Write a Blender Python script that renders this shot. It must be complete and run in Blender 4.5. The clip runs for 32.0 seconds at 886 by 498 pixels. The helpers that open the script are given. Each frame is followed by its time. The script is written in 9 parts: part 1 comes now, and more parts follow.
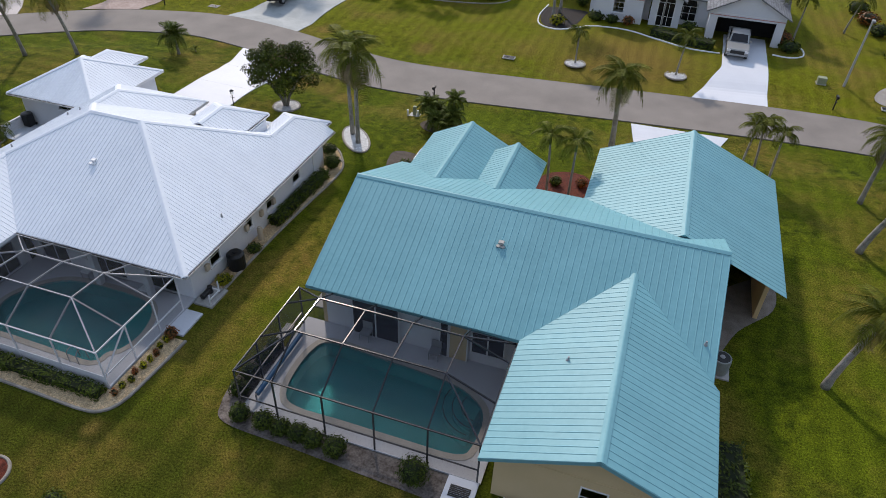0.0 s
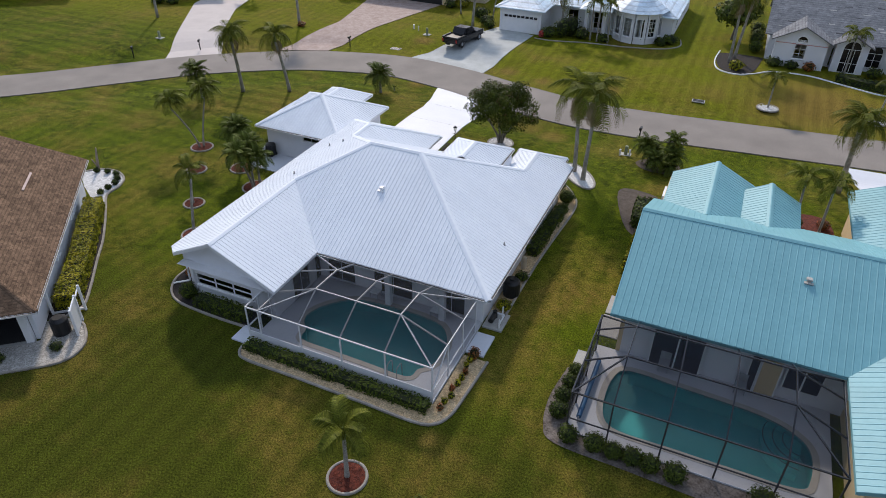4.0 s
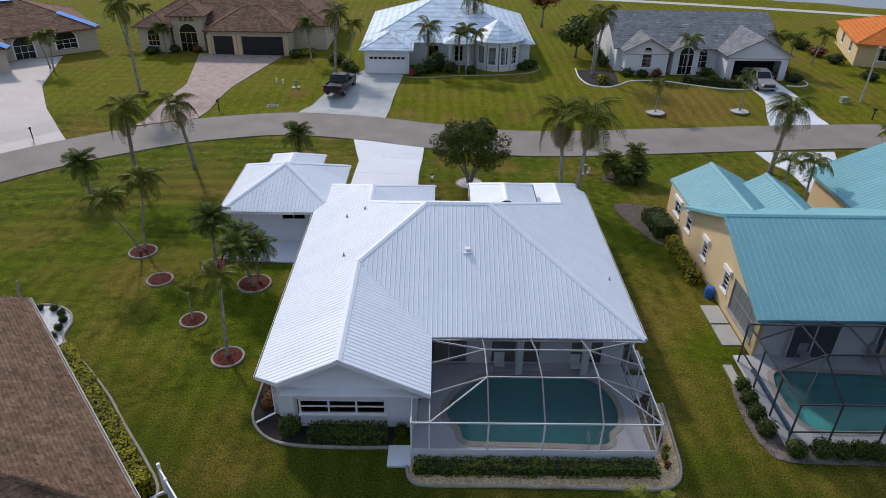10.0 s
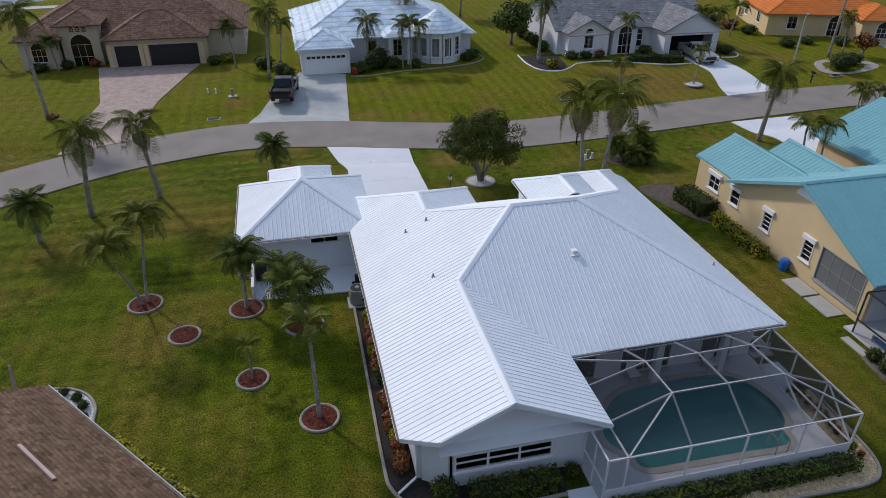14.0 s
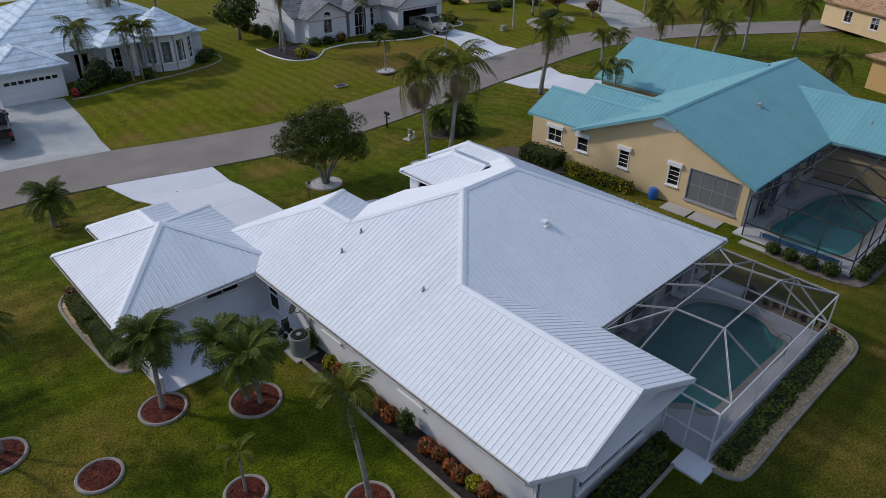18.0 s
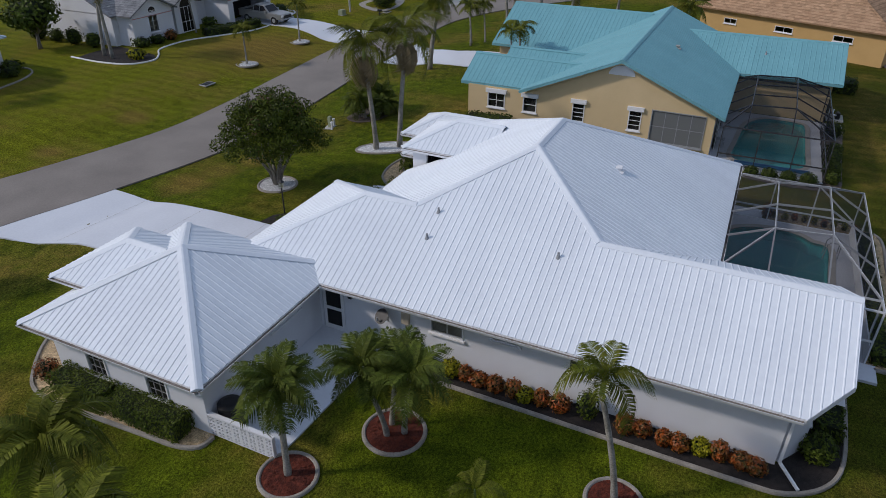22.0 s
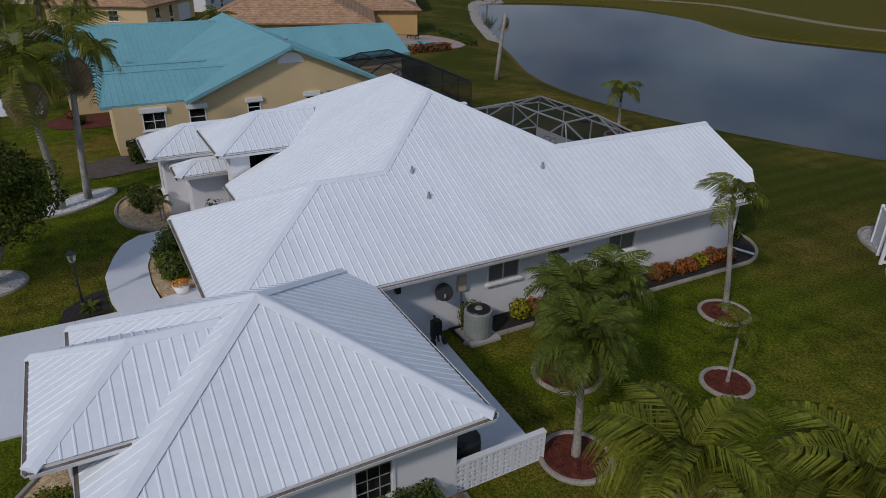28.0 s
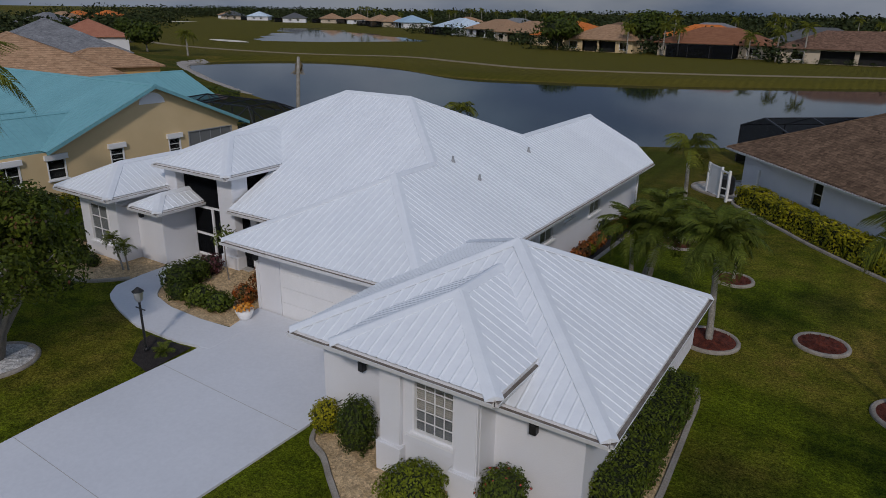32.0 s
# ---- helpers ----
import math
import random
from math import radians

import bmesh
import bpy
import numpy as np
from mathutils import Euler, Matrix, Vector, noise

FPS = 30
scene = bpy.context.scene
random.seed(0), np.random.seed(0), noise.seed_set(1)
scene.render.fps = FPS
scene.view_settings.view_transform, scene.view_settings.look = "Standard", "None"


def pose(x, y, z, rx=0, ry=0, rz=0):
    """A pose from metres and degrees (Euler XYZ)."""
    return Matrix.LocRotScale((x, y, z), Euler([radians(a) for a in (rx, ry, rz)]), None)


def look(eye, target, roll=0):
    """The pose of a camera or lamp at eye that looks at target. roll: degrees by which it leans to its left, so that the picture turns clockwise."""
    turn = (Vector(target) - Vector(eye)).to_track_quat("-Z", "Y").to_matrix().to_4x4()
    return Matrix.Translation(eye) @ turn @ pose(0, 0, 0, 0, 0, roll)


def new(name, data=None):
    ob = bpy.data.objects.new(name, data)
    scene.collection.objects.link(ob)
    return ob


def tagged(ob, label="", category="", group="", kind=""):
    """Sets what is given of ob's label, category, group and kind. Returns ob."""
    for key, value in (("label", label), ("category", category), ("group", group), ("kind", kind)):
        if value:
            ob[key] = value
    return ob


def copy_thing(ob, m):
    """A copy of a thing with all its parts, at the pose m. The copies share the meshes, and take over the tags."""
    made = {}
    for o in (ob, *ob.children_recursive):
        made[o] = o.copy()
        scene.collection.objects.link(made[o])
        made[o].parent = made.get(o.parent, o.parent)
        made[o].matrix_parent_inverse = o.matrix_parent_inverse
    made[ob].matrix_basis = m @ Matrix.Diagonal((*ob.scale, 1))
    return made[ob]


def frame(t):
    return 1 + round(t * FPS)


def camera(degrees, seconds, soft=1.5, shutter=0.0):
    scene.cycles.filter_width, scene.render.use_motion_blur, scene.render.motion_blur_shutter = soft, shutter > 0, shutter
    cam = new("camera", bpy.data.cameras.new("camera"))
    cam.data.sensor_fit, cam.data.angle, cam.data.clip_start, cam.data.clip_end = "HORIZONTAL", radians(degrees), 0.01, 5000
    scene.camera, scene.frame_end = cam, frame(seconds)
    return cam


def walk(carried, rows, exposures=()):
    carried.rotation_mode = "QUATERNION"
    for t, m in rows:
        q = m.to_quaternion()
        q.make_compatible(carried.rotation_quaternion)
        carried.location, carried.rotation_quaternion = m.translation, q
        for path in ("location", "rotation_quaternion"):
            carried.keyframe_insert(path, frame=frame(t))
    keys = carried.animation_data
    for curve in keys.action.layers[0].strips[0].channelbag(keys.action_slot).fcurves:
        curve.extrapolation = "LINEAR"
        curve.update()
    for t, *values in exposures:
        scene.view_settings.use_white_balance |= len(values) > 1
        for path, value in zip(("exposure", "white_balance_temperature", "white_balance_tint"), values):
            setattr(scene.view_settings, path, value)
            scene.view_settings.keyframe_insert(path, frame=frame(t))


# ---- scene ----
cam = camera(66.9, 32.0, 0.6)
PATH = [
    (0, (27.005, -25.714, 22.697), (26.525, -24.205, 21.475), 2.1),
    (0.5, (25.893, -26.725, 22.797), (25.338, -25.247, 21.57), 1.8),
    (1, (24.72, -27.537, 22.822), (24.104, -26.086, 21.591), 1.4),
    (1.5, (23.526, -28.327, 22.84), (22.881, -26.89, 21.608), 1.2),
    (2, (22.209, -28.984, 22.831), (21.514, -27.574, 21.595), 1.0),
    (2.5, (20.991, -29.626, 22.84), (20.293, -28.207, 21.616), 0.7),
    (3, (19.618, -30.182, 22.795), (18.921, -28.747, 21.588), 0.6),
    (3.5, (18.204, -30.707, 22.751), (17.514, -29.241, 21.579), 0.6),
    (4, (16.751, -31.097, 22.654), (16.084, -29.584, 21.529), 0.7),
    (4.5, (15.27, -31.489, 22.668), (14.623, -29.935, 21.588), 0.8),
    (6.5, (9.15, -32.284, 22.473), (8.669, -30.643, 21.436), 1.2),
    (7, (7.622, -32.348, 22.408), (7.182, -30.695, 21.371), 1.3),
    (7.5, (6.211, -32.381, 22.344), (5.845, -30.708, 21.311), 1.2),
    (8, (4.918, -32.319, 22.284), (4.619, -30.63, 21.255), 0.9),
    (8.5, (3.252, -32.062, 22.045), (3.042, -30.36, 21.016), 1.3),
    (9, (1.818, -31.876, 21.832), (1.683, -30.163, 20.808), 1.2),
    (9.5, (0.453, -31.59, 21.576), (0.391, -29.871, 20.557), 0.9),
    (10, (-1.034, -31.209, 21.392), (-1.016, -29.487, 20.374), 1.0),
    (10.5, (-2.368, -30.733, 21.184), (-2.277, -29.013, 20.167), 1.0),
    (11, (-3.823, -30.292, 20.875), (-3.65, -28.577, 19.861), 1.0),
    (11.5, (-5.114, -29.75, 20.625), (-4.904, -28.038, 19.613), 1.0),
    (12, (-6.392, -29.145, 20.37), (-6.198, -27.431, 19.357), 0.9),
    (12.5, (-7.576, -28.459, 20.152), (-7.349, -26.749, 19.14), 0.8),
    (13, (-8.841, -27.66, 20.008), (-8.549, -25.962, 18.994), 0.6),
    (13.5, (-9.995, -26.85, 19.754), (-9.645, -25.162, 18.741), 0.5),
    (15.5, (-14.252, -23.109, 18.834), (-13.599, -21.515, 17.819), 0.4),
    (16, (-15.746, -22.051, 18.73), (-14.941, -20.527, 17.716), 0.7),
    (16.5, (-16.676, -20.792, 18.491), (-15.75, -19.342, 17.471), 0.4),
    (17, (-17.536, -19.641, 18.203), (-16.486, -18.28, 17.18), 0.6),
    (17.5, (-18.328, -18.512, 17.864), (-17.199, -17.213, 16.843), 0.5),
    (18, (-19.199, -17.375, 17.48), (-18.013, -16.125, 16.464), 0.4),
    (18.5, (-20.122, -16.108, 17.098), (-18.873, -14.916, 16.087), 0.7),
    (19, (-20.934, -14.859, 16.697), (-19.629, -13.725, 15.692), 0.7),
    (19.5, (-21.612, -13.532, 16.381), (-20.256, -12.458, 15.377), 0.7),
    (20, (-22.278, -12.188, 15.978), (-20.871, -11.176, 14.979), 0.7),
    (20.5, (-22.9, -10.875, 15.647), (-21.447, -9.927, 14.65), 0.5),
    (21, (-23.329, -9.507, 15.331), (-21.835, -8.626, 14.334), 0.4),
    (21.5, (-23.733, -8.112, 15.067), (-22.203, -7.301, 14.067), 0.3),
    (22, (-24.02, -6.611, 14.782), (-22.453, -5.882, 13.776), 0.3),
    (22.5, (-24.284, -5.204, 14.535), (-22.688, -4.547, 13.524), 0.2),
    (23, (-24.54, -3.744, 14.171), (-22.907, -3.182, 13.162), 0.2),
    (23.5, (-24.726, -2.213, 13.851), (-23.056, -1.77, 12.843), 0.3),
    (24, (-24.843, -0.767, 13.609), (-23.129, -0.442, 12.632), 0.3),
    (24.5, (-24.906, 0.68, 13.413), (-23.156, 0.889, 12.467), 0.2),
    (25, (-24.858, 2.106, 13.11), (-23.079, 2.2, 12.2), 0.1),
    (25.5, (-24.734, 3.618, 12.671), (-22.935, 3.577, 11.798), 0.4),
    (27.5, (-23.508, 9.291, 11.001), (-21.767, 8.792, 10.152), 0.4),
    (28, (-23.04, 11.135, 10.811), (-21.455, 10.26, 9.96), 0.9),
    (28.5, (-22.527, 12.73, 10.593), (-21.052, 11.68, 9.741), 1.2),
    (29, (-21.904, 14.07, 10.349), (-20.484, 12.95, 9.494), 1.1),
    (29.5, (-21.211, 15.452, 10.096), (-19.85, 14.263, 9.24), 1.1),
    (30, (-20.494, 16.67, 9.823), (-19.188, 15.422, 8.964), 0.9),
    (30.5, (-19.728, 17.946, 9.645), (-18.475, 16.632, 8.805), 0.7),
    (31, (-18.89, 19.161, 9.42), (-17.687, 17.774, 8.627), 0.7),
    (31.5, (-18.013, 20.301, 9.175), (-16.875, 18.831, 8.438), 0.8),
    (32, (-17.056, 21.595, 8.935), (-16.04, 20.009, 8.265), 0.9),
]
M = 14.0   # tint of the film; its warmth falls off on the way
walk(cam, [(t, look(eye, target, roll)) for t, eye, target, roll in PATH], [
    (0, 0.72, 6850, M), (4, 0.74, 6850, M), (9, 0.58, 6700, M), (13, 0.40, 6580, M), (16, 0.18, 6480, M), (20, 0.08, 6480, M), (23, -0.02, 6450, M), (25, -0.16, 6450, M), (28, -0.30, 6550, M), (30, -0.36, 6500, M), (32, -0.43, 6550, M)])

# ---- light ----
SUN_DIR = Vector((-0.41, 0.70, 0.59)).normalized()   # towards the sun
world = bpy.data.worlds.new("world")
scene.world = world
world.use_nodes = True
wn = world.node_tree.nodes
sky = wn.new("ShaderNodeTexSky")
sky.sky_type = "NISHITA"
sky.sun_disc = False
sky.sun_elevation = math.asin(SUN_DIR.z)
sky.sun_rotation = math.atan2(SUN_DIR.x, SUN_DIR.y)
sky.air_density, sky.dust_density = 1.2, 1.2
# broken cloud over the sky
wl = world.node_tree.links
coord = wn.new("ShaderNodeTexCoord")
cloud = wn.new("ShaderNodeTexNoise")
cloud.inputs["Scale"].default_value, cloud.inputs["Detail"].default_value, cloud.inputs["Roughness"].default_value = 2.2, 6, 0.55
stretch = wn.new("ShaderNodeMapping")
stretch.inputs["Scale"].default_value = (1.0, 1.0, 3.0)
wl.new(coord.outputs["Generated"], stretch.inputs["Vector"])
wl.new(stretch.outputs[0], cloud.inputs["Vector"])
cover = wn.new("ShaderNodeMapRange")
cover.inputs[1].default_value, cover.inputs[2].default_value, cover.inputs[3].default_value, cover.inputs[4].default_value = 0.36, 0.62, 0.85, 1.0
wl.new(cloud.outputs[0], cover.inputs[0])
mixed = wn.new("ShaderNodeMix")
mixed.data_type = "RGBA"
wl.new(cover.outputs[0], mixed.inputs[0])
wl.new(sky.outputs[0], mixed.inputs[6])
bank = wn.new("ShaderNodeTexNoise")
bank.inputs["Scale"].default_value, bank.inputs["Detail"].default_value = 3.4, 5
wl.new(stretch.outputs[0], bank.inputs["Vector"])
bank_range = wn.new("ShaderNodeMapRange")
bank_range.inputs[1].default_value, bank_range.inputs[2].default_value = 0.40, 0.62
wl.new(bank.outputs[0], bank_range.inputs[0])
bank_col = wn.new("ShaderNodeMix")
bank_col.data_type = "RGBA"
bank_col.inputs[6].default_value, bank_col.inputs[7].default_value = (0.80, 1.18, 1.85, 1), (1.85, 2.2, 2.8, 1)
wl.new(bank_range.outputs[0], bank_col.inputs[0])
toward = wn.new("ShaderNodeVectorMath")
toward.operation = "DOT_PRODUCT"
wl.new(coord.outputs["Generated"], toward.inputs[0])
toward.inputs[1].default_value = SUN_DIR
glow = wn.new("ShaderNodeMapRange")
glow.inputs[1].default_value, glow.inputs[2].default_value, glow.inputs[3].default_value, glow.inputs[4].default_value = -0.9, 0.9, 0.58, 1.40
wl.new(toward.outputs["Value"], glow.inputs[0])
lit = wn.new("ShaderNodeVectorMath")
lit.operation = "SCALE"
wl.new(bank_col.outputs[2], lit.inputs[0])
wl.new(glow.outputs[0], lit.inputs["Scale"])
wl.new(lit.outputs[0], mixed.inputs[7])
wl.new(mixed.outputs[2], wn["Background"].inputs[0])
wn["Background"].inputs[1].default_value = 0.188
sun = new("sun", bpy.data.lights.new("sun", "SUN"))
sun.data.energy, sun.data.angle, sun.data.color = 1.85, radians(4.5), (1.0, 0.93, 0.85)
sun.matrix_world = look(SUN_DIR * 100, (0, 0, 0))


# ---- materials ----
def surface(name, c1, c2, scale=1.0, rough=0.7, bump=0.0, metal=0.0, fine=12.0, mix=0.5, spec=0.4, courses=None, dist=0.02, cells=None):
    """Two colours mixed by noise at two sizes, with a fine relief; courses: (height, strength) of level rows; cells: (size, depth) of single shingles."""
    m = bpy.data.materials.new(name)
    m.use_nodes = True
    n, l = m.node_tree.nodes, m.node_tree.links
    b = n["Principled BSDF"]
    pos = n.new("ShaderNodeNewGeometry").outputs["Position"]
    big, small = n.new("ShaderNodeTexNoise"), n.new("ShaderNodeTexNoise")
    big.inputs["Scale"].default_value, small.inputs["Scale"].default_value = scale, scale * fine
    big.inputs["Detail"].default_value, small.inputs["Detail"].default_value = 3, 3
    for t in (big, small):
        l.new(pos, t.inputs["Vector"])
    add = n.new("ShaderNodeMix")
    add.inputs[0].default_value = mix
    l.new(big.outputs[0], add.inputs[2])
    l.new(small.outputs[0], add.inputs[3])
    ramp = n.new("ShaderNodeMapRange")
    ramp.inputs[1].default_value, ramp.inputs[2].default_value = 0.35, 0.65
    l.new(add.outputs[0], ramp.inputs[0])
    col = n.new("ShaderNodeMix")
    col.data_type = "RGBA"
    l.new(ramp.outputs[0], col.inputs[0])
    col.inputs[6].default_value, col.inputs[7].default_value = (*c1, 1), (*c2, 1)
    tone = col.outputs[2]
    if cells:
        vor = n.new("ShaderNodeTexVoronoi")
        vor.inputs["Scale"].default_value = 1.0
        grid = n.new("ShaderNodeMapping")
        grid.inputs["Scale"].default_value = (1 / cells[0], 1 / cells[0], 2.6 / cells[0])
        l.new(pos, grid.inputs["Vector"])
        l.new(grid.outputs[0], vor.inputs["Vector"])
        sep = n.new("ShaderNodeSeparateColor")
        l.new(vor.outputs["Color"], sep.inputs[0])
        lvl = n.new("ShaderNodeMapRange")
        lvl.inputs[3].default_value, lvl.inputs[4].default_value = 1 - cells[1], 1 + cells[1]
        l.new(sep.outputs[0], lvl.inputs[0])
        shade = n.new("ShaderNodeHueSaturation")
        l.new(lvl.outputs[0], shade.inputs["Value"])
        l.new(tone, shade.inputs["Color"])
        tone = shade.outputs[0]
    if courses:
        row = n.new("ShaderNodeTexWave")
        row.bands_direction, row.wave_profile = "Z", "SAW"
        row.inputs["Scale"].default_value, row.inputs["Distortion"].default_value = 0.314 / courses[0], 0.4
        l.new(pos, row.inputs["Vector"])
        edge_ = n.new("ShaderNodeMapRange")
        edge_.inputs[1].default_value, edge_.inputs[2].default_value, edge_.inputs[3].default_value, edge_.inputs[4].default_value = 0.0, 0.35, 0.68, 1.06
        l.new(row.outputs["Fac"], edge_.inputs[0])
        line_ = n.new("ShaderNodeHueSaturation")
        l.new(edge_.outputs[0], line_.inputs["Value"])
        l.new(tone, line_.inputs["Color"])
        tone = line_.outputs[0]
    l.new(tone, b.inputs["Base Color"])
    b.inputs["Roughness"].default_value = rough
    b.inputs["Metallic"].default_value = metal
    b.inputs["Specular IOR Level"].default_value = spec
    height = small.outputs[0]
    if courses:
        wave = n.new("ShaderNodeTexWave")
        wave.bands_direction, wave.wave_profile = "Z", "SAW"
        wave.inputs["Scale"].default_value = 0.314 / courses[0]
        wave.inputs["Distortion"].default_value = 0.4
        l.new(pos, wave.inputs["Vector"])
        mul = n.new("ShaderNodeMath")
        mul.operation = "MULTIPLY_ADD"
        l.new(wave.outputs["Fac"], mul.inputs[0])
        mul.inputs[1].default_value = courses[1]
        l.new(small.outputs[0], mul.inputs[2])
        height = mul.outputs[0]
    if bump:
        bp = n.new("ShaderNodeBump")
        bp.inputs["Strength"].default_value, bp.inputs["Distance"].default_value = bump, dist
        l.new(height, bp.inputs["Height"])
        l.new(bp.outputs[0], b.inputs["Normal"])
    return m


def vary(m, amount=0.12):
    """Adds a small change of value from object to object."""
    n, l = m.node_tree.nodes, m.node_tree.links
    b = n["Principled BSDF"]
    src = b.inputs["Base Color"].links[0].from_socket
    hsv = n.new("ShaderNodeHueSaturation")
    rng = n.new("ShaderNodeMapRange")
    l.new(n.new("ShaderNodeObjectInfo").outputs["Random"], rng.inputs[0])
    rng.inputs[3].default_value, rng.inputs[4].default_value = 1 - amount, 1 + amount
    l.new(rng.outputs[0], hsv.inputs["Value"])
    l.new(src, hsv.inputs["Color"])
    l.new(hsv.outputs[0], b.inputs["Base Color"])
    return m


def islands(m, amount=0.25):
    """Adds a small change of value from leaf to leaf, and lets light through."""
    n, l = m.node_tree.nodes, m.node_tree.links
    b = n["Principled BSDF"]
    src = b.inputs["Base Color"].links[0].from_socket
    hsv = n.new("ShaderNodeHueSaturation")
    rng = n.new("ShaderNodeMapRange")
    l.new(n.new("ShaderNodeNewGeometry").outputs["Random Per Island"], rng.inputs[0])
    rng.inputs[3].default_value, rng.inputs[4].default_value = 1 - amount, 1 + amount
    l.new(rng.outputs[0], hsv.inputs["Value"])
    l.new(src, hsv.inputs["Color"])
    l.new(hsv.outputs[0], b.inputs["Base Color"])
    b.inputs["Transmission Weight"].default_value = 0.0
    return m


def glassy(name, tint=(0.9, 0.95, 0.95), rough=0.02, ior=1.45, trans=1.0):
    m = bpy.data.materials.new(name)
    m.use_nodes = True
    b = m.node_tree.nodes["Principled BSDF"]
    b.inputs["Base Color"].default_value = (*tint, 1)
    b.inputs["Roughness"].default_value = rough
    b.inputs["IOR"].default_value = ior
    b.inputs["Transmission Weight"].default_value = trans
    return m


def mesh_screen(name, cover, col):
    m = bpy.data.materials.new(name)
    m.use_nodes = True
    n, l = m.node_tree.nodes, m.node_tree.links
    n.remove(n["Principled BSDF"])
    mixer, clear, dif = n.new("ShaderNodeMixShader"), n.new("ShaderNodeBsdfTransparent"), n.new("ShaderNodeBsdfDiffuse")
    mixer.inputs[0].default_value = cover
    dif.inputs[0].default_value = (*col, 1)
    l.new(clear.outputs[0], mixer.inputs[1])
    l.new(dif.outputs[0], mixer.inputs[2])
    l.new(mixer.outputs[0], n["Material Output"].inputs[0])
    return m


def lawn_material():
    """Mown grass: blades, tufts, mowing stripes, dry patches, and the browner rough of the golf course."""
    m = bpy.data.materials.new("lawn")
    m.use_nodes = True
    n, l = m.node_tree.nodes, m.node_tree.links
    b = n["Principled BSDF"]
    pos = n.new("ShaderNodeNewGeometry").outputs["Position"]

    def noise_at(scale, detail=3, rough=0.5, vec=None):
        t = n.new("ShaderNodeTexNoise")
        t.inputs["Scale"].default_value, t.inputs["Detail"].default_value, t.inputs["Roughness"].default_value = scale, detail, rough
        l.new(vec or pos, t.inputs["Vector"])
        return t.outputs[0]

    def rng(src, a, z, lo, hi):
        r = n.new("ShaderNodeMapRange")
        for i, v in enumerate((a, z, lo, hi)):
            r.inputs[i + 1].default_value = v
        l.new(src, r.inputs[0])
        return r.outputs[0]

    def mix(fac, c1, c2):
        x = n.new("ShaderNodeMix")
        x.data_type = "RGBA"
        l.new(fac, x.inputs[0])
        for i, c in ((6, c1), (7, c2)):
            if isinstance(c, tuple):
                x.inputs[i].default_value = (*c, 1)
            else:
                l.new(c, x.inputs[i])
        return x.outputs[2]

    def mul(p, q, op="MULTIPLY"):
        x = n.new("ShaderNodeMath")
        x.operation = op
        for i, v in enumerate((p, q)):
            if isinstance(v, float):
                x.inputs[i].default_value = v
            else:
                l.new(v, x.inputs[i])
        return x.outputs[0]
    patch, tuft, blade = noise_at(0.22, 4, 0.6), noise_at(1.7, 4, 0.65), noise_at(11, 3, 0.7)
    green = mix(rng(tuft, 0.36, 0.66, 0, 1), (0.034, 0.050, 0.003), (0.100, 0.122, 0.006))
    green = mix(rng(patch, 0.42, 0.62, 0, 0.75), green, (0.082, 0.108, 0.005))
    straw = noise_at(0.13, 5, 0.62)
    sep = n.new("ShaderNodeSeparateXYZ")
    l.new(pos, sep.inputs[0])
    # the lawns across the street are yellower than those of the lake side
    green = mix(mul(rng(sep.outputs[1], 24.0, 32.0, 0, 0.62), rng(tuft, 0.30, 0.62, 0.6, 1)), green, (0.168, 0.165, 0.008))
    dry = mul(rng(straw, 0.46, 0.66, 0, 0.9), rng(tuft, 0.32, 0.60, 0.25, 1))
    # a burnt front lawn across the street, and bare patches on the verges
    burnt = None
    for (x, y), r, k in (((24.5, 34.5), 11.5, 0.95), ((15.5, 33.5), 3.0, 0.6), ((0.2, 19.9), 2.4, 0.9), ((4.4, 18.6), 2.0, 0.8), ((8.7, -14.0), 0.8, 1.0), ((-15.6, 36.3), 2.0, 1.0), ((-4.0, 31.6), 2.0, 0.9), ((0.0, 30.4), 1.8, 0.9), ((6.6, 30.6), 2.0, 0.8), ((2.2, 19.6), 2.2, 0.7), ((-10.7, 24.4), 1.6, 0.9)):
        spot = n.new("ShaderNodeVectorMath")
        spot.operation = "DISTANCE"
        l.new(pos, spot.inputs[0])
        spot.inputs[1].default_value = (x, y, -0.2)
        one = rng(mul(spot.outputs["Value"], mul(mul(straw, tuft, "ADD"), 0.5 * r), "ADD"), 1.3 * r, 0.75 * r, 0, k)
        burnt = mul(burnt, one, "MAXIMUM") if burnt else one
    # the golf course's own paler grass
    golf = mul(rng(sep.outputs[1], -64.0, -84.0, 0, 0.8), rng(sep.outputs[2], -0.55, -0.8, 0, 0.8), "MAXIMUM")
    dry = mul(mul(dry, burnt, "MAXIMUM"), golf, "MAXIMUM")
    # darker, more olive green behind the houses
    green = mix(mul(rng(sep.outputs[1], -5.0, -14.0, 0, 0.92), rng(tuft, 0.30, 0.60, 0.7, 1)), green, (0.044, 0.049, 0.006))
    col = mix(mul(dry, rng(sep.outputs[1], -9.0, -70.0, 1.0, 0.9)), green, mix(rng(sep.outputs[1], -60.0, -90.0, 0, 1), (0.172, 0.118, 0.026), (0.108, 0.090, 0.014)))
    def swaths(axis, period, wobble):
        w = n.new("ShaderNodeTexWave")
        w.bands_direction = axis
        w.inputs["Scale"].default_value, w.inputs["Distortion"].default_value = 0.314 / period, wobble
        w.inputs["Detail Scale"].default_value = 0.12
        l.new(pos, w.inputs["Vector"])
        return w.outputs["Fac"]
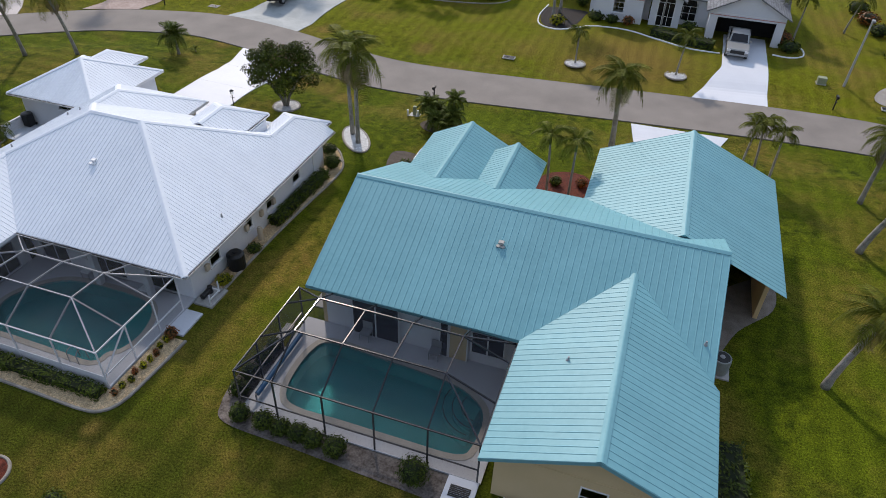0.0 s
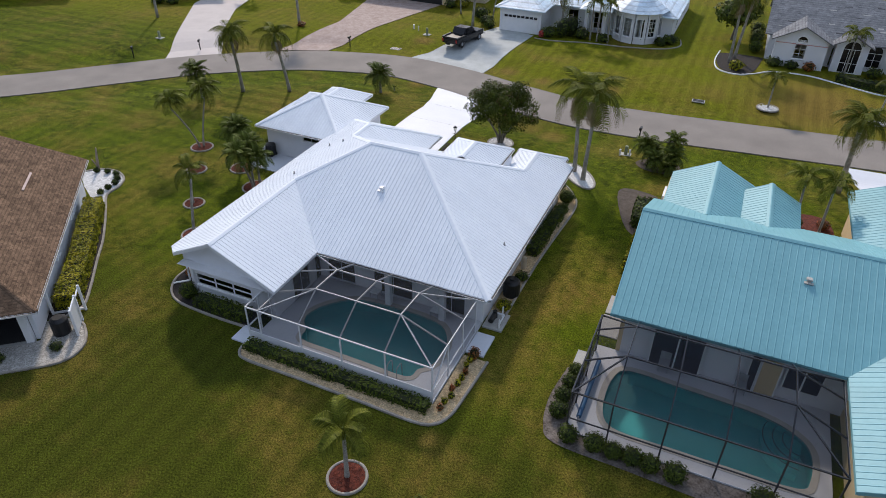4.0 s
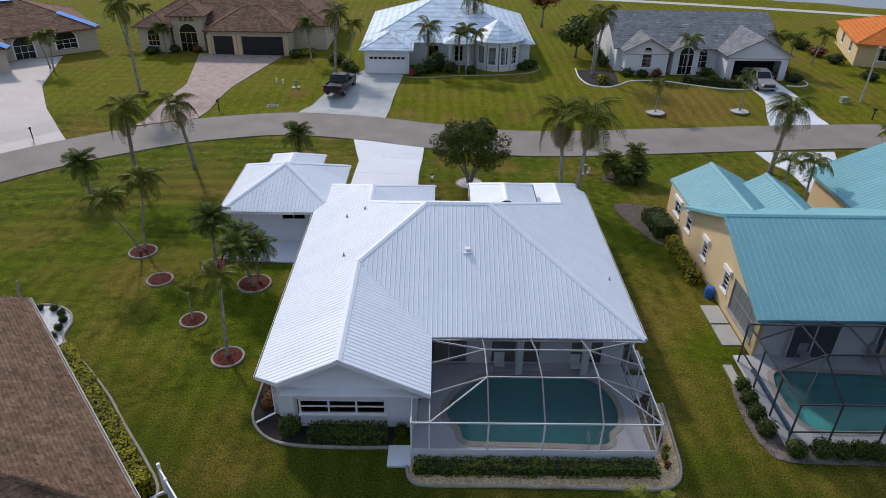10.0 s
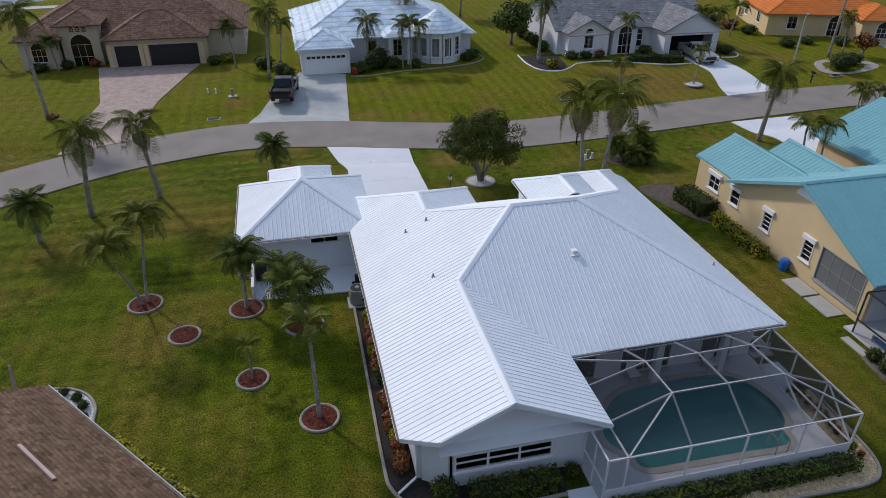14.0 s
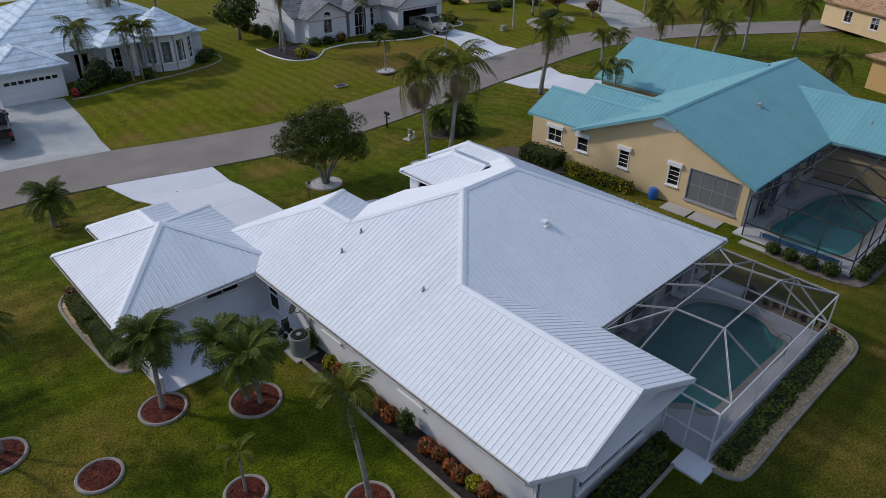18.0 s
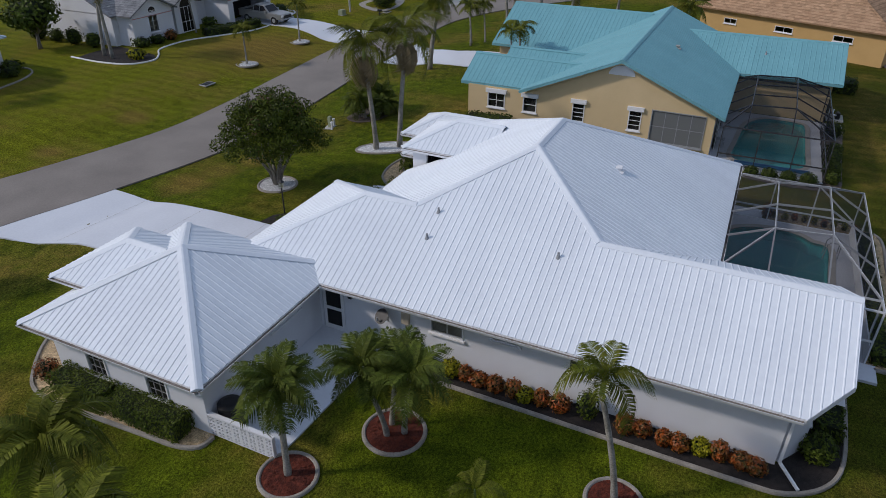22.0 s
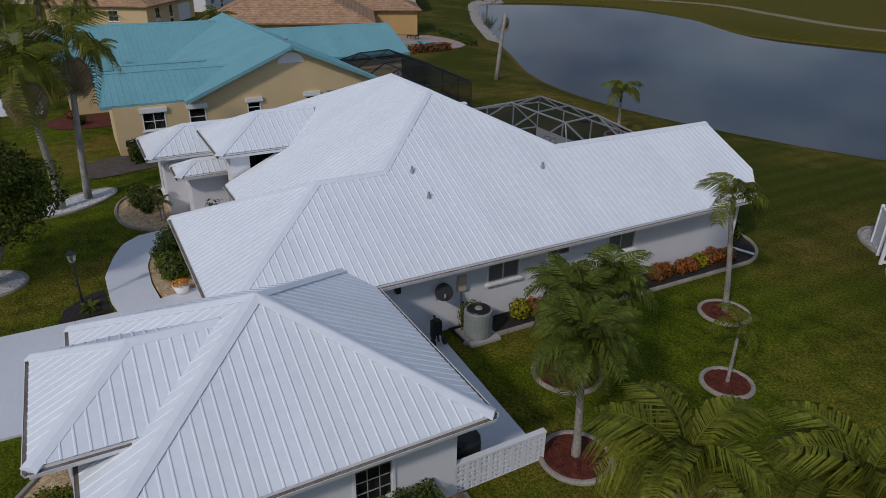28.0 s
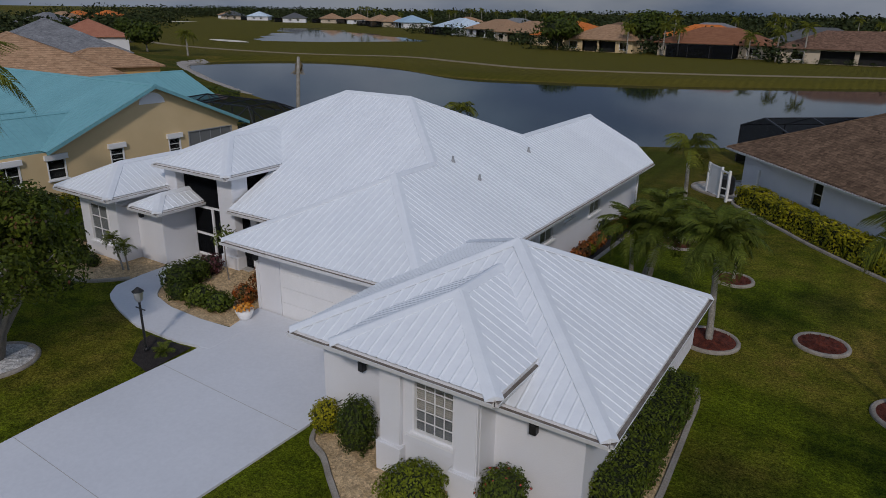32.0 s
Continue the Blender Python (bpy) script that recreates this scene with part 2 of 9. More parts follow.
    # mown up and down beside the houses, and along the street in front of them
    front = mul(rng(sep.outputs[1], 1.0, 7.0, 0, 1), mul(rng(sep.outputs[0], -8.0, -12.0, 0.15, 1), rng(sep.outputs[1], 25.0, 30.0, 1, 0.3)))
    stripe = n.new("ShaderNodeMix")
    l.new(front, stripe.inputs[0])
    l.new(rng(swaths("X", 1.15, 1.2), 0.1, 0.9, 0.91, 1.08), stripe.inputs[2])
    l.new(rng(swaths("Y", 1.7, 2.0), 0.1, 0.9, 0.86, 1.12), stripe.inputs[3])
    hsv = n.new("ShaderNodeHueSaturation")
    value = mul(mul(stripe.outputs[0], rng(blade, 0.30, 0.70, 0.35, 1.65)), rng(noise_at(30, 2), 0.3, 0.7, 0.45, 1.6))
    l.new(value, hsv.inputs["Value"])
    l.new(col, hsv.inputs["Color"])
    l.new(hsv.outputs[0], b.inputs["Base Color"])
    b.inputs["Roughness"].default_value = 0.95
    b.inputs["Specular IOR Level"].default_value = 0.06
    bp = n.new("ShaderNodeBump")
    bp.inputs["Strength"].default_value, bp.inputs["Distance"].default_value = 0.8, 0.07
    l.new(mul(blade, mul(tuft, 1.5), "ADD"), bp.inputs["Height"])
    l.new(bp.outputs[0], b.inputs["Normal"])
    return m


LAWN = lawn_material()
DRY = surface("dry_grass", (0.13, 0.095, 0.03), (0.19, 0.13, 0.045), 0.6, 0.95, 0.5, fine=25, spec=0.1)
ASPHALT = surface("asphalt", (0.190, 0.166, 0.146), (0.258, 0.228, 0.200), 0.35, 0.9, 0.4, fine=40, mix=0.4)
WHITE_DRIVE = surface("painted_concrete", (0.60, 0.62, 0.66), (0.66, 0.68, 0.72), 0.5, 0.6, 0.1, fine=20)
CONCRETE = surface("concrete", (0.34, 0.33, 0.31), (0.45, 0.44, 0.41), 1.2, 0.85, 0.2)
EDGING = surface("weathered_edging", (0.22, 0.195, 0.165), (0.36, 0.33, 0.29), 2.2, 0.9, 0.4, fine=9)
PAVER = surface("pavers", (0.28, 0.20, 0.17), (0.42, 0.33, 0.29), 1.3, 0.85, 0.3, fine=4)
PINKISH = surface("pinkish_concrete", (0.46, 0.41, 0.385), (0.54, 0.485, 0.455), 0.6, 0.8, 0.15)
SOIL = surface("garden_soil", (0.060, 0.046, 0.036), (0.125, 0.100, 0.080), 3, 0.95, 0.8)
GRAVEL = surface("grey_gravel", (0.26, 0.24, 0.215), (0.45, 0.43, 0.39), 5, 0.9, 1.0, fine=6, cells=(0.06, 0.3))
STAIN = surface("stained_drive", (0.30, 0.32, 0.31), (0.44, 0.46, 0.45), 0.8, 0.8, 0.15)
STUCCO = surface("white_stucco", (0.68, 0.69, 0.72), (0.74, 0.75, 0.78), 0.9, 0.8, 0.25, fine=60)
CREAM = surface("cream_stucco", (0.62, 0.47, 0.26), (0.68, 0.52, 0.30), 0.9, 0.8, 0.25, fine=60)
BEIGE = surface("beige_stucco", (0.50, 0.42, 0.32), (0.56, 0.48, 0.37), 0.9, 0.8, 0.25, fine=60)
OCHRE = surface("ochre_stucco", (0.52, 0.33, 0.13), (0.58, 0.37, 0.15), 0.9, 0.8, 0.25, fine=60)
WHITE_ROOF = vary(surface("white_metal_roof", (0.70, 0.74, 0.79), (0.76, 0.80, 0.84), 0.6, 0.55, 0.05, fine=8, spec=0.3), 0.025)
TEAL_ROOF = vary(surface("teal_metal_roof", (0.145, 0.350, 0.390), (0.172, 0.395, 0.435), 0.6, 0.5, 0.05, fine=8, spec=0.35), 0.03)
PALE_ROOF = surface("pale_blue_roof", (0.44, 0.57, 0.68), (0.66, 0.75, 0.82), 0.9, 0.35, 0.15, fine=6, courses=(0.35, 1.8), cells=(0.8, 0.13))
WHITE = surface("white_paint", (0.74, 0.75, 0.76), (0.80, 0.80, 0.81), 2.0, 0.5, 0.05)
GREYROOF = surface("grey_shingles", (0.15, 0.155, 0.165), (0.24, 0.245, 0.255), 0.8, 0.9, 0.5, spec=0.12, fine=9, courses=(0.14, 1.0), cells=(0.34, 0.18))
BROWNROOF = vary(surface("brown_shingles", (0.100, 0.063, 0.041), (0.182, 0.117, 0.076), 1.4, 0.9, 0.6, spec=0.1, fine=9, courses=(0.075, 1.4), cells=(0.24, 0.32)), 0.05)
TILEROOF = vary(surface("brown_roof_tiles", (0.125, 0.070, 0.048), (0.225, 0.135, 0.092), 1.2, 0.85, 0.6, spec=0.1, fine=7, courses=(0.16, 2.0), cells=(0.36, 0.30)), 0.05)
TANROOF = vary(surface("tan_roof_tiles", (0.31, 0.185, 0.108), (0.42, 0.268, 0.162), 1.2, 0.85, 0.8, spec=0.1, fine=7, courses=(0.17, 2.4), cells=(0.36, 0.18)), 0.05)
ORANGEROOF = surface("orange_roof_tiles", (0.50, 0.13, 0.03), (0.62, 0.20, 0.05), 1.2, 0.85, 0.6, spec=0.1, fine=7, courses=(0.17, 2.0))
GLASS = glassy("window_glass", (0.75, 0.82, 0.85))
WATER = glassy("pool_water", (0.32, 0.72, 0.73), 0.03, 1.33, 0.86)
LAKE = surface("lake_water", (0.004, 0.007, 0.011), (0.006, 0.010, 0.015), 0.02, 0.05, 0.05, fine=30, spec=0.6)
PLASTER = surface("pool_plaster", (0.055, 0.36, 0.37), (0.08, 0.44, 0.45), 0.8, 0.8)
DECK = surface("pool_deck", (0.50, 0.50, 0.52), (0.58, 0.58, 0.60), 0.8, 0.8, 0.15)
COPING = surface("pool_coping", (0.36, 0.33, 0.29), (0.46, 0.43, 0.38), 2.5, 0.8, 0.2)
SCREEN = mesh_screen("insect_screen", 0.26, (0.035, 0.038, 0.042))
ROOF_SCREEN = mesh_screen("roof_insect_screen", 0.48, (0.020, 0.023, 0.030))
DARK_SCREEN = mesh_screen("dark_insect_screen", 0.30, (0.02, 0.022, 0.026))
DARK_ROOF_SCREEN = mesh_screen("dark_roof_screen", 0.46, (0.012, 0.015, 0.022))
BLACK_SCREEN = mesh_screen("black_insect_screen", 0.74, (0.010, 0.011, 0.013))
GREY_SCREEN = mesh_screen("grey_insect_screen", 0.82, (0.20, 0.21, 0.21))
BLIND = surface("window_blind", (0.36, 0.34, 0.31), (0.42, 0.40, 0.37), 2, 0.8, 0.2, courses=(0.05, 2.0))
BLIND_GREY = surface("grey_window_blind", (0.16, 0.17, 0.18), (0.20, 0.21, 0.22), 2, 0.8, 0.2, courses=(0.05, 2.0))
LITTER = surface("leaf_litter", (0.10, 0.075, 0.055), (0.22, 0.20, 0.18), 3, 0.95, 0.5)
ALU_WHITE = surface("white_aluminium", (0.66, 0.67, 0.69), (0.73, 0.74, 0.76), 3, 0.45)
ALU_DARK = surface("bronze_aluminium", (0.032, 0.032, 0.036), (0.050, 0.050, 0.055), 3, 0.22, spec=0.8)
MULCH_RED = surface("red_mulch", (0.040, 0.009, 0.006), (0.185, 0.040, 0.020), 7, 0.95, 1.0, fine=6)
MULCH_DARK = surface("dark_mulch", (0.012, 0.010, 0.010), (0.035, 0.028, 0.025), 6, 0.95, 1.0, fine=6)
SHELL = surface("shell_gravel", (0.34, 0.235, 0.120), (0.64, 0.48, 0.29), 5, 0.9, 1.0, fine=6, cells=(0.05, 0.35))
PEBBLE = surface("white_pebbles", (0.42, 0.42, 0.42), (0.68, 0.68, 0.67), 6, 0.85, 1.0, fine=5, cells=(0.06, 0.3))
SAND = surface("bunker_sand", (0.62, 0.57, 0.46), (0.70, 0.65, 0.53), 0.5, 0.95)
BARK = surface("palm_bark", (0.17, 0.155, 0.13), (0.38, 0.36, 0.32), 3, 0.9, 0.8, fine=8)
CROWNSHAFT = surface("crownshaft", (0.12, 0.17, 0.05), (0.17, 0.22, 0.07), 3, 0.6)
TREE_BARK = surface("tree_bark", (0.16, 0.14, 0.12), (0.27, 0.25, 0.22), 4, 0.9, 0.8)
FROND = vary(islands(surface("palm_leaf", (0.048, 0.064, 0.006), (0.140, 0.145, 0.016), 1.5, 0.65, spec=0.10), 0.4), 0.2)
FROND_DATE = vary(islands(surface("date_palm_leaf", (0.034, 0.054, 0.007), (0.105, 0.125, 0.018), 1.5, 0.65, spec=0.10), 0.4), 0.15)
FROND_DRY = islands(surface("dry_palm_leaf", (0.16, 0.12, 0.06), (0.25, 0.19, 0.10), 1.5, 0.8))
LEAF = islands(surface("tree_leaf", (0.020, 0.036, 0.005), (0.066, 0.088, 0.010), 1.0, 0.6, spec=0.15), 0.45)
HEDGE = islands(surface("hedge_leaf", (0.030, 0.052, 0.006), (0.092, 0.118, 0.012), 1.2, 0.6, spec=0.15), 0.4)
HEDGE_YELLOW = islands(surface("croton_leaf", (0.070, 0.092, 0.004), (0.36, 0.31, 0.012), 1.2, 0.6, spec=0.15), 0.4)
HEDGE_RED = islands(surface("ixora_leaf", (0.34, 0.066, 0.008), (0.048, 0.056, 0.008), 3.5, 0.5, fine=4), 0.45)
BRIGHT_LEAF = islands(surface("bright_leaf", (0.070, 0.098, 0.006), (0.165, 0.190, 0.012), 1.2, 0.6, spec=0.15), 0.4)
FLOWER = islands(surface("red_flower", (0.40, 0.03, 0.03), (0.50, 0.06, 0.05), 2, 0.5))
FAR_TREE = islands(surface("far_trees", (0.014, 0.024, 0.009), (0.045, 0.055, 0.020), 0.1, 0.8, spec=0.1), 0.5)
BLACK = surface("black_plastic", (0.012, 0.012, 0.013), (0.022, 0.022, 0.023), 3, 0.45)
GREY = surface("grey_metal", (0.25, 0.26, 0.27), (0.34, 0.35, 0.36), 3, 0.5)
COVER_BLUE = surface("faded_blue_foil", (0.02, 0.10, 0.24), (0.05, 0.17, 0.30), 2, 0.5)
BLUE = surface("blue_plastic", (0.02, 0.12, 0.45), (0.03, 0.15, 0.5), 3, 0.4)
# near-black colour stands for unlit rooms behind openings, panes and door glass
DARK = surface("dark_interior", (0.012, 0.012, 0.013), (0.02, 0.02, 0.02), 1, 0.9)
TARP = surface("blue_tarp", (0.03, 0.27, 0.72), (0.05, 0.34, 0.82), 1, 0.6, 0.3)
TRUCK_BLACK = surface("black_car_paint", (0.008, 0.008, 0.010), (0.012, 0.012, 0.014), 1, 0.25)
TRUCK_SILVER = surface("silver_car_paint", (0.34, 0.34, 0.33), (0.38, 0.38, 0.37), 1, 0.3, metal=0.4)
TYRE = surface("tyre_rubber", (0.012, 0.012, 0.012), (0.02, 0.02, 0.02), 3, 0.85)
WOOD = surface("weathered_wood", (0.18, 0.14, 0.11), (0.30, 0.25, 0.20), 4, 0.9, 0.5)
STONE = surface("white_rock", (0.55, 0.53, 0.50), (0.72, 0.70, 0.66), 3, 0.9, 0.6)


# ---- helpers ----
def thing(name, label, category, group="", kind="", at=(0, 0, 0), rz=0.0):
    ob = new(name)
    ob.empty_display_size = 0.2
    ob.matrix_world = pose(*at, 0, 0, rz)
    return tagged(ob, label, category, group, kind)


def raw(name, verts, faces, material, parent=None, label="", kind=""):
    me = bpy.data.meshes.new(name)
    me.from_pydata([tuple(v) for v in verts], [], faces)
    me.materials.append(material)
    ob = new(name, me)
    if parent:
        ob.parent = parent
    return tagged(ob, label, kind=kind)


def part(name, bm, material, parent=None, label="", smooth=False):
    me = bpy.data.meshes.new(name)
    bm.to_mesh(me)
    bm.free()
    me.materials.append(material)
    if smooth:
        me.polygons.foreach_set("use_smooth", [True] * len(me.polygons))
    ob = new(name, me)
    if parent:
        ob.parent = parent
    return tagged(ob, label)


class Geo:
    """Collects vertices and faces, much faster than bmesh for many small pieces."""
    def __init__(self):
        self.v, self.f = [], []

    def add(self, verts, faces):
        k = len(self.v)
        self.v += [tuple(p) for p in verts]
        self.f += [tuple(i + k for i in f) for f in faces]
        return self

    def box(self, lo, hi, m=None):
        (a, b, c), (d, e, f) = lo, hi
        vs = [(a, b, c), (d, b, c), (d, e, c), (a, e, c), (a, b, f), (d, b, f), (d, e, f), (a, e, f)]
        if m:
            vs = [m @ Vector(p) for p in vs]
        return self.add(vs, [(3, 2, 1, 0), (4, 5, 6, 7), (0, 1, 5, 4), (1, 2, 6, 5), (2, 3, 7, 6), (3, 0, 4, 7)])

    def beam(self, p, q, w, h=None, up=(0, 0, 1)):
        """A square bar from p to q."""
        p, q, h = Vector(p), Vector(q), h or w
        d = (q - p).normalized()
        up = Vector(up) if abs(d.dot(Vector(up))) < 0.98 else Vector((1, 0, 0))
        s = d.cross(up).normalized()
        u = s.cross(d)
        vs = [c + s * a * w / 2 + u * b * h / 2 for c in (p, q) for a, b in ((-1, -1), (1, -1), (1, 1), (-1, 1))]
        return self.add(vs, [(3, 2, 1, 0), (4, 5, 6, 7), (0, 1, 5, 4), (1, 2, 6, 5), (2, 3, 7, 6), (3, 0, 4, 7)])

    def tube(self, pts, radii, n=8, cap=True):
        rings = []
        pts = [Vector(p) for p in pts]
        for i, p in enumerate(pts):
            d = (pts[min(i + 1, len(pts) - 1)] - pts[max(i - 1, 0)]).normalized()
            a = d.cross(Vector((0.31, 0.95, 0.02))).normalized()
            b = d.cross(a)
            rings.append([p + (a * math.cos(6.2832 * k / n) + b * math.sin(6.2832 * k / n)) * radii[i] for k in range(n)])
        vs = [v for r in rings for v in r]
        fs = [(i * n + k, i * n + (k + 1) % n, (i + 1) * n + (k + 1) % n, (i + 1) * n + k) for i in range(len(pts) - 1) for k in range(n)]
        if cap:
            fs += [tuple(range(n))[::-1], tuple((len(pts) - 1) * n + k for k in range(n))]
        return self.add(vs, fs)

    def prism(self, poly, z0, z1):
        """An upright prism over a level outline that runs counter-clockwise."""
        n = len(poly)
        vs = [(x, y, z0) for x, y in poly] + [(x, y, z1) for x, y in poly]
        fs = [tuple(range(n))[::-1], tuple(range(n, 2 * n))] + [(i, (i + 1) % n, n + (i + 1) % n, n + i) for i in range(n)]
        return self.add(vs, fs)

    def out(self, name, material, parent=None, label="", kind="", smooth=False):
        ob = raw(name, self.v, self.f, material, parent, label, kind)
        if smooth:
            ob.data.polygons.foreach_set("use_smooth", [True] * len(ob.data.polygons))
        return ob


def bevelled(geo, name, material, parent=None, label="", width=0.02, segments=2):
    bm = bmesh.new()
    vs = [bm.verts.new(v) for v in geo.v]
    for f in geo.f:
        bm.faces.new([vs[i] for i in f])
    bmesh.ops.bevel(bm, geom=bm.edges[:], offset=width, segments=segments, affect="EDGES", clamp_overlap=True)
    return part(name, bm, material, parent, label)


def smooth_loop(points, steps=6):
    """A closed Catmull-Rom curve through level points."""
    out, n = [], len(points)
    for i in range(n):
        p0, p1, p2, p3 = (Vector((*points[(i + k) % n][:2], 0)) for k in (-1, 0, 1, 2))
        for s in range(steps):
            t = s / steps
            v = 0.5 * ((2 * p1) + (p2 - p0) * t + (2 * p0 - 5 * p1 + 4 * p2 - p3) * t * t + (3 * p1 - p0 - 3 * p2 + p3) * t ** 3)
            out.append((v.x, v.y))
    return out


def smooth_line(points, steps=6):
    out = []
    n = len(points)
    for i in range(n - 1):
        p0, p1, p2, p3 = (Vector((*points[min(max(i + k, 0), n - 1)][:2], 0)) for k in (-1, 0, 1, 2))
        for s in range(steps):
            t = s / steps
            v = 0.5 * ((2 * p1) + (p2 - p0) * t + (2 * p0 - 5 * p1 + 4 * p2 - p3) * t * t + (3 * p1 - p0 - 3 * p2 + p3) * t ** 3)
            out.append((v.x, v.y))
    return out + [tuple(points[-1][:2])]


# ---- the lie of the land ----
ROAD = smooth_line([(-150, -62), (-100, -30), (-62, -5), (-46, 6.5), (-38, 14.5), (-32.5, 20), (-25.5, 24.8), (-20, 27), (-14.3, 28.1), (-7.7, 27.2), (-2, 25.6),
                    (5, 24.1), (11.5, 24.2), (19, 25), (28, 26), (37, 26.8), (45, 26.8), (53, 24.4), (61, 20), (78, 9), (110, -8), (170, -38)], 8)
LAKE_SHORE = smooth_loop([(-60, -62), (-30, -46), (-12, -36), (0, -28.5), (14, -24.6), (26, -25.4), (38, -30.5), (52, -37), (68, -45), (90, -60), (80, -78),
                          (60, -78), (40, -69), (25, -72), (8, -79), (-12, -92), (-40, -108), (-80, -100)], 5)
POND = smooth_loop([(128, -128), (150, -128), (205, -190), (270, -262), (255, -275), (190, -225), (135, -190), (108, -168), (112, -150)], 5)
NORTH_LAKE = smooth_loop([(-75, 92), (-40, 100), (0, 112), (60, 96), (100, 78), (170, 60), (200, 110), (60, 170), (-100, 170)], 5)


def polyline_distance(px, py, pts, closed=False):
    m = len(pts)
    if px.size == 1:
        a = np.array(pts, float)
        v = np.roll(a, -1, 0) - a
        w = np.array([px[0], py[0]]) - a
        t = np.clip((w * v).sum(1) / ((v * v).sum(1) + 1e-9), 0, 1)
        d = np.hypot(*(w - t[:, None] * v).T)
        return np.array([d.min() if closed else d[:-1].min()])
    d = np.full(px.shape, 1e9)
    for i in range(m if closed else m - 1):
        (ax, ay), (bx, by) = pts[i], pts[(i + 1) % m]
        vx, vy = bx - ax, by - ay
        t = np.clip(((px - ax) * vx + (py - ay) * vy) / (vx * vx + vy * vy + 1e-9), 0, 1)
        d = np.minimum(d, np.hypot(px - ax - t * vx, py - ay - t * vy))
    return d


def inside(px, py, pts):
    m = len(pts)
    if px.size == 1:
        x, y, odd = float(px[0]), float(py[0]), False
        for (ax, ay), (bx, by) in zip(pts, pts[1:] + pts[:1]):
            if (ay > y) != (by > y) and x < (bx - ax) * (y - ay) / (by - ay) + ax:
                odd = not odd
        return np.array([odd])
    r = np.zeros(px.shape, bool)
    for i in range(m):
        (ax, ay), (bx, by) = pts[i], pts[(i + 1) % m]
        if ay == by:
            continue
        r ^= ((ay > py) != (by > py)) & (px < (bx - ax) * (py - ay) / (by - ay) + ax)
    return r


def heights(px, py):
    px, py = np.asarray(px, float), np.asarray(py, float)
    d = polyline_distance(px, py, ROAD)
    k = np.clip((d - 3.4) / 7.5, 0, 1)
    h = -0.42 * (1 - k * k * (3 - 2 * k))
    h -= 0.16 * np.exp(-((d - 5.6) / 1.1) ** 2)
    for shore in (LAKE_SHORE, POND, NORTH_LAKE):
        e = polyline_distance(px, py, shore, True)
        e = np.where(inside(px, py, shore), e, -e)
        h -= 0.85 * np.clip((e + 5.0) / 5.0, 0, 1) ** 2 + 0.6 * np.clip(e / 3.0, 0, 1)
    return h


def height(x, y):
    return float(heights(np.array([x]), np.array([y]))[0])


POOL_A = smooth_loop([(0.30, -11.0), (2.0, -11.08), (4.0, -11.12), (6.15, -11.15), (6.45, -10.5), (6.9, -10.0), (7.08, -9.0), (6.75, -7.8), (5.9, -7.05), (3.8, -6.85), (1.4, -7.05), (0.2, -7.85), (-0.45, -8.9), (-0.45, -9.7), (0.05, -10.3)], 4)
POOL_B = smooth_loop([(15.9, -10.25), (18.0, -10.25), (20.5, -10.25), (22.9, -10.2), (23.4, -9.6), (23.45, -8.2), (22.9, -7.35), (21.4, -6.75), (18.0, -6.5), (15.6, -6.4), (15.0, -7.1), (14.9, -8.6), (15.15, -9.8)], 4)
PITS = (POOL_A, POOL_B)


def ground_mesh():
    def axis(lo, hi, f0, f1):
        inner = list(np.arange(lo, f0, 1.25)) + list(np.arange(f0, f1, 0.5)) + list(np.arange(f1, hi + 0.01, 1.25))
        grow, step, a, b = [], 2.0, lo, hi
        left, right = [], []
        while step < 900:
            a -= step
            b += step
            left.append(a)
            right.append(b)
            step *= 1.22
        return np.array(left[::-1] + inner + right)
    xs, ys = axis(-70, 100, -4, 25), axis(-115, 75, -13, -5)
    gx, gy = np.meshgrid(xs, ys)
    z = heights(gx.ravel(), gy.ravel())
    for pit in PITS:
        fx, fy = gx.ravel(), gy.ravel()
        near = inside(fx, fy, pit) | (polyline_distance(fx, fy, pit, True) < 0.5)
        z[near] = -2.0
    verts = np.column_stack([gx.ravel(), gy.ravel(), z])
    w, hgt = len(xs), len(ys)
    i = np.arange((hgt - 1) * w).reshape(hgt - 1, w)[:, :-1].ravel()
    faces = np.column_stack([i, i + 1, i + 1 + w, i + w])
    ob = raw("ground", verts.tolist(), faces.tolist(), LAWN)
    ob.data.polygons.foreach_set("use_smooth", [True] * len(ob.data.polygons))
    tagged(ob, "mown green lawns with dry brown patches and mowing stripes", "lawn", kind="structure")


def strip(name, left, right, material, label, category, lift=0.05, across=4, kind="structure", thick=0.12, parent=None):
    """A paved sheet between two edge lines, laid on the land."""
    n = len(left)
    pts = [(a[0] + (b[0] - a[0]) * j / across, a[1] + (b[1] - a[1]) * j / across) for a, b in zip(left, right) for j in range(across + 1)]
    z = heights([p[0] for p in pts], [p[1] for p in pts]) + lift
    w = across + 1
    top = [(x, y, h) for (x, y), h in zip(pts, z)]
    verts = top + [(x, y, h - thick) for x, y, h in top]
    k = len(top)
    faces = [(i * w + j, i * w + j + 1, (i + 1) * w + j + 1, (i + 1) * w + j) for i in range(n - 1) for j in range(across)]
    rim = [i * w for i in range(n)] + [(n - 1) * w + j for j in range(1, w)] + [i * w + across for i in range(n - 2, -1, -1)] + [j for j in range(across - 1, 0, -1)]
    faces += [(rim[i], rim[(i + 1) % len(rim)], rim[(i + 1) % len(rim)] + k, rim[i] + k) for i in range(len(rim))]
    ob = raw(name, verts, faces, material, parent)
    return tagged(ob, label, category, kind=kind)


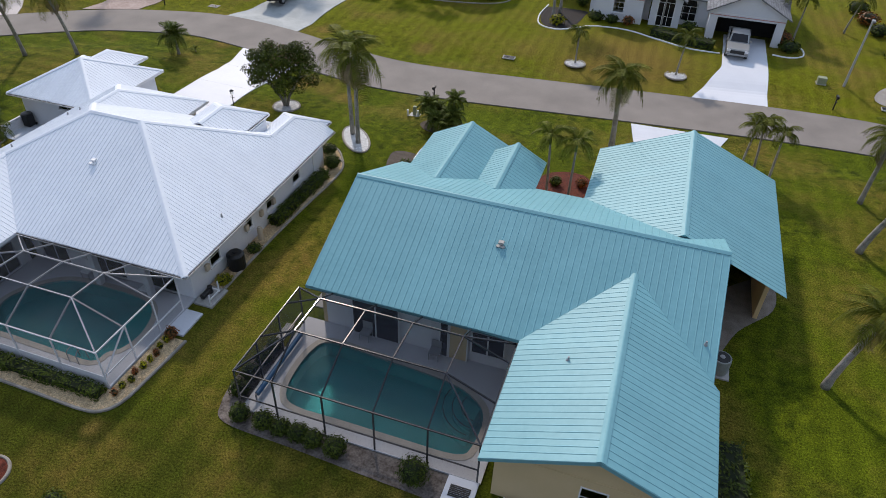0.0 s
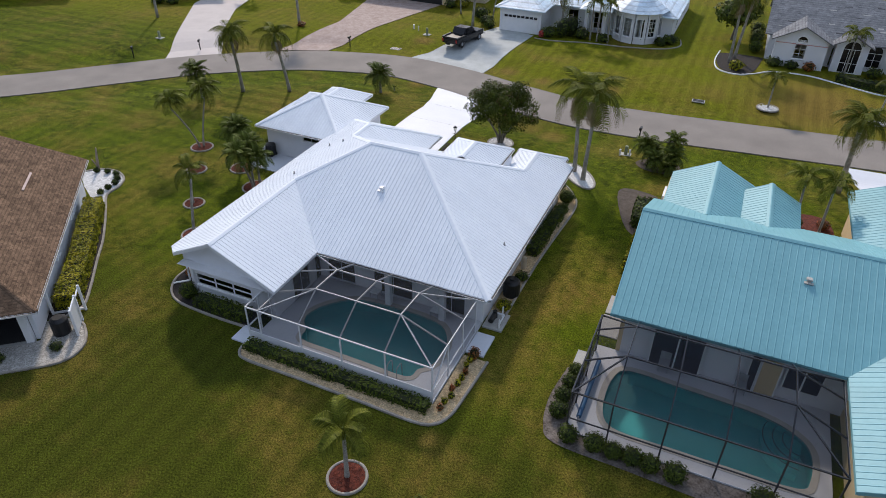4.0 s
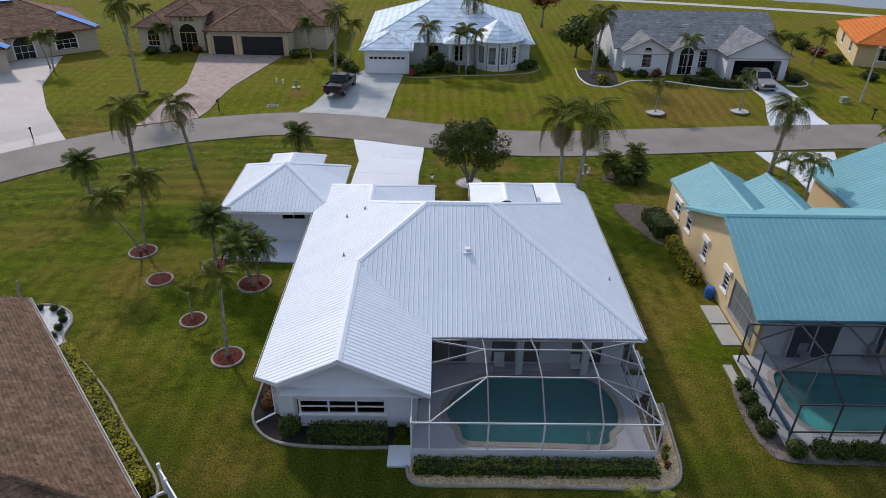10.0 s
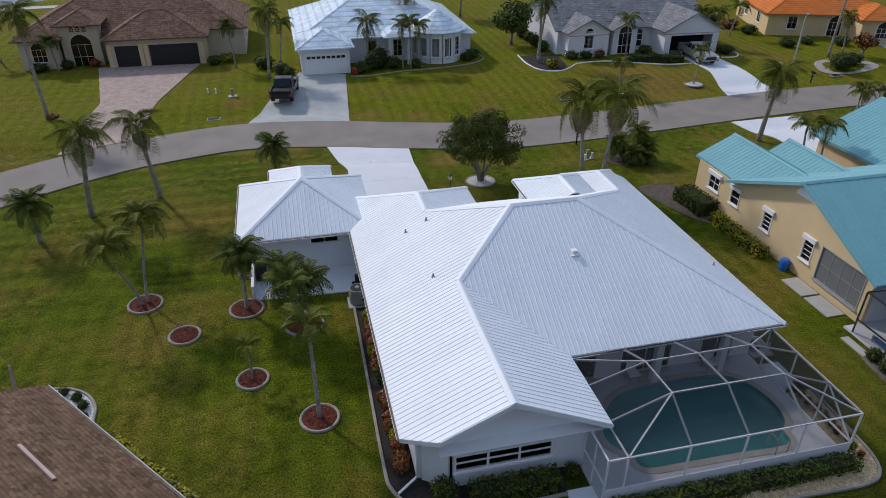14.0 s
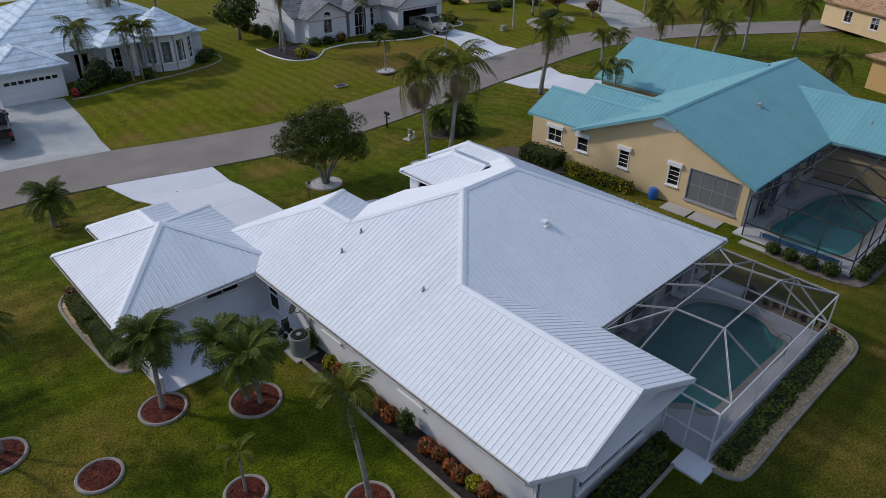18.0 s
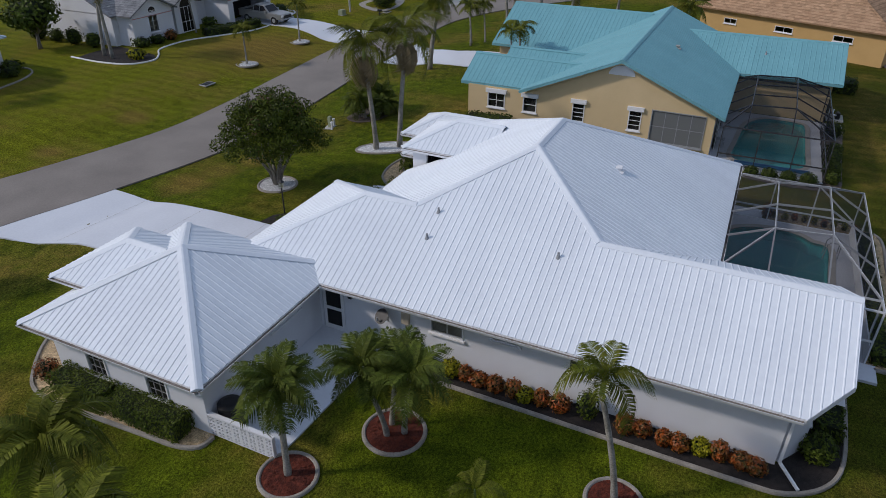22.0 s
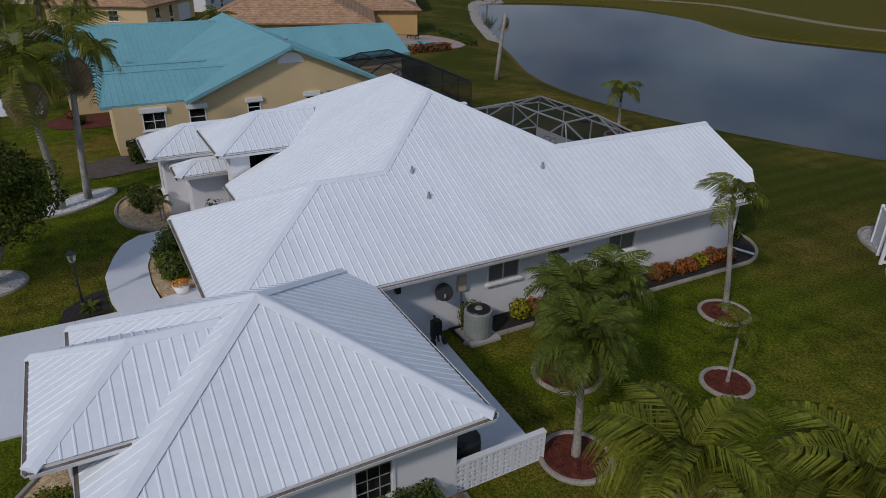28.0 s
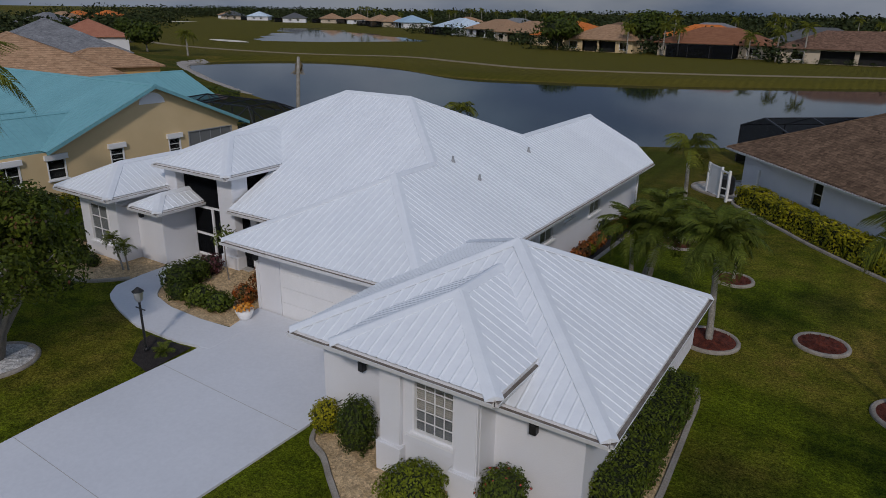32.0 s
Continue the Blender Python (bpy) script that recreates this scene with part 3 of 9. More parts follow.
def lerp_line(points, n):
    pts = [Vector((*p, 0)) for p in points]
    lens = [0]
    for a, b in zip(pts, pts[1:]):
        lens.append(lens[-1] + (b - a).length)
    out = []
    for i in range(n):
        s = lens[-1] * i / (n - 1)
        j = max(k for k in range(len(lens)) if lens[k] <= s + 1e-9)
        j = min(j, len(pts) - 2)
        v = pts[j].lerp(pts[j + 1], (s - lens[j]) / max(lens[j + 1] - lens[j], 1e-9))
        out.append((v.x, v.y))
    return out


def drive(name, left, right, material, label, n=30, lift=0.06, parent=None, category="driveway"):
    return strip(name, lerp_line(left, n), lerp_line(right, n), material, label, category, lift, 5)


def offset_line(pts, d):
    out = []
    for i, p in enumerate(pts):
        a, b = Vector(pts[max(i - 1, 0)]), Vector(pts[min(i + 1, len(pts) - 1)])
        t = (b - a).normalized()
        out.append((p[0] - t.y * d, p[1] + t.x * d))
    return out


def curb(points, label="pale concrete landscape edging along the planting bed", w=0.13, h=0.10, closed=False, material=None):
    """Concrete edging with a rounded top."""
    pts = list(points) + ([points[0]] if closed else [])
    l1, l2, l3, l4 = (offset_line(pts, d) for d in (-w / 2, -w / 3, w / 3, w / 2))
    g = Geo()
    rows = [[(*a, height(*a) - 0.05), (*a, height(*a) + h * 0.6), (*b, height(*b) + h), (*c, height(*c) + h), (*d, height(*d) + h * 0.6), (*d, height(*d) - 0.05)]
            for a, b, c, d in zip(l1, l2, l3, l4)]
    for r, s in zip(rows, rows[1:]):
        g.add(r + s, [(i, i + 1, 7 + i, 6 + i) for i in range(5)])
    g.add(rows[0], [(0, 1, 2, 3, 4, 5)])
    g.add(rows[-1], [(5, 4, 3, 2, 1, 0)])
    return tagged(g.out("bed_edging", material or EDGING), label, "edging", group="bed edgings", kind="structure")


def bed(points, material, label, lift=0.035, category="planting bed"):
    pts = [p for i, p in enumerate(points) if (Vector(p) - Vector(points[i - 1])).length > 0.02]
    bm = bmesh.new()
    ring = [bm.verts.new((x, y, height(x, y) + lift)) for x, y in pts]
    edges = [bm.edges.new((ring[i], ring[(i + 1) % len(ring)])) for i in range(len(ring))]
    bmesh.ops.triangle_fill(bm, use_beauty=True, use_dissolve=False, edges=edges, normal=(0, 0, 1))
    for f in bm.faces:
        f.normal_update()
        if f.normal.z < 0:
            f.normal_flip()
    ob = part("planting_bed", bm, material)
    f = ob.data
    return tagged(ob, label, category, kind="structure")


# ---- roofs and walls ----
def slope(points, material, parent, rib=0.2286, sheet=0.9144, lift=0.0, rib_h=0.0155, name="roof_panel"):
    """A sloping metal roof face, made of ribbed sheets, each its own piece."""
    pts = [Vector(p) for p in points]
    nrm = Vector((0, 0, 0))
    for i in range(len(pts)):
        nrm += (pts[i] - pts[0]).cross(pts[(i + 1) % len(pts)] - pts[0])
    nrm.normalize()
    if nrm.z < 0:
        nrm = -nrm
    u = Vector((0, 0, 1)).cross(nrm).normalized()
    v = nrm.cross(u)
    o = pts[0] + nrm * lift
    poly = [((p - pts[0]).dot(u), (p - pts[0]).dot(v)) for p in pts]
    lo, hi = min(p[0] for p in poly), max(p[0] for p in poly)

    def cut(pl, a, keep_above):
        out = []
        for i in range(len(pl)):
            p, q = pl[i], pl[(i + 1) % len(pl)]
            pin, qin = ((p[0] >= a) == keep_above or p[0] == a), ((q[0] >= a) == keep_above or q[0] == a)
            if pin:
                out.append(p)
            if pin != qin:
                t = (a - p[0]) / (q[0] - p[0])
                out.append((a, p[1] + t * (q[1] - p[1])))
        return out

    a = lo
    while a < hi - 0.02:
        b = min(a + sheet, hi)
        # profile across the sheet: flat pans with raised ribs
        prof, x = [(a, 0.0)], a + 0.03
        while x < b - 0.03:
            prof += [(x - 0.030, 0.0), (x - 0.011, rib_h), (x + 0.011, rib_h), (x + 0.030, 0.0)]
            x += rib
        prof.append((b, 0.0))
        index, verts, fcs = {}, [], []
        for (x0, h0), (x1, h1) in zip(prof, prof[1:]):
            pl = cut(cut(poly, x0, True), x1, False)
            if len(pl) < 3:
                continue
            ring = []
            for px_, py_ in pl:
                key = (round(px_, 4), round(py_, 4))
                if key not in index:
                    hh = h0 + (h1 - h0) * (px_ - x0) / max(x1 - x0, 1e-9)
                    index[key] = len(verts)
                    verts.append(o + u * px_ + v * py_ + nrm * hh)
                if not ring or ring[-1] != index[key]:
                    ring.append(index[key])
            if ring[0] == ring[-1]:
                ring.pop()
            if len(set(ring)) == len(ring) >= 3:
                p0, p1, p2 = (verts[ring[k]] for k in (0, 1, 2))
                fcs.append(tuple(ring))
        if fcs:
            ob = raw(name, verts, fcs, material, parent)
        a = b
    return nrm


def ridge_caps(lines, material, parent, s=0.5, w=0.17, lift=0.045):
    """Folded metal caps along ridges and hips."""
    for p, q in lines:
        p, q = Vector(p), Vector(q)
        d = q - p
        flat = Vector((d.x, d.y, 0)).normalized()
        h = Vector((-flat.y, flat.x, 0))
        drop = s * w if abs(d.z) < 0.05 else s * w / 1.414
        g = Geo()
        up = Vector((0, 0, lift))
        prof = [h * w + Vector((0, 0, -drop - 0.02)), h * w + Vector((0, 0, -drop + 0.004)), h * 0.03 + Vector((0, 0, 0.004)), -h * 0.03 + Vector((0, 0, 0.004)), -h * w + Vector((0, 0, -drop + 0.004)), -h * w + Vector((0, 0, -drop - 0.02))]
        g.add([p + up + c for c in prof] + [q + up + c for c in prof], [(i, i + 1, i + 7, i + 6) for i in range(5)] + [(5, 4, 3, 2, 1, 0), (6, 7, 8, 9, 10, 11)])
        g.out("ridge_cap", material, parent)


def fascia(points, parent, material, z=None, depth=0.16, w=0.03, name="fascia"):
    """Boards along a run of eave corners."""
    for p, q in zip(points, points[1:]):
        p, q = Vector(p), Vector(q)
        g = Geo().beam(p - Vector((0, 0, depth / 2)), q - Vector((0, 0, depth / 2)), w, depth)
        g.out(name, material, parent)


def gutter(p, q, parent, material, drop=0.03, w=0.11):
    p, q = Vector(p), Vector(q)
    d = (q - p).normalized()
    out = Vector((d.y, -d.x, 0))
    g = Geo()
    prof = [(0.0, -0.01), (0.0, -0.11), (w * 0.7, -0.11), (w, -0.01), (w - 0.012, -0.01), (w * 0.66, -0.098), (0.012, -0.098), (0.012, -0.01)]
    a = [p + out * x + Vector((0, 0, z - drop)) for x, z in prof]
    b = [q + out * x + Vector((0, 0, z - drop)) for x, z in prof]
    n = len(prof)
    g.add(a + b, [(i, (i + 1) % n, n + (i + 1) % n, n + i) for i in range(n)] + [tuple(range(n))[::-1], tuple(range(n, 2 * n))])
    ob = g.out("gutter", material, parent)
    Geo().add([p + out * 0.014 + Vector((0, 0, -0.016 - drop)), q + out * 0.014 + Vector((0, 0, -0.016 - drop)), q + out * (w * 0.86) + Vector((0, 0, -0.018 - drop)), p + out * (w * 0.86) + Vector((0, 0, -0.018 - drop))], [(0, 1, 2, 3)]).out("leaf_litter", LITTER, ob)
    return ob


WALL_ENDS, WALL_STARTS = {}, {}


def wall(parent, p, q, z0, z1, material, holes=(), thick=0.2, name="wall", label=""):
    """A wall from p to q (level points) with openings (u0, u1, v0, v1) right through it; its outside is on the right hand."""
    p, q = Vector((*p, 0)), Vector((*q, 0))
    d = (q - p)
    length = d.length
    d.normalize()
    m = Matrix.Translation(p) @ Matrix(((d.x, -d.y, 0, 0), (d.y, d.x, 0, 0), (0, 0, 1, 0), (0, 0, 0, 1)))
    g = Geo()
    # corners: butt this wall against its neighbours
    kp, kq = (parent.name, round(p.x, 2), round(p.y, 2)), (parent.name, round(q.x, 2), round(q.y, 2))
    u = thick if kp in WALL_ENDS and WALL_ENDS[kp].cross(d).z > 0.1 else 0.0
    if kq in WALL_STARTS and d.cross(WALL_STARTS[kq]).z > 0.1:
        length -= thick
    WALL_ENDS[kq], WALL_STARTS[kp] = d.copy(), d.copy()
    us = sorted({u, length, *(v for o in holes for v in o[:2] if u < v < length)})
    zs = sorted({z0, z1, *(v for o in holes for v in o[2:] if z0 < v < z1)})
    index, faces_ = {}, []

    def vid(x, y, z):
        return index.setdefault((round(x, 4), round(y, 4), round(z, 4)), len(index))

    def solid(i, j):
        if not (0 <= i < len(us) - 1 and 0 <= j < len(zs) - 1):
            return False
        x, z = (us[i] + us[i + 1]) / 2, (zs[j] + zs[j + 1]) / 2
        return not any(o[0] < x < o[1] and o[2] < z < o[3] for o in holes)
    for i in range(len(us) - 1):
        for j in range(len(zs) - 1):
            if not solid(i, j):
                continue
            x0, x1, c0, c1 = us[i], us[i + 1], zs[j], zs[j + 1]
            faces_.append((vid(x0, 0, c0), vid(x1, 0, c0), vid(x1, 0, c1), vid(x0, 0, c1)))
            faces_.append((vid(x0, thick, c1), vid(x1, thick, c1), vid(x1, thick, c0), vid(x0, thick, c0)))
            if not solid(i - 1, j):
                faces_.append((vid(x0, 0, c1), vid(x0, thick, c1), vid(x0, thick, c0), vid(x0, 0, c0)))
            if not solid(i + 1, j):
                faces_.append((vid(x1, 0, c0), vid(x1, thick, c0), vid(x1, thick, c1), vid(x1, 0, c1)))
            if not solid(i, j - 1):
                faces_.append((vid(x0, 0, c0), vid(x0, thick, c0), vid(x1, thick, c0), vid(x1, 0, c0)))
            if not solid(i, j + 1):
                faces_.append((vid(x0, 0, c1), vid(x1, 0, c1), vid(x1, thick, c1), vid(x0, thick, c1)))
    g.add([m @ Vector(k) for k in index], faces_)
    return g.out(name, material, parent, label)


def place(p, q, u, z, out=0.0):
    """The pose of something at u metres along the wall p-q; its -y looks out of the wall."""
    p, q = Vector((*p, 0)), Vector((*q, 0))
    d = (q - p).normalized()
    at = p + d * u + Vector((d.y, -d.x, 0)) * out
    return Matrix.Translation((at.x, at.y, z)) @ Matrix(((d.x, -d.y, 0, 0), (d.y, d.x, 0, 0), (0, 0, 1, 0), (0, 0, 0, 1)))


def window(parent, m, w, h, nx=2, ny=2, frame_mat=None, sill=True, bars=0.035, label="", glass=None, blind=None, bar_mat=None):
    """A window in an opening: casing, bars and panes. m: its lower middle, -y outwards."""
    f = Geo()
    t = 0.055
    for lo, hi in (((-w / 2, -0.03, 0), (-w / 2 + t, 0.09, h)), ((w / 2 - t, -0.03, 0), (w / 2, 0.09, h)), ((-w / 2 + t, -0.03, 0), (w / 2 - t, 0.09, t)), ((-w / 2 + t, -0.03, h - t), (w / 2 - t, 0.09, h))):
        f.box(lo, hi, m)
    win = f.out("window", frame_mat or WHITE, parent, label)
    iw, ih = w - 2 * t, h - 2 * t
    b = Geo()
    for i in range(1, nx):
        x = -iw / 2 + iw * i / nx
        b.box((x - bars / 2, 0.014, t), (x + bars / 2, 0.046, h - t), m)
    for j in range(1, ny):
        z = t + ih * j / ny
        b.box((-iw / 2, 0.017, z - bars / 2), (iw / 2, 0.043, z + bars / 2), m)
    if b.v:
        b.out("glazing_bar", bar_mat or frame_mat or WHITE, win)
    for i in range(nx):
        for j in range(ny):
            x0, x1 = -iw / 2 + iw * i / nx, -iw / 2 + iw * (i + 1) / nx
            z0, z1 = t + ih * j / ny, t + ih * (j + 1) / ny
            g = Geo()
            g.add([m @ Vector(c) for c in ((x0, 0.03, z0), (x1, 0.03, z0), (x1, 0.03, z1), (x0, 0.03, z1))], [(0, 1, 2, 3)])
            g.out("pane", glass or GLASS, win).visible_shadow = False
    # sheets behind the panes: blinds, and near-black ones standing for the unlit room
    if blind:
        for mat_, lo, hi in blind:
            Geo().box((-iw / 2, 0.105, t + ih * lo), (iw / 2, 0.115, t + ih * hi - 0.004), m).out("blind", mat_, win)
    if sill:
        Geo().box((-w / 2 - 0.06, -0.10, -0.06), (w / 2 + 0.06, -0.002, 0.0), m).out("sill", frame_mat or WHITE, win)
    return win


def panel_door(parent, m, w, h, material, rows=4, cols=1, name="garage_door", label=""):
    g = Geo().box((-w / 2, 0.03, 0), (w / 2, 0.08, h), m)
    d = g.out(name, material, parent, label)
    for j in range(rows):
        for i in range(cols):
            x0, x1 = -w / 2 + w * i / cols, -w / 2 + w * (i + 1) / cols
            z0, z1 = h * j / rows, h * (j + 1) / rows
            Geo().box((x0 + 0.02, 0.012, z0 + 0.006), (x1 - 0.02, 0.03, z1 - 0.006), m).out("panel", material, d)
    return d


# ---- ground, road, water ----
ground_mesh()
strip("road", offset_line(ROAD, 2.95), offset_line(ROAD, -2.95), ASPHALT, "worn grey asphalt residential street", "road", 0.08, 6)
for name, shore, z in (("lake", LAKE_SHORE, -0.82), ("pond", POND, -0.8), ("far_lake", NORTH_LAKE, -0.8)):
    w = raw(name, [(x, y, z) for x, y in shore], [tuple(range(len(shore)))], LAKE)
    tagged(w, "still dark lake reflecting the cloudy sky", "lake", kind="structure")


# ---- white house ----
EV, SL = 2.37, 0.485
W, E, S, N = -8.58, 8.56, -6.94, 6.94
RX, WX, GS, NE_ = -4.90, -1.22, -10.77, 9.20
HZ, RZ = EV + SL * 6.94, EV + SL * 3.65
# the east slope runs on over the front room
FX, FZ = 8.00, EV + SL * 0.56
FRX, FRZ = 6.35, FZ + SL * 1.65
EN, FN = 8.48, 9.12
FV = (FRX, FRX - 1.61, FRZ)
house = thing("white_house", "white stucco house with a ribbed white metal roof", "house")
roof = thing("roof", "", "")
roof.parent = house
for k in ("label", "category", "group", "kind"):
    if k in roof:
        del roof[k]
P1, P2, P3 = (1.61, 0, HZ), (-1.61, 0, HZ), (RX, -3.29, RZ)
NM, NL, GA = (RX, 3.29, RZ), (RX, 5.42, RZ), (RX, GS, RZ)
ch = (-7.40, GS, EV + SL * 1.15)
faces = {
    "west": [(W, -9.75, EV), ch, GA, P3, P2, NM, NL, (W, NE_, EV)],
    "south": [(WX, S, EV), (E, S, EV), P1, P2, P3],
    "wing_east": [GA, (WX, GS, EV), (WX, S, EV), P3],
    "east": [(E, S, EV), (E, EN, EV), (FX, EN, FZ), (FX, FN, FZ), (FRX, FN - 1.65, FRZ), FV, P1],
    "north": [FV, (4.70, FV[1] + 1.65, FZ), (4.65, FV[1] + 1.65, FZ), (4.65, 4.7, EV + SL * (N - 4.7)), (1.12, 4.7, EV + SL * (N - 4.7)), (1.12, N, EV), (WX, N, EV), NM, P2, P1],
    "north_wing": [NM, (WX, N, EV), (WX, NE_, EV), NL],
    "north_hip": [NL, (WX, NE_, EV), (W, NE_, EV)],
}
for pts in faces.values():
    slope(pts, WHITE_ROOF, roof, lift=0.02)
# pavilion (second garage)
PX0, PX1, PY0, PY1 = -14.40, -7.18, 5.16, 12.32
PA = (-10.79, 8.70, EV + SL * 3.61)
for pts in ([(PX0, PY0, EV), (PX1, PY0, EV), PA], [(PX1, PY0, EV), (PX1, PY1, EV), PA], [(PX1, PY1, EV), (PX0, PY1, EV), PA], [(PX0, PY1, EV), (PX0, PY0, EV), PA]):
    slope(pts, WHITE_ROOF, roof, lift=0.012)
# front bay roof of the pavilion
BX0, BX1, BYN, BZ = -12.60, -8.95, 12.98, 2.86
bay_z = BZ + SL * 1.825
BA = ((BX0 + BX1) / 2, BYN - 1.825, bay_z)
BB = ((BX0 + BX1) / 2, 8.9, bay_z)
for pts in ([(BX0, BYN, BZ), (BX0, 11.25, BZ), ((BX0 + BX1) / 2, 9.42, bay_z), BA], [(BX1, BYN, BZ), BA, ((BX0 + BX1) / 2, 9.42, bay_z), (BX1, 11.25, BZ)], [(BX0, BYN, BZ), BA, (BX1, BYN, BZ)]):
    slope(pts, WHITE_ROOF, roof, lift=0.03)
# entry roofs
def front_hip(x0, x1, yn, z, ys, lift=0.02, east=True):
    half = (x1 - x0) / 2
    a, b = ((x0 + x1) / 2, yn - half, z + SL * half), ((x0 + x1) / 2, ys, z + SL * half)
    slope([(x0, yn, z), (x0, ys, z), b, a], WHITE_ROOF, roof, lift=lift)
    if east:
        slope([(x1, yn, z), a, b, (x1, ys, z)], WHITE_ROOF, roof, lift=lift)
    slope([(x0, yn, z), a, (x1, yn, z)], WHITE_ROOF, roof, lift=lift)
    ridge_caps([(a, b), (a, (x0, yn, z)), (a, (x1, yn, z))], WHITE_ROOF, roof, SL)
    for p, q in (((x0, ys, z), (x0, yn, z)), ((x0, yn, z), (x1, yn, z)), ((x1, yn, z), (x1, ys if east else EN, z))):
        fascia([p, q], roof, WHITE)
        gutter(q, p, roof, WHITE)
    Geo().add([(x0 + 0.02, ys, z - 0.13), (x1 - 0.02, ys, z - 0.13), (x1 - 0.02, yn - 0.02, z - 0.13), (x0 + 0.02, yn - 0.02, z - 0.13)], [(0, 1, 2, 3)]).out("soffit", WHITE, roof)


front_hip(0.95, 4.85, 7.08, 3.56, 2.9)
front_hip(4.70, FX, FN, FZ, FV[1], east=False)
front_hip(3.20, 4.78, 8.30, 2.22, 6.3)
caps = [(P1, P2), (P1, (E, S, EV)), (P1, FV), (P2, P3), (P2, NM), (P3, GA), (NM, NL), (NL, (W, NE_, EV)), (NL, (WX, NE_, EV)),
        (PA, (PX0, PY0, EV)), (PA, (PX1, PY0, EV)), (PA, (PX0, PY1, EV)), (PA, (PX1, PY1, EV)), (BA, (BX0, BYN, BZ)), (BA, (BX1, BYN, BZ)), (BA, (BA[0], 9.45, bay_z))]
ridge_caps(caps, WHITE_ROOF, roof, SL)
runs = [[(1.12, N, EV), (WX, N, EV)], [(WX, S, EV), (E, S, EV), (E, EN, EV), (FX, EN, FZ)], [(WX, N, EV), (WX, NE_, EV), (W, NE_, EV), (W, -9.75, EV), ch, GA, (WX, GS, EV), (WX, S, EV)],
        [(PX0, PY0, EV), (PX1, PY0, EV), (PX1, PY1, EV), (PX0, PY1, EV), (PX0, PY0, EV)], [(BX0, 11.3, BZ), (BX0, BYN, BZ), (BX1, BYN, BZ), (BX1, 11.3, BZ)]]
for r in runs:
    fascia(r, roof, WHITE)
for p, q in (((E, S, EV), (WX, S, EV)), ((E, EN, EV), (E, S, EV)), ((WX, N, EV), (1.12, N, EV)), ((W, NE_, EV), (WX, NE_, EV)), ((W, -9.7, EV), (W, PY0, EV)), ((PX0, PY0, EV), (PX0, PY1, EV)), ((PX0, PY1, EV), (PX1, PY1, EV)), ((PX1, PY0, EV), (PX0, PY0, EV)), ((BX0, 11.3, BZ), (BX0, BYN, BZ)), ((BX0, BYN, BZ), (BX1, BYN, BZ))):
    gutter(q, p, roof, WHITE)
# soffits
sof = Geo()
zs = EV - 0.14
for a, b, c, d in ((W + 0.02, S + 0.02, E - 0.02, 4.38), (W + 0.02, 4.38, 0.74, N - 0.02), (4.92, 4.38, E - 0.02, EN - 0.02), (W + 0.02, GS + 1.1, WX - 0.02, NE_ - 0.02), (-7.4, GS + 0.05, WX - 0.02, GS + 1.2), (PX0 + 0.02, PY0 + 0.02, PX1 - 0.02, PY1 - 0.02)):
    sof.add([(a, b, zs), (c, b, zs), (c, d, zs), (a, d, zs)], [(3, 2, 1, 0)])
    zs -= 0.004
sof.out("soffit", WHITE, roof)


def H(p, q, u, w, z, h):
    """An opening of width w about u metres along the wall p-q."""
    return (u - w / 2, u + w / 2, z, z + h)


ww, ew = W + 0.6, E - 0.6
wt = EV - 0.12
# west wall (walked southwards, outside on the right hand)
wins_w = [(0.7, 1.2, 1.22, 0.72), (-4.0, 1.25, 1.2, 0.74), (-1.35, 0.95, 1.6, 0.34)]
a, b = (ww, 8.5), (ww, -9.5)
door_u = a[1] - 5.1
wall(house, a, b, 0, wt, STUCCO, [H(a, b, a[1] - y, w_, z, h) for y, w_, z, h in wins_w] + [H(a, b, door_u, 0.92, 0.05, 2.05)])
for y, w_, z, h in wins_w:
    window(house, place(a, b, a[1] - y, z), w_, h, 2, 1, blind=[(BLIND, 0.0, 1.0)])
d = panel_door(house, place(a, b, door_u, 0.05), 0.9, 2.04, WHITE, 2, 1, "side_door", "white side door with a glazed upper half")
Geo().box((-0.3, 0.0, 1.0), (0.3, 0.004, 1.85), place(a, b, door_u, 0.05)).out("door_glass", DARK, d)
Geo().box((-0.3, 0.0, 0.22), (0.3, 0.004, 0.86), place(a, b, door_u, 0.05)).out("door_glass", DARK, d)
wall(house, (ww, -9.5), (-7.0, -10.2), 0, wt, STUCCO)
a, b = (-7.0, -10.2), (-1.8, -10.2)
wall(house, a, b, 0, wt, STUCCO, [H(a, b, 2.05, 3.62, 0.78, 0.78)])
window(house, place(a, b, 2.05, 0.78), 3.62, 0.78, 3, 2, bars=0.09, label="wide white sliding window in three parts")
# roll shutter housing over the window
Geo().box((-1.95, -0.05, 0.86), (1.95, -0.002, 1.25), place(a, b, 2.05, 0.78)).out("shutter_box", WHITE, house)
gx0, gx1, rz = -7.4, -1.8, RZ - 0.1
g = Geo()
g.add([(gx0, -10.2, wt), (gx1, -10.2, wt), (gx1, -10.2, wt + 0.1), (RX, -10.2, RZ - 0.06), (gx0, -10.2, wt + 0.5)], [(0, 1, 2, 3, 4)])
g.out("gable", STUCCO, house)
wall(house, (-1.8, -10.2), (-1.8, -6.4), 0, wt, STUCCO, [H(0, 0, 2.4, 1.6, 0.1, 2.0)])
window(house, place((-1.8, -10.2), (-1.8, -6.4), 2.4, 0.1), 1.6, 2.0, 2, 1)
lan = [(1.4, 1.8), (4.6, 2.4), (8.0, 1.6)]
a, b = (-1.8, -6.0), (ew, -6.0)
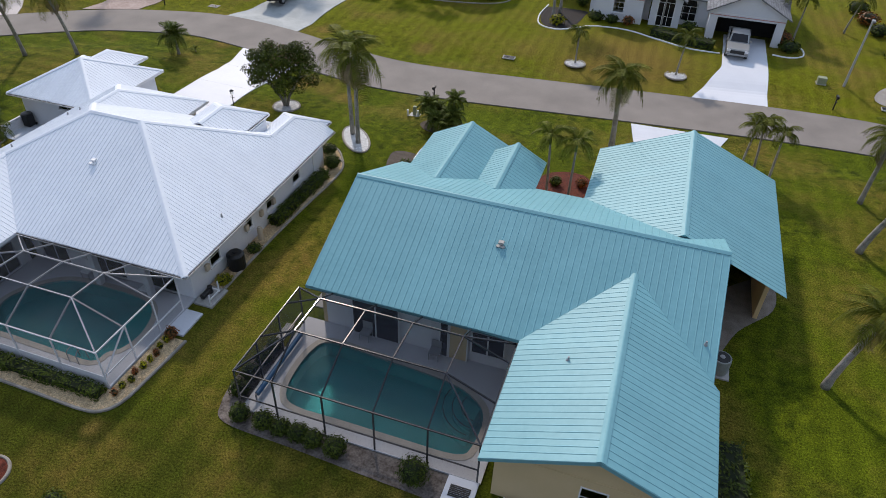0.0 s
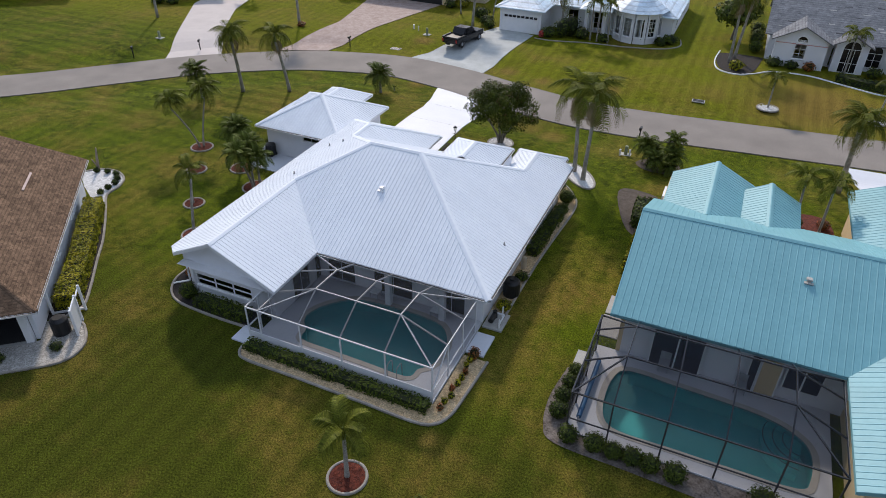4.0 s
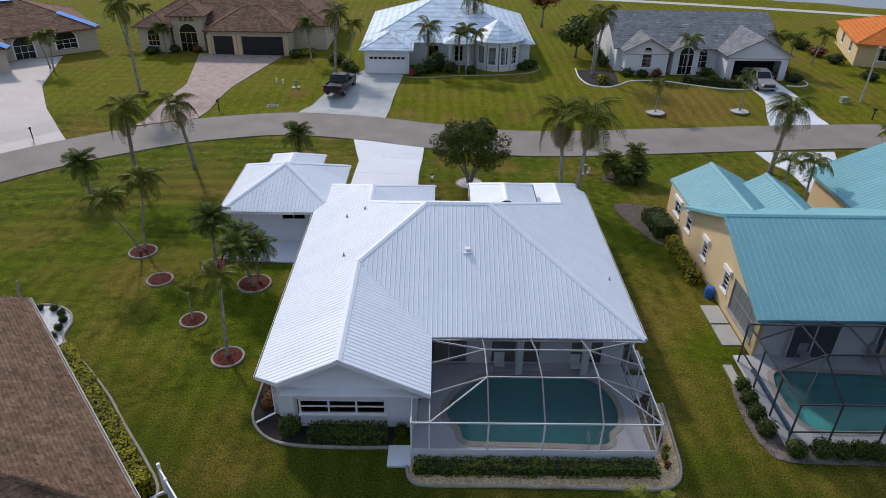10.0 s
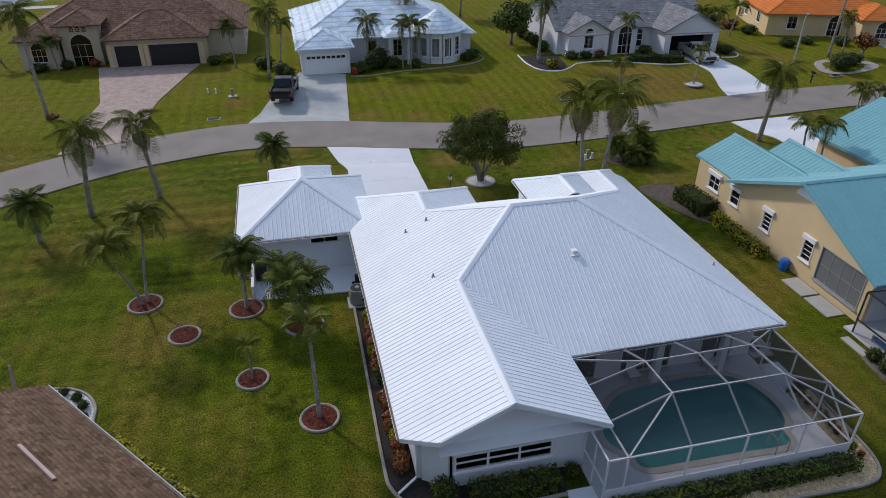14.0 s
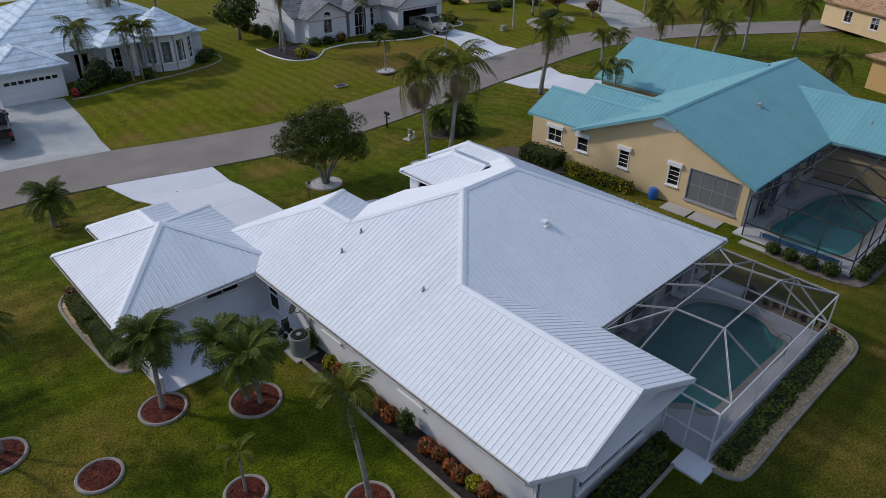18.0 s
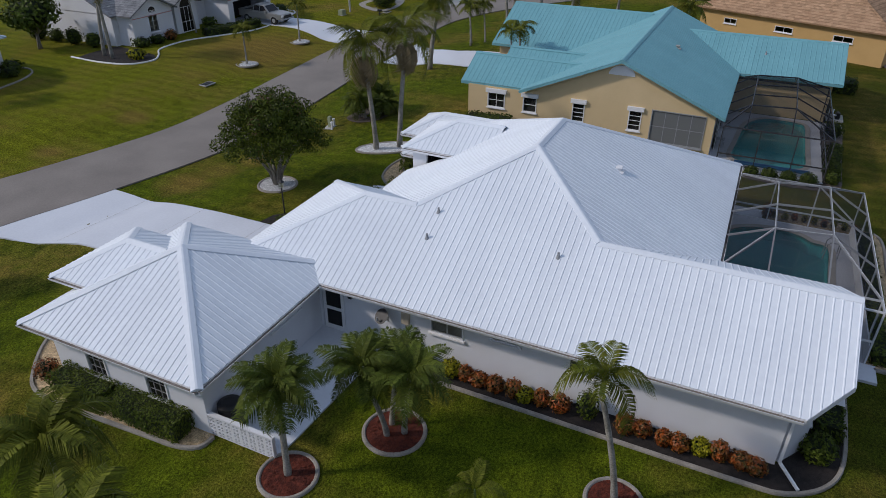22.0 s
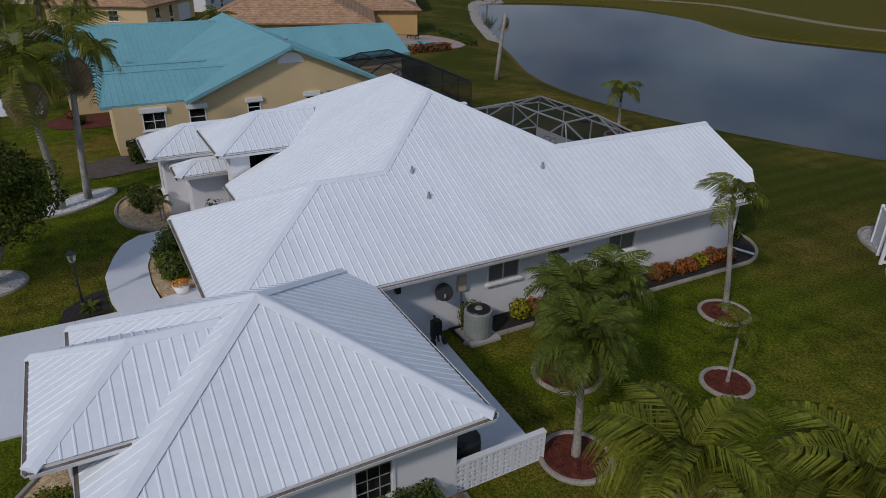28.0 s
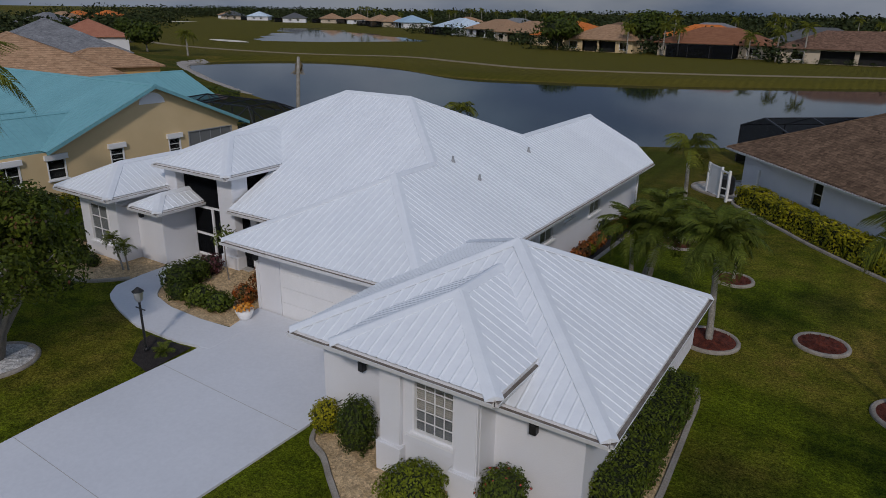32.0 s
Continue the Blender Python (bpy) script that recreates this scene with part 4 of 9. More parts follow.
wall(house, a, b, 0, wt, STUCCO, [H(a, b, u, w_, 0.1, 2.0) for u, w_ in lan])
for u, w_ in lan:
    window(house, place(a, b, u, 0.1), w_, 2.0, 2, 1)
a, b = (ew, -6.0), (ew, 7.92)
wins_e = [(2.0, 0.9), (5.2, 0.6), (7.4, 0.9), (10.4, 0.9)]
wall(house, a, b, 0, wt, STUCCO, [H(a, b, u, w_, 0.85, 1.0) for u, w_ in wins_e])
for u, w_ in wins_e:
    window(house, place(a, b, u, 0.85), w_, 1.0, 1, 2)
wall(house, (ew, 7.92), (7.5, 7.92), 0, wt, STUCCO)
a, b = (0.75, 6.35), (-1.85, 6.35)
wall(house, a, b, 0, wt, STUCCO, [H(a, b, 0.75, 0.9, 0.8, 1.2)])
window(house, place(a, b, 0.75, 0.8), 0.9, 1.2, 1, 2, blind=[(BLIND_GREY, 0.0, 1.0)])
wall(house, (-1.85, 6.35), (-1.85, 8.5), 0, wt, STUCCO)
a, b = (-1.85, 8.5), (ww, 8.5)
wall(house, a, b, 0, wt, STUCCO, [H(a, b, 3.15, 4.3, 0.0, 2.0)])
panel_door(house, place(a, b, 3.15, 0.0), 4.3, 2.0, WHITE, 4, 1, label="white sectional garage door")
# entry: a deep porch behind tall screens between two pillars
for x0, x1 in ((1.20, 1.98), (4.22, 4.88)):
    bevelled(Geo().box((x0, 5.95, 0), (x1, 6.66, 3.42)), "portico_pillar", STUCCO, house)
    bevelled(Geo().box((x0 - 0.05, 5.9, 0), (x1 + 0.05, 6.71, 0.5)), "pillar_base", STUCCO, house)
Geo().box((1.98, 6.2, 3.24), (4.22, 6.45, 3.42)).out("portico_beam", STUCCO, house)
wall(house, (4.9, 4.4), (0.75, 4.4), 0, 3.4, STUCCO, [(1.3, 2.9, 0.08, 2.2)])
panel_door(house, place((4.9, 4.4), (0.75, 4.4), 2.1, 0.08), 1.56, 2.1, WHITE, 3, 2, "front_door", "white double front door in the porch")
Geo().box((4.9, 4.4, 0), (5.0, 6.35, 3.4)).out("porch_wall", STUCCO, house)
Geo().box((0.65, 4.4, 0), (0.75, 6.15, 2.15)).out("porch_wall", STUCCO, house)
Geo().box((0.75, 4.4, 0.02), (4.9, 6.6, 0.08)).out("entry_floor", CONCRETE, house)
for lo, hi in (((1.99, 6.31), (2.68, 6.33)), ((2.72, 6.31), (3.84, 6.33)), ((3.88, 6.31), (4.21, 6.33))):
    Geo().box((*lo, 0.1), (*hi, 1.96)).out("entry_screen", BLACK_SCREEN, house)
Geo().box((1.99, 6.31, 2.04), (4.21, 6.33, 3.24)).out("entry_screen", BLACK_SCREEN, house)
Geo().box((0.76, 6.31, 0.06), (1.19, 6.33, 2.18)).out("entry_screen", BLACK_SCREEN, house)
Geo().box((1.30, 4.72, 2.3), (1.32, 5.94, 3.4)).out("entry_screen", BLACK_SCREEN, house)
sd = Geo()
for x in (2.70, 3.78):
    sd.box((x, 6.28, 0.08), (x + 0.09, 6.37, 2.02))
for z in (0.08, 0.90, 1.94):
    sd.box((2.79, 6.285, z), (3.78, 6.365, z + 0.08))
sd.out("screen_door", WHITE, house, "white framed screen door")
for lo, hi in (((3.87, 6.29, 0.90), (4.21, 6.36, 0.97)), ((3.87, 6.29, 1.96), (4.21, 6.36, 2.04)), ((1.99, 6.29, 1.96), (2.70, 6.36, 2.04)), ((1.99, 6.29, 0.90), (2.70, 6.36, 0.97))):
    Geo().box(lo, hi).out("screen_rail", WHITE, house)
# east front room
a, b = (7.5, 8.55), (5.2, 8.55)
wall(house, (7.5, 7.92), (7.5, 8.55), 0, 2.44, STUCCO)
wall(house, a, b, 0, 2.44, STUCCO, [H(a, b, 1.15, 1.2, 0.6, 1.5)])
window(house, place(a, b, 1.15, 0.6), 1.2, 1.5, 2, 3, blind=[(BLIND_GREY, 0, 1)])
wall(house, (5.2, 8.55), (5.2, 6.4), 0, 2.44, STUCCO)
wall(house, (5.18, 7.8), (3.7, 7.8), 0, 2.1, STUCCO)
wall(house, (3.7, 7.8), (3.7, 6.4), 0, 2.1, STUCCO)
# pavilion walls
px0, px1, py0, py1 = PX0 + 0.55, PX1 - 0.5, PY0 + 0.5, PY1 - 0.5
a, b = (px0, py1), (px0, py0)
wall(house, a, b, 0, wt, STUCCO, [H(a, b, py1 - 10.0, 0.75, 0.65, 1.25), H(a, b, py1 - 7.5, 0.75, 0.65, 1.25)])
for y in (10.0, 7.5):
    window(house, place(a, b, py1 - y, 0.65), 0.88, 1.25, 3, 4, bars=0.014, blind=[(DARK, 0, 1)], bar_mat=GREY)
a, b = (px0, py0), (ww, py0)
wall(house, a, b, 0, wt, STUCCO, [H(a, b, 3.9, 1.5, 1.6, 0.4)])
window(house, place(a, b, 3.9, 1.6), 1.5, 0.4, 2, 1)
a, b = (px1, py1), (px0, py1)
bayw = 2.27
bx = -10.91
wall(house, (px1, py1), (bx + bayw / 2, py1), 0, wt, STUCCO)
wall(house, (bx - bayw / 2, py1), (px0, py1), 0, wt, STUCCO)
wall(house, (px1, 8.5), (px1, py1), 0, wt, STUCCO)
by = BYN - 0.58
wall(house, (bx + bayw / 2, py1 - 0.2), (bx + bayw / 2, by), 0, BZ - 0.1, STUCCO)
a, b = (bx + bayw / 2, by), (bx - bayw / 2, by)
wall(house, a, b, 0, BZ - 0.1, STUCCO, [H(a, b, bayw / 2 + 0.11, 0.98, 1.10, 1.30)])
window(house, place(a, b, bayw / 2 + 0.11, 1.10), 0.98, 1.30, 4, 5, bars=0.016, blind=[(BLIND_GREY, 0, 0.4), (BLIND, 0.4, 0.86)], label="large white window with many small panes")
wall(house, (bx - bayw / 2, by), (bx - bayw / 2, py1 - 0.2), 0, BZ - 0.1, STUCCO)
for x in (bx - 0.87, bx + 0.87):
    bevelled(Geo().box((x - 0.255, by, 0), (x + 0.255, by + 0.12, BZ - 0.12)), "pilaster", STUCCO, house)
    bevelled(Geo().box((x - 0.31, by, 0), (x + 0.31, by + 0.2, 0.72)), "pilaster_base", STUCCO, house)
Geo().box((bx - 0.7, by, 0.92), (bx + 0.5, by + 0.1, 1.04)).out("window_ledge", STUCCO, house)


# ---- screened pool cages ----
def pool_cage(name, label, xs, y0, y1, e, kinks, z_house, frame_mat, screen_mat, x_end0, x_end1, kick=0.62, fw=0.052, rail=0.72, roof_mat=None, hip_west=True):
    """Screen cage: posts along the pool side, a folded roof with the given folds (y, z) and hipped ends."""
    cage = thing(name, label, "pool cage")
    (ka, za), (kb, zb) = kinks

    def bar(p, q, w=fw, nm="frame_bar"):
        Geo().beam(p, q, w, w * 1.3).out(nm, frame_mat, cage)

    def sheet(*pts, mat_=None):
        pts = [(x, y, z + (0.04 if z > e - 0.001 else 0)) for x, y, z in pts]
        Geo().add(pts, [tuple(range(len(pts)))]).out("screen_panel", mat_ or screen_mat, cage)
    # south front
    for x in xs:
        bar((x, y0, 0.1), (x, y0, e), nm="post")
    for a, b in zip(xs, xs[1:]):
        bar((a, y0, e), (b, y0, e))
        bar((a, y0, rail), (b, y0, rail), fw * 0.8)
        sheet((a, y0, rail), (b, y0, rail), (b, y0, e), (a, y0, e))
        if kick:
            Geo().box((a + 0.02, y0 - 0.015, 0.1), (b - 0.02, y0 + 0.015, rail - 0.03)).out("kick_plate", ALU_WHITE if frame_mat is ALU_WHITE else frame_mat, cage)
        else:
            sheet((a, y0, 0.1), (b, y0, 0.1), (b, y0, rail), (a, y0, rail))
    # roof beams
    inner = [x for x in xs if x_end0 < x < x_end1 or (x == x_end0 and not hip_west)]
    for x in inner:
        bar((x, y0, e), (x, ka, za))
        bar((x, ka, za), (x, kb, zb))
        bar((x, kb, zb), (x, y1, z_house))
    for a, b in zip(inner, inner[1:]):
        bar((a, ka, za), (b, ka, za))
        bar((a, kb, zb), (b, kb, zb))
        sheet((a, y0, e), (b, y0, e), (b, ka, za), (a, ka, za), mat_=roof_mat)
        sheet((a, ka, za), (b, ka, za), (b, kb, zb), (a, kb, zb), mat_=roof_mat)
        sheet((a, kb, zb), (b, kb, zb), (b, y1, z_house), (a, y1, z_house), mat_=roof_mat)
    for x, f in ((x_end0, inner[0]), (x_end1, inner[-1])):
        if x == f:
            sheet((x, y0, e), (x, ka, za), (x, kb, zb), (x, y1, z_house))
            bar((x, y0, e), (x, y1, e))
            continue
        bar((x, y0, e), (f, ka, za))
        bar((x, ka, e), (f, ka, za))
        bar((x, kb, e), (f, kb, zb))
        bar((x, y1, e), (f, kb, zb))
        bar((x, y0, e), (x, y1, e))
        sheet((x, y0, e), (f, y0, e), (f, ka, za), mat_=roof_mat)
        sheet((x, y0, e), (f, ka, za), (x, ka, e), mat_=roof_mat)
        sheet((x, ka, e), (f, ka, za), (f, kb, zb), (x, kb, e), mat_=roof_mat)
        sheet((x, kb, e), (f, kb, zb), (x, y1, e), mat_=roof_mat)
        sheet((x, y1, e), (f, kb, zb), (f, y1, z_house), mat_=roof_mat)
    # east or west side wall
    return cage, bar, sheet


cage, bar, sheet = pool_cage("pool_cage", "white aluminium screened pool cage with a folded roof", [-1.97, -1.25, 1.08, 3.30, 5.60, 7.93], -12.08, S, 2.18,
                             ((-10.45, 3.12), (-8.55, 2.98)), 2.30, ALU_WHITE, SCREEN, -1.25, 7.93, roof_mat=ROOF_SCREEN)
ys = [-12.08, -10.35, -8.6, S]
for a, b in zip(ys, ys[1:]):
    sheet((7.93, a, 0.75), (7.93, b, 0.75), (7.93, b, 2.18), (7.93, a, 2.18))
    sheet((7.93, a, 0.1), (7.93, b, 0.1), (7.93, b, 0.75), (7.93, a, 0.75))
    bar((7.93, a, 0.75), (7.93, b, 0.75))
    bar((7.93, a, 0.1), (7.93, b, 0.1))
    bar((7.93, b, 0.1), (7.93, b, 2.18), nm="post")
bar((7.93, -12.08, 0.75), (7.93, -10.35, 2.18))
bar((-1.97, -12.08, 2.18), (-1.97, -10.3, 2.18))
bar((-1.97, -10.35, 0.1), (-1.97, -10.35, 2.18), nm="post")
bar((-1.97, -11.2, 0.1), (-1.97, -11.2, 2.18), nm="post")
bar((-1.97, -12.08, 1.0), (-1.97, -10.3, 1.0))
sheet((-1.97, -12.08, 0.1), (-1.97, -10.25, 0.1), (-1.97, -10.25, 2.18), (-1.97, -12.08, 2.18))
sheet((-1.97, -12.08, 2.18), (-1.25, -12.08, 2.18), (-1.25, -10.8, 2.18), (-1.97, -10.8, 2.18))


def pool(name, label, outline, water_z, deck_poly, deck_z=0.1, depth=1.3, steps=None):
    """Deck with a hole, coping, basin and water."""
    t = thing(name, label, "swimming pool")
    n = len(outline)
    bm = bmesh.new()
    rim = [bm.verts.new((x, y, deck_z)) for x, y in outline]
    outer = [bm.verts.new((x, y, deck_z)) for x, y in deck_poly]
    edges = [bm.edges.new((r[i], r[(i + 1) % len(r)])) for r in (rim, outer) for i in range(len(r))]
    bmesh.ops.triangle_fill(bm, use_beauty=True, use_dissolve=False, edges=edges, normal=(0, 0, 1))
    part("deck", bm, DECK, t, "pale concrete pool deck")
    g = Geo()
    m = len(deck_poly)
    g.add([(x, y, z) for z in (-0.3, deck_z) for x, y in deck_poly], [(i, (i + 1) % m, m + (i + 1) % m, m + i) for i in range(m)])
    g.out("deck_edge", DECK, t)
    cx, cy = sum(p[0] for p in outline) / n, sum(p[1] for p in outline) / n
    cop = Geo()
    ring = offset_line(list(outline) + [outline[0]], 0.0)
    outl = offset_line(list(outline) + [outline[0]], -0.28)
    if sum((outl[i][0] - cx) ** 2 + (outl[i][1] - cy) ** 2 for i in range(n)) < sum((p[0] - cx) ** 2 + (p[1] - cy) ** 2 for p in outline):
        outl = offset_line(list(outline) + [outline[0]], 0.28)
    outl[0] = outl[-1] = ((outl[0][0] + outl[-1][0]) / 2, (outl[0][1] + outl[-1][1]) / 2)
    for i in range(n):
        a, b, c, d = outline[i], outline[(i + 1) % n], outl[i + 1], outl[i]
        cop.add([(*a, deck_z + 0.02), (*b, deck_z + 0.02), (*c, deck_z + 0.02), (*d, deck_z + 0.02), (*a, deck_z - 0.1), (*b, deck_z - 0.1), (*c, deck_z - 0.01), (*d, deck_z - 0.01)], [(0, 1, 2, 3), (0, 4, 5, 1), (2, 6, 7, 3)])
    cop.out("coping", COPING, t)
    g = Geo()
    g.add([(x, y, z) for z in (deck_z - depth, deck_z) for x, y in outline] + [], [(i, (i + 1) % n, n + (i + 1) % n, n + i) for i in range(n)] + [tuple(range(n))])
    g.out("basin", PLASTER, t)
    for k, pts in enumerate(steps or ()):
        Geo().tube([(x, y, water_z - 0.03) for x, y in pts[:-1]], [0.025] * (len(pts) - 1), 5).out("step_edge", BLACK, t, "dark tile line along the pool step")
        Geo().prism(pts, deck_z - depth + 0.004, water_z - 0.15 - 0.22 * k).out("step", PLASTER, t)
    Geo().add([(x, y, water_z) for x, y in outline], [tuple(range(n))]).out("water", WATER, t, "clear teal water").visible_shadow = False
    return t


out1 = POOL_A
pool("swimming_pool", "teal swimming pool with rounded ends under the cage", out1, 0.0, [(-1.99, -12.12), (7.97, -12.12), (7.97, -6.0), (-1.78, -6.0), (-1.78, -10.15), (-1.99, -10.15)])


# ---- teal-roofed house ----
teal = thing("teal_roofed_house", "cream stucco house with a ribbed teal metal roof", "house")
troof = new("roof")
troof.parent = teal
TE, TS, TRZ = 2.63, 0.424, 5.14
X0, X1, YR = 14.16, 31.9, 0.22
YS, YN = YR - 5.92, YR + 5.92
A0, A1 = (X0, YR, TRZ), (X1, YR, TRZ)
WRX, WXA, WXB, WYS = 28.15, 24.15, 32.15, -11.8
wz = TE + TS * 4.0
VT = (WRX, YS + 4.0, wz)
tf = [
    [(X0, YS, TE), (WXA, YS, TE), VT, (WXB, YS, TE), (X1, YS, TE), A1, A0],
    [(X0, YN, TE), A0, A1, (X1, YN, TE)],
    [(WXA, YS, TE), (WXA, WYS, TE), (WRX, WYS, wz), VT],
    [(WXB, YS, TE), VT, (WRX, WYS, wz), (WXB, WYS, TE)],
]
# two small front hips and the garage wing
def teal_hip(x0, x1, yn, ys, z=TE):
    half = (x1 - x0) / 2
    a, b = ((x0 + x1) / 2, yn - half, z + 0.5 * half), ((x0 + x1) / 2, ys, z + 0.5 * half)
    return [[(x0, yn, z), (x0, ys, z), b, a], [(x1, yn, z), a, b, (x1, ys, z)], [(x0, yn, z), a, (x1, yn, z)]], [(a, b), (a, (x0, yn, z)), (a, (x1, yn, z))]


def teal_gable(x0, x1, yn, ys, z, s):
    half = (x1 - x0) / 2
    a, b = ((x0 + x1) / 2, yn, z + s * half), ((x0 + x1) / 2, ys, z + s * half)
    Geo().add([(x0 + 0.3, yn - 0.5, z - 0.1), (x1 - 0.3, yn - 0.5, z - 0.1), (a[0], yn - 0.5, a[2] - 0.1)], [(2, 1, 0)]).out("gable", CREAM, teal)
    return [[(x0, yn, z), (x0, ys, z), b, a], [(x1, yn, z), a, b, (x1, ys, z)]], [(a, b)]


th = [teal_gable(14.7, 19.7, 10.2, 3.2, TE, 0.50), teal_gable(18.6, 22.2, 8.95, 3.6, 2.75, 0.53), teal_gable(24.9, 35.0, 12.1, 1.2, TE, 0.44)]
tcaps = [(A0, A1), (VT, (WRX, WYS, wz))]
for fs, cs in th:
    tf += fs
    tcaps += cs
for i, pts in enumerate(tf):
    slope(pts, TEAL_ROOF, troof, lift=0.012 + 0.004 * (i % 3), rib=0.305, sheet=0.915, rib_h=0.016)
ridge_caps(tcaps, TEAL_ROOF, troof, 0.45)
fascia([(X0, YS, TE), A0, (X0, YN, TE)], troof, TEAL_ROOF)
fascia([(X1, YS, TE), A1, (X1, YN, TE)], troof, TEAL_ROOF)
fascia([(X0, YS, TE), (WXA, YS, TE), (WXA, WYS, TE), (WRX, WYS, wz), (WXB, WYS, TE), (WXB, YS, TE)], troof, TEAL_ROOF)
for x0, x1, yn, ys_ in ((14.7, 19.7, 10.2, 5.9), (24.9, 35.0, 12.1, 1.5)):
    fascia([(x0, ys_, TE), (x0, yn, TE)], troof, TEAL_ROOF)
    fascia([(x1, yn, TE), (x1, ys_, TE)], troof, TEAL_ROOF)
tw0 = 14.65
a, b = (tw0, 9.65), (tw0, YS + 0.5)
tw = [(7.75, 1.15, 1.22, 0.95), (5.55, 0.88, 1.22, 0.95), (2.5, 0.75, 1.08, 1.15), (-0.85, 0.75, 1.06, 1.2), (-3.25, 3.0, 0.55, 1.92)]
twall = wall(teal, a, b, 0, TE - 0.1, CREAM, [H(a, b, 9.65 - y, w_, z, h) for y, w_, z, h in tw])
for y, w_, z, h in tw[:4]:
    wi = window(teal, place(a, b, 9.65 - y, z), w_, h, 1 if w_ < 1 else 2, 2 if w_ > 0.8 else 4, blind=[(DARK, 0, 1)])
    Geo().box((-w_ / 2 - 0.1, -0.14, h), (w_ / 2 + 0.1, -0.002, h + 0.24), place(a, b, 9.65 - y, z)).out("shutter_box", WHITE, wi)
y, w_, z, h = tw[4]
window(teal, place(a, b, 9.65 - y, z), w_, h, 4, 2, frame_mat=GREY, label="grey screened lanai opening", glass=GREY_SCREEN)
Geo().add([(tw0, YS + 0.5, TE - 0.1), (tw0, YN - 0.5, TE - 0.1), (tw0, YN - 0.3, TE + 0.05), (tw0, YR, TRZ - 0.1), (tw0, YS + 0.3, TE + 0.05)], [(4, 3, 2, 1, 0)]).out("gable", CREAM, teal)
arch = Geo()
arch.add([(tw0 - 0.03, YR + 0.75 * math.cos(math.pi * k / 12), 4.18 + 0.56 * math.sin(math.pi * k / 12)) for k in range(13)] + [(tw0 - 0.003, YR + 0.75 * math.cos(math.pi * k / 12), 4.18 + 0.56 * math.sin(math.pi * k / 12)) for k in range(13)],
         [tuple(range(13))[::-1]] + [(k, k + 1, 14 + k, 13 + k) for k in range(12)] + [(12, 0, 13, 25)])
arch.out("gable_vent", WHITE, teal, "white half-round gable vent")
for p, q in (((tw0, YS + 0.5), (WXA + 0.5, YS + 0.5)), ((WXA + 0.5, YS + 0.5), (WXA + 0.5, WYS + 0.5)), ((WXB - 0.5, WYS + 0.5), (WXB - 0.5, YS + 0.5)), ((WXB - 0.5, YS + 0.5), (X1 - 0.5, YS + 0.5)), ((X1 - 0.5, YS + 0.5), (X1 - 0.5, YN)), ((34.5, 2.5), (34.5, 11.6)), ((34.5, 11.6), (25.3, 11.6)), ((25.3, 11.6), (25.3, 5.5)), ((25.3, 5.4), (21.4, 5.4)), ((21.4, 8.4), (19.0, 8.4)), ((18.9, 9.65), (tw0, 9.65))):
    wall(teal, p, q, 0, TE - 0.1, STUCCO if p == (tw0, YS + 0.5) else CREAM)
a, b = (WXA + 0.5, WYS + 0.5), (WXB - 0.5, WYS + 0.5)
wall(teal, a, b, 0, TE - 0.1, CREAM, [H(a, b, 3.6, 1.0, 0.9, 1.2)])
window(teal, place(a, b, 3.6, 0.9), 1.0, 1.2, 1, 2)
Geo().add([(WXA + 0.3, WYS + 0.52, TE - 0.12), (WXB - 0.3, WYS + 0.52, TE - 0.12), (WRX, WYS + 0.52, wz - 0.1)], [(0, 1, 2)]).out("gable", CREAM, teal)
Geo().add([(X1 - 0.5, YS + 0.5, TE - 0.1), (X1 - 0.5, YN - 0.5, TE - 0.1), (X1 - 0.5, YR, TRZ - 0.12)], [(0, 1, 2)]).out("gable", CREAM, teal)
Geo().box((tw0 + 0.2, YS + 0.7, TE - 0.2), (31.3, 5.6, TE - 0.16)).out("ceiling_slab", WHITE, teal)
cage2, bar2, sheet2 = pool_cage("pool_cage", "bronze aluminium screened pool cage with dark mesh", [13.8, 15.52, 17.66, 19.82, 22.02, 24.05], -11.08, YS, 2.37,
                                ((-9.05, 3.30), (-6.85, 3.20)), TE - 0.1, ALU_DARK, DARK_SCREEN, 13.8, 24.05, kick=0, rail=0.85, roof_mat=DARK_ROOF_SCREEN)
ys2 = [-11.05, -9.4, -7.6, YS]
for a, b in zip(ys2, ys2[1:]):
    sheet2((13.8, a, 0.1), (13.8, b, 0.1), (13.8, b, 2.37), (13.8, a, 2.37))
    bar2((13.8, a, 0.85), (13.8, b, 0.85))
    bar2((13.8, b, 0.1), (13.8, b, 2.37), nm="post")
out2 = POOL_B
pool("swimming_pool", "teal swimming pool with corner steps under the dark cage", out2, 0.0, [(13.76, -11.1), (24.2, -11.1), (24.2, YS + 0.5), (13.76, YS + 0.5)],
     steps=[[(23.1 + r * math.cos(a), -7.55 + r * math.sin(a)) for a in [math.radians(150 + 13 * k) for k in range(10)]] + [(23.15, -7.5)] for r in (0.75, 1.15, 1.55)])

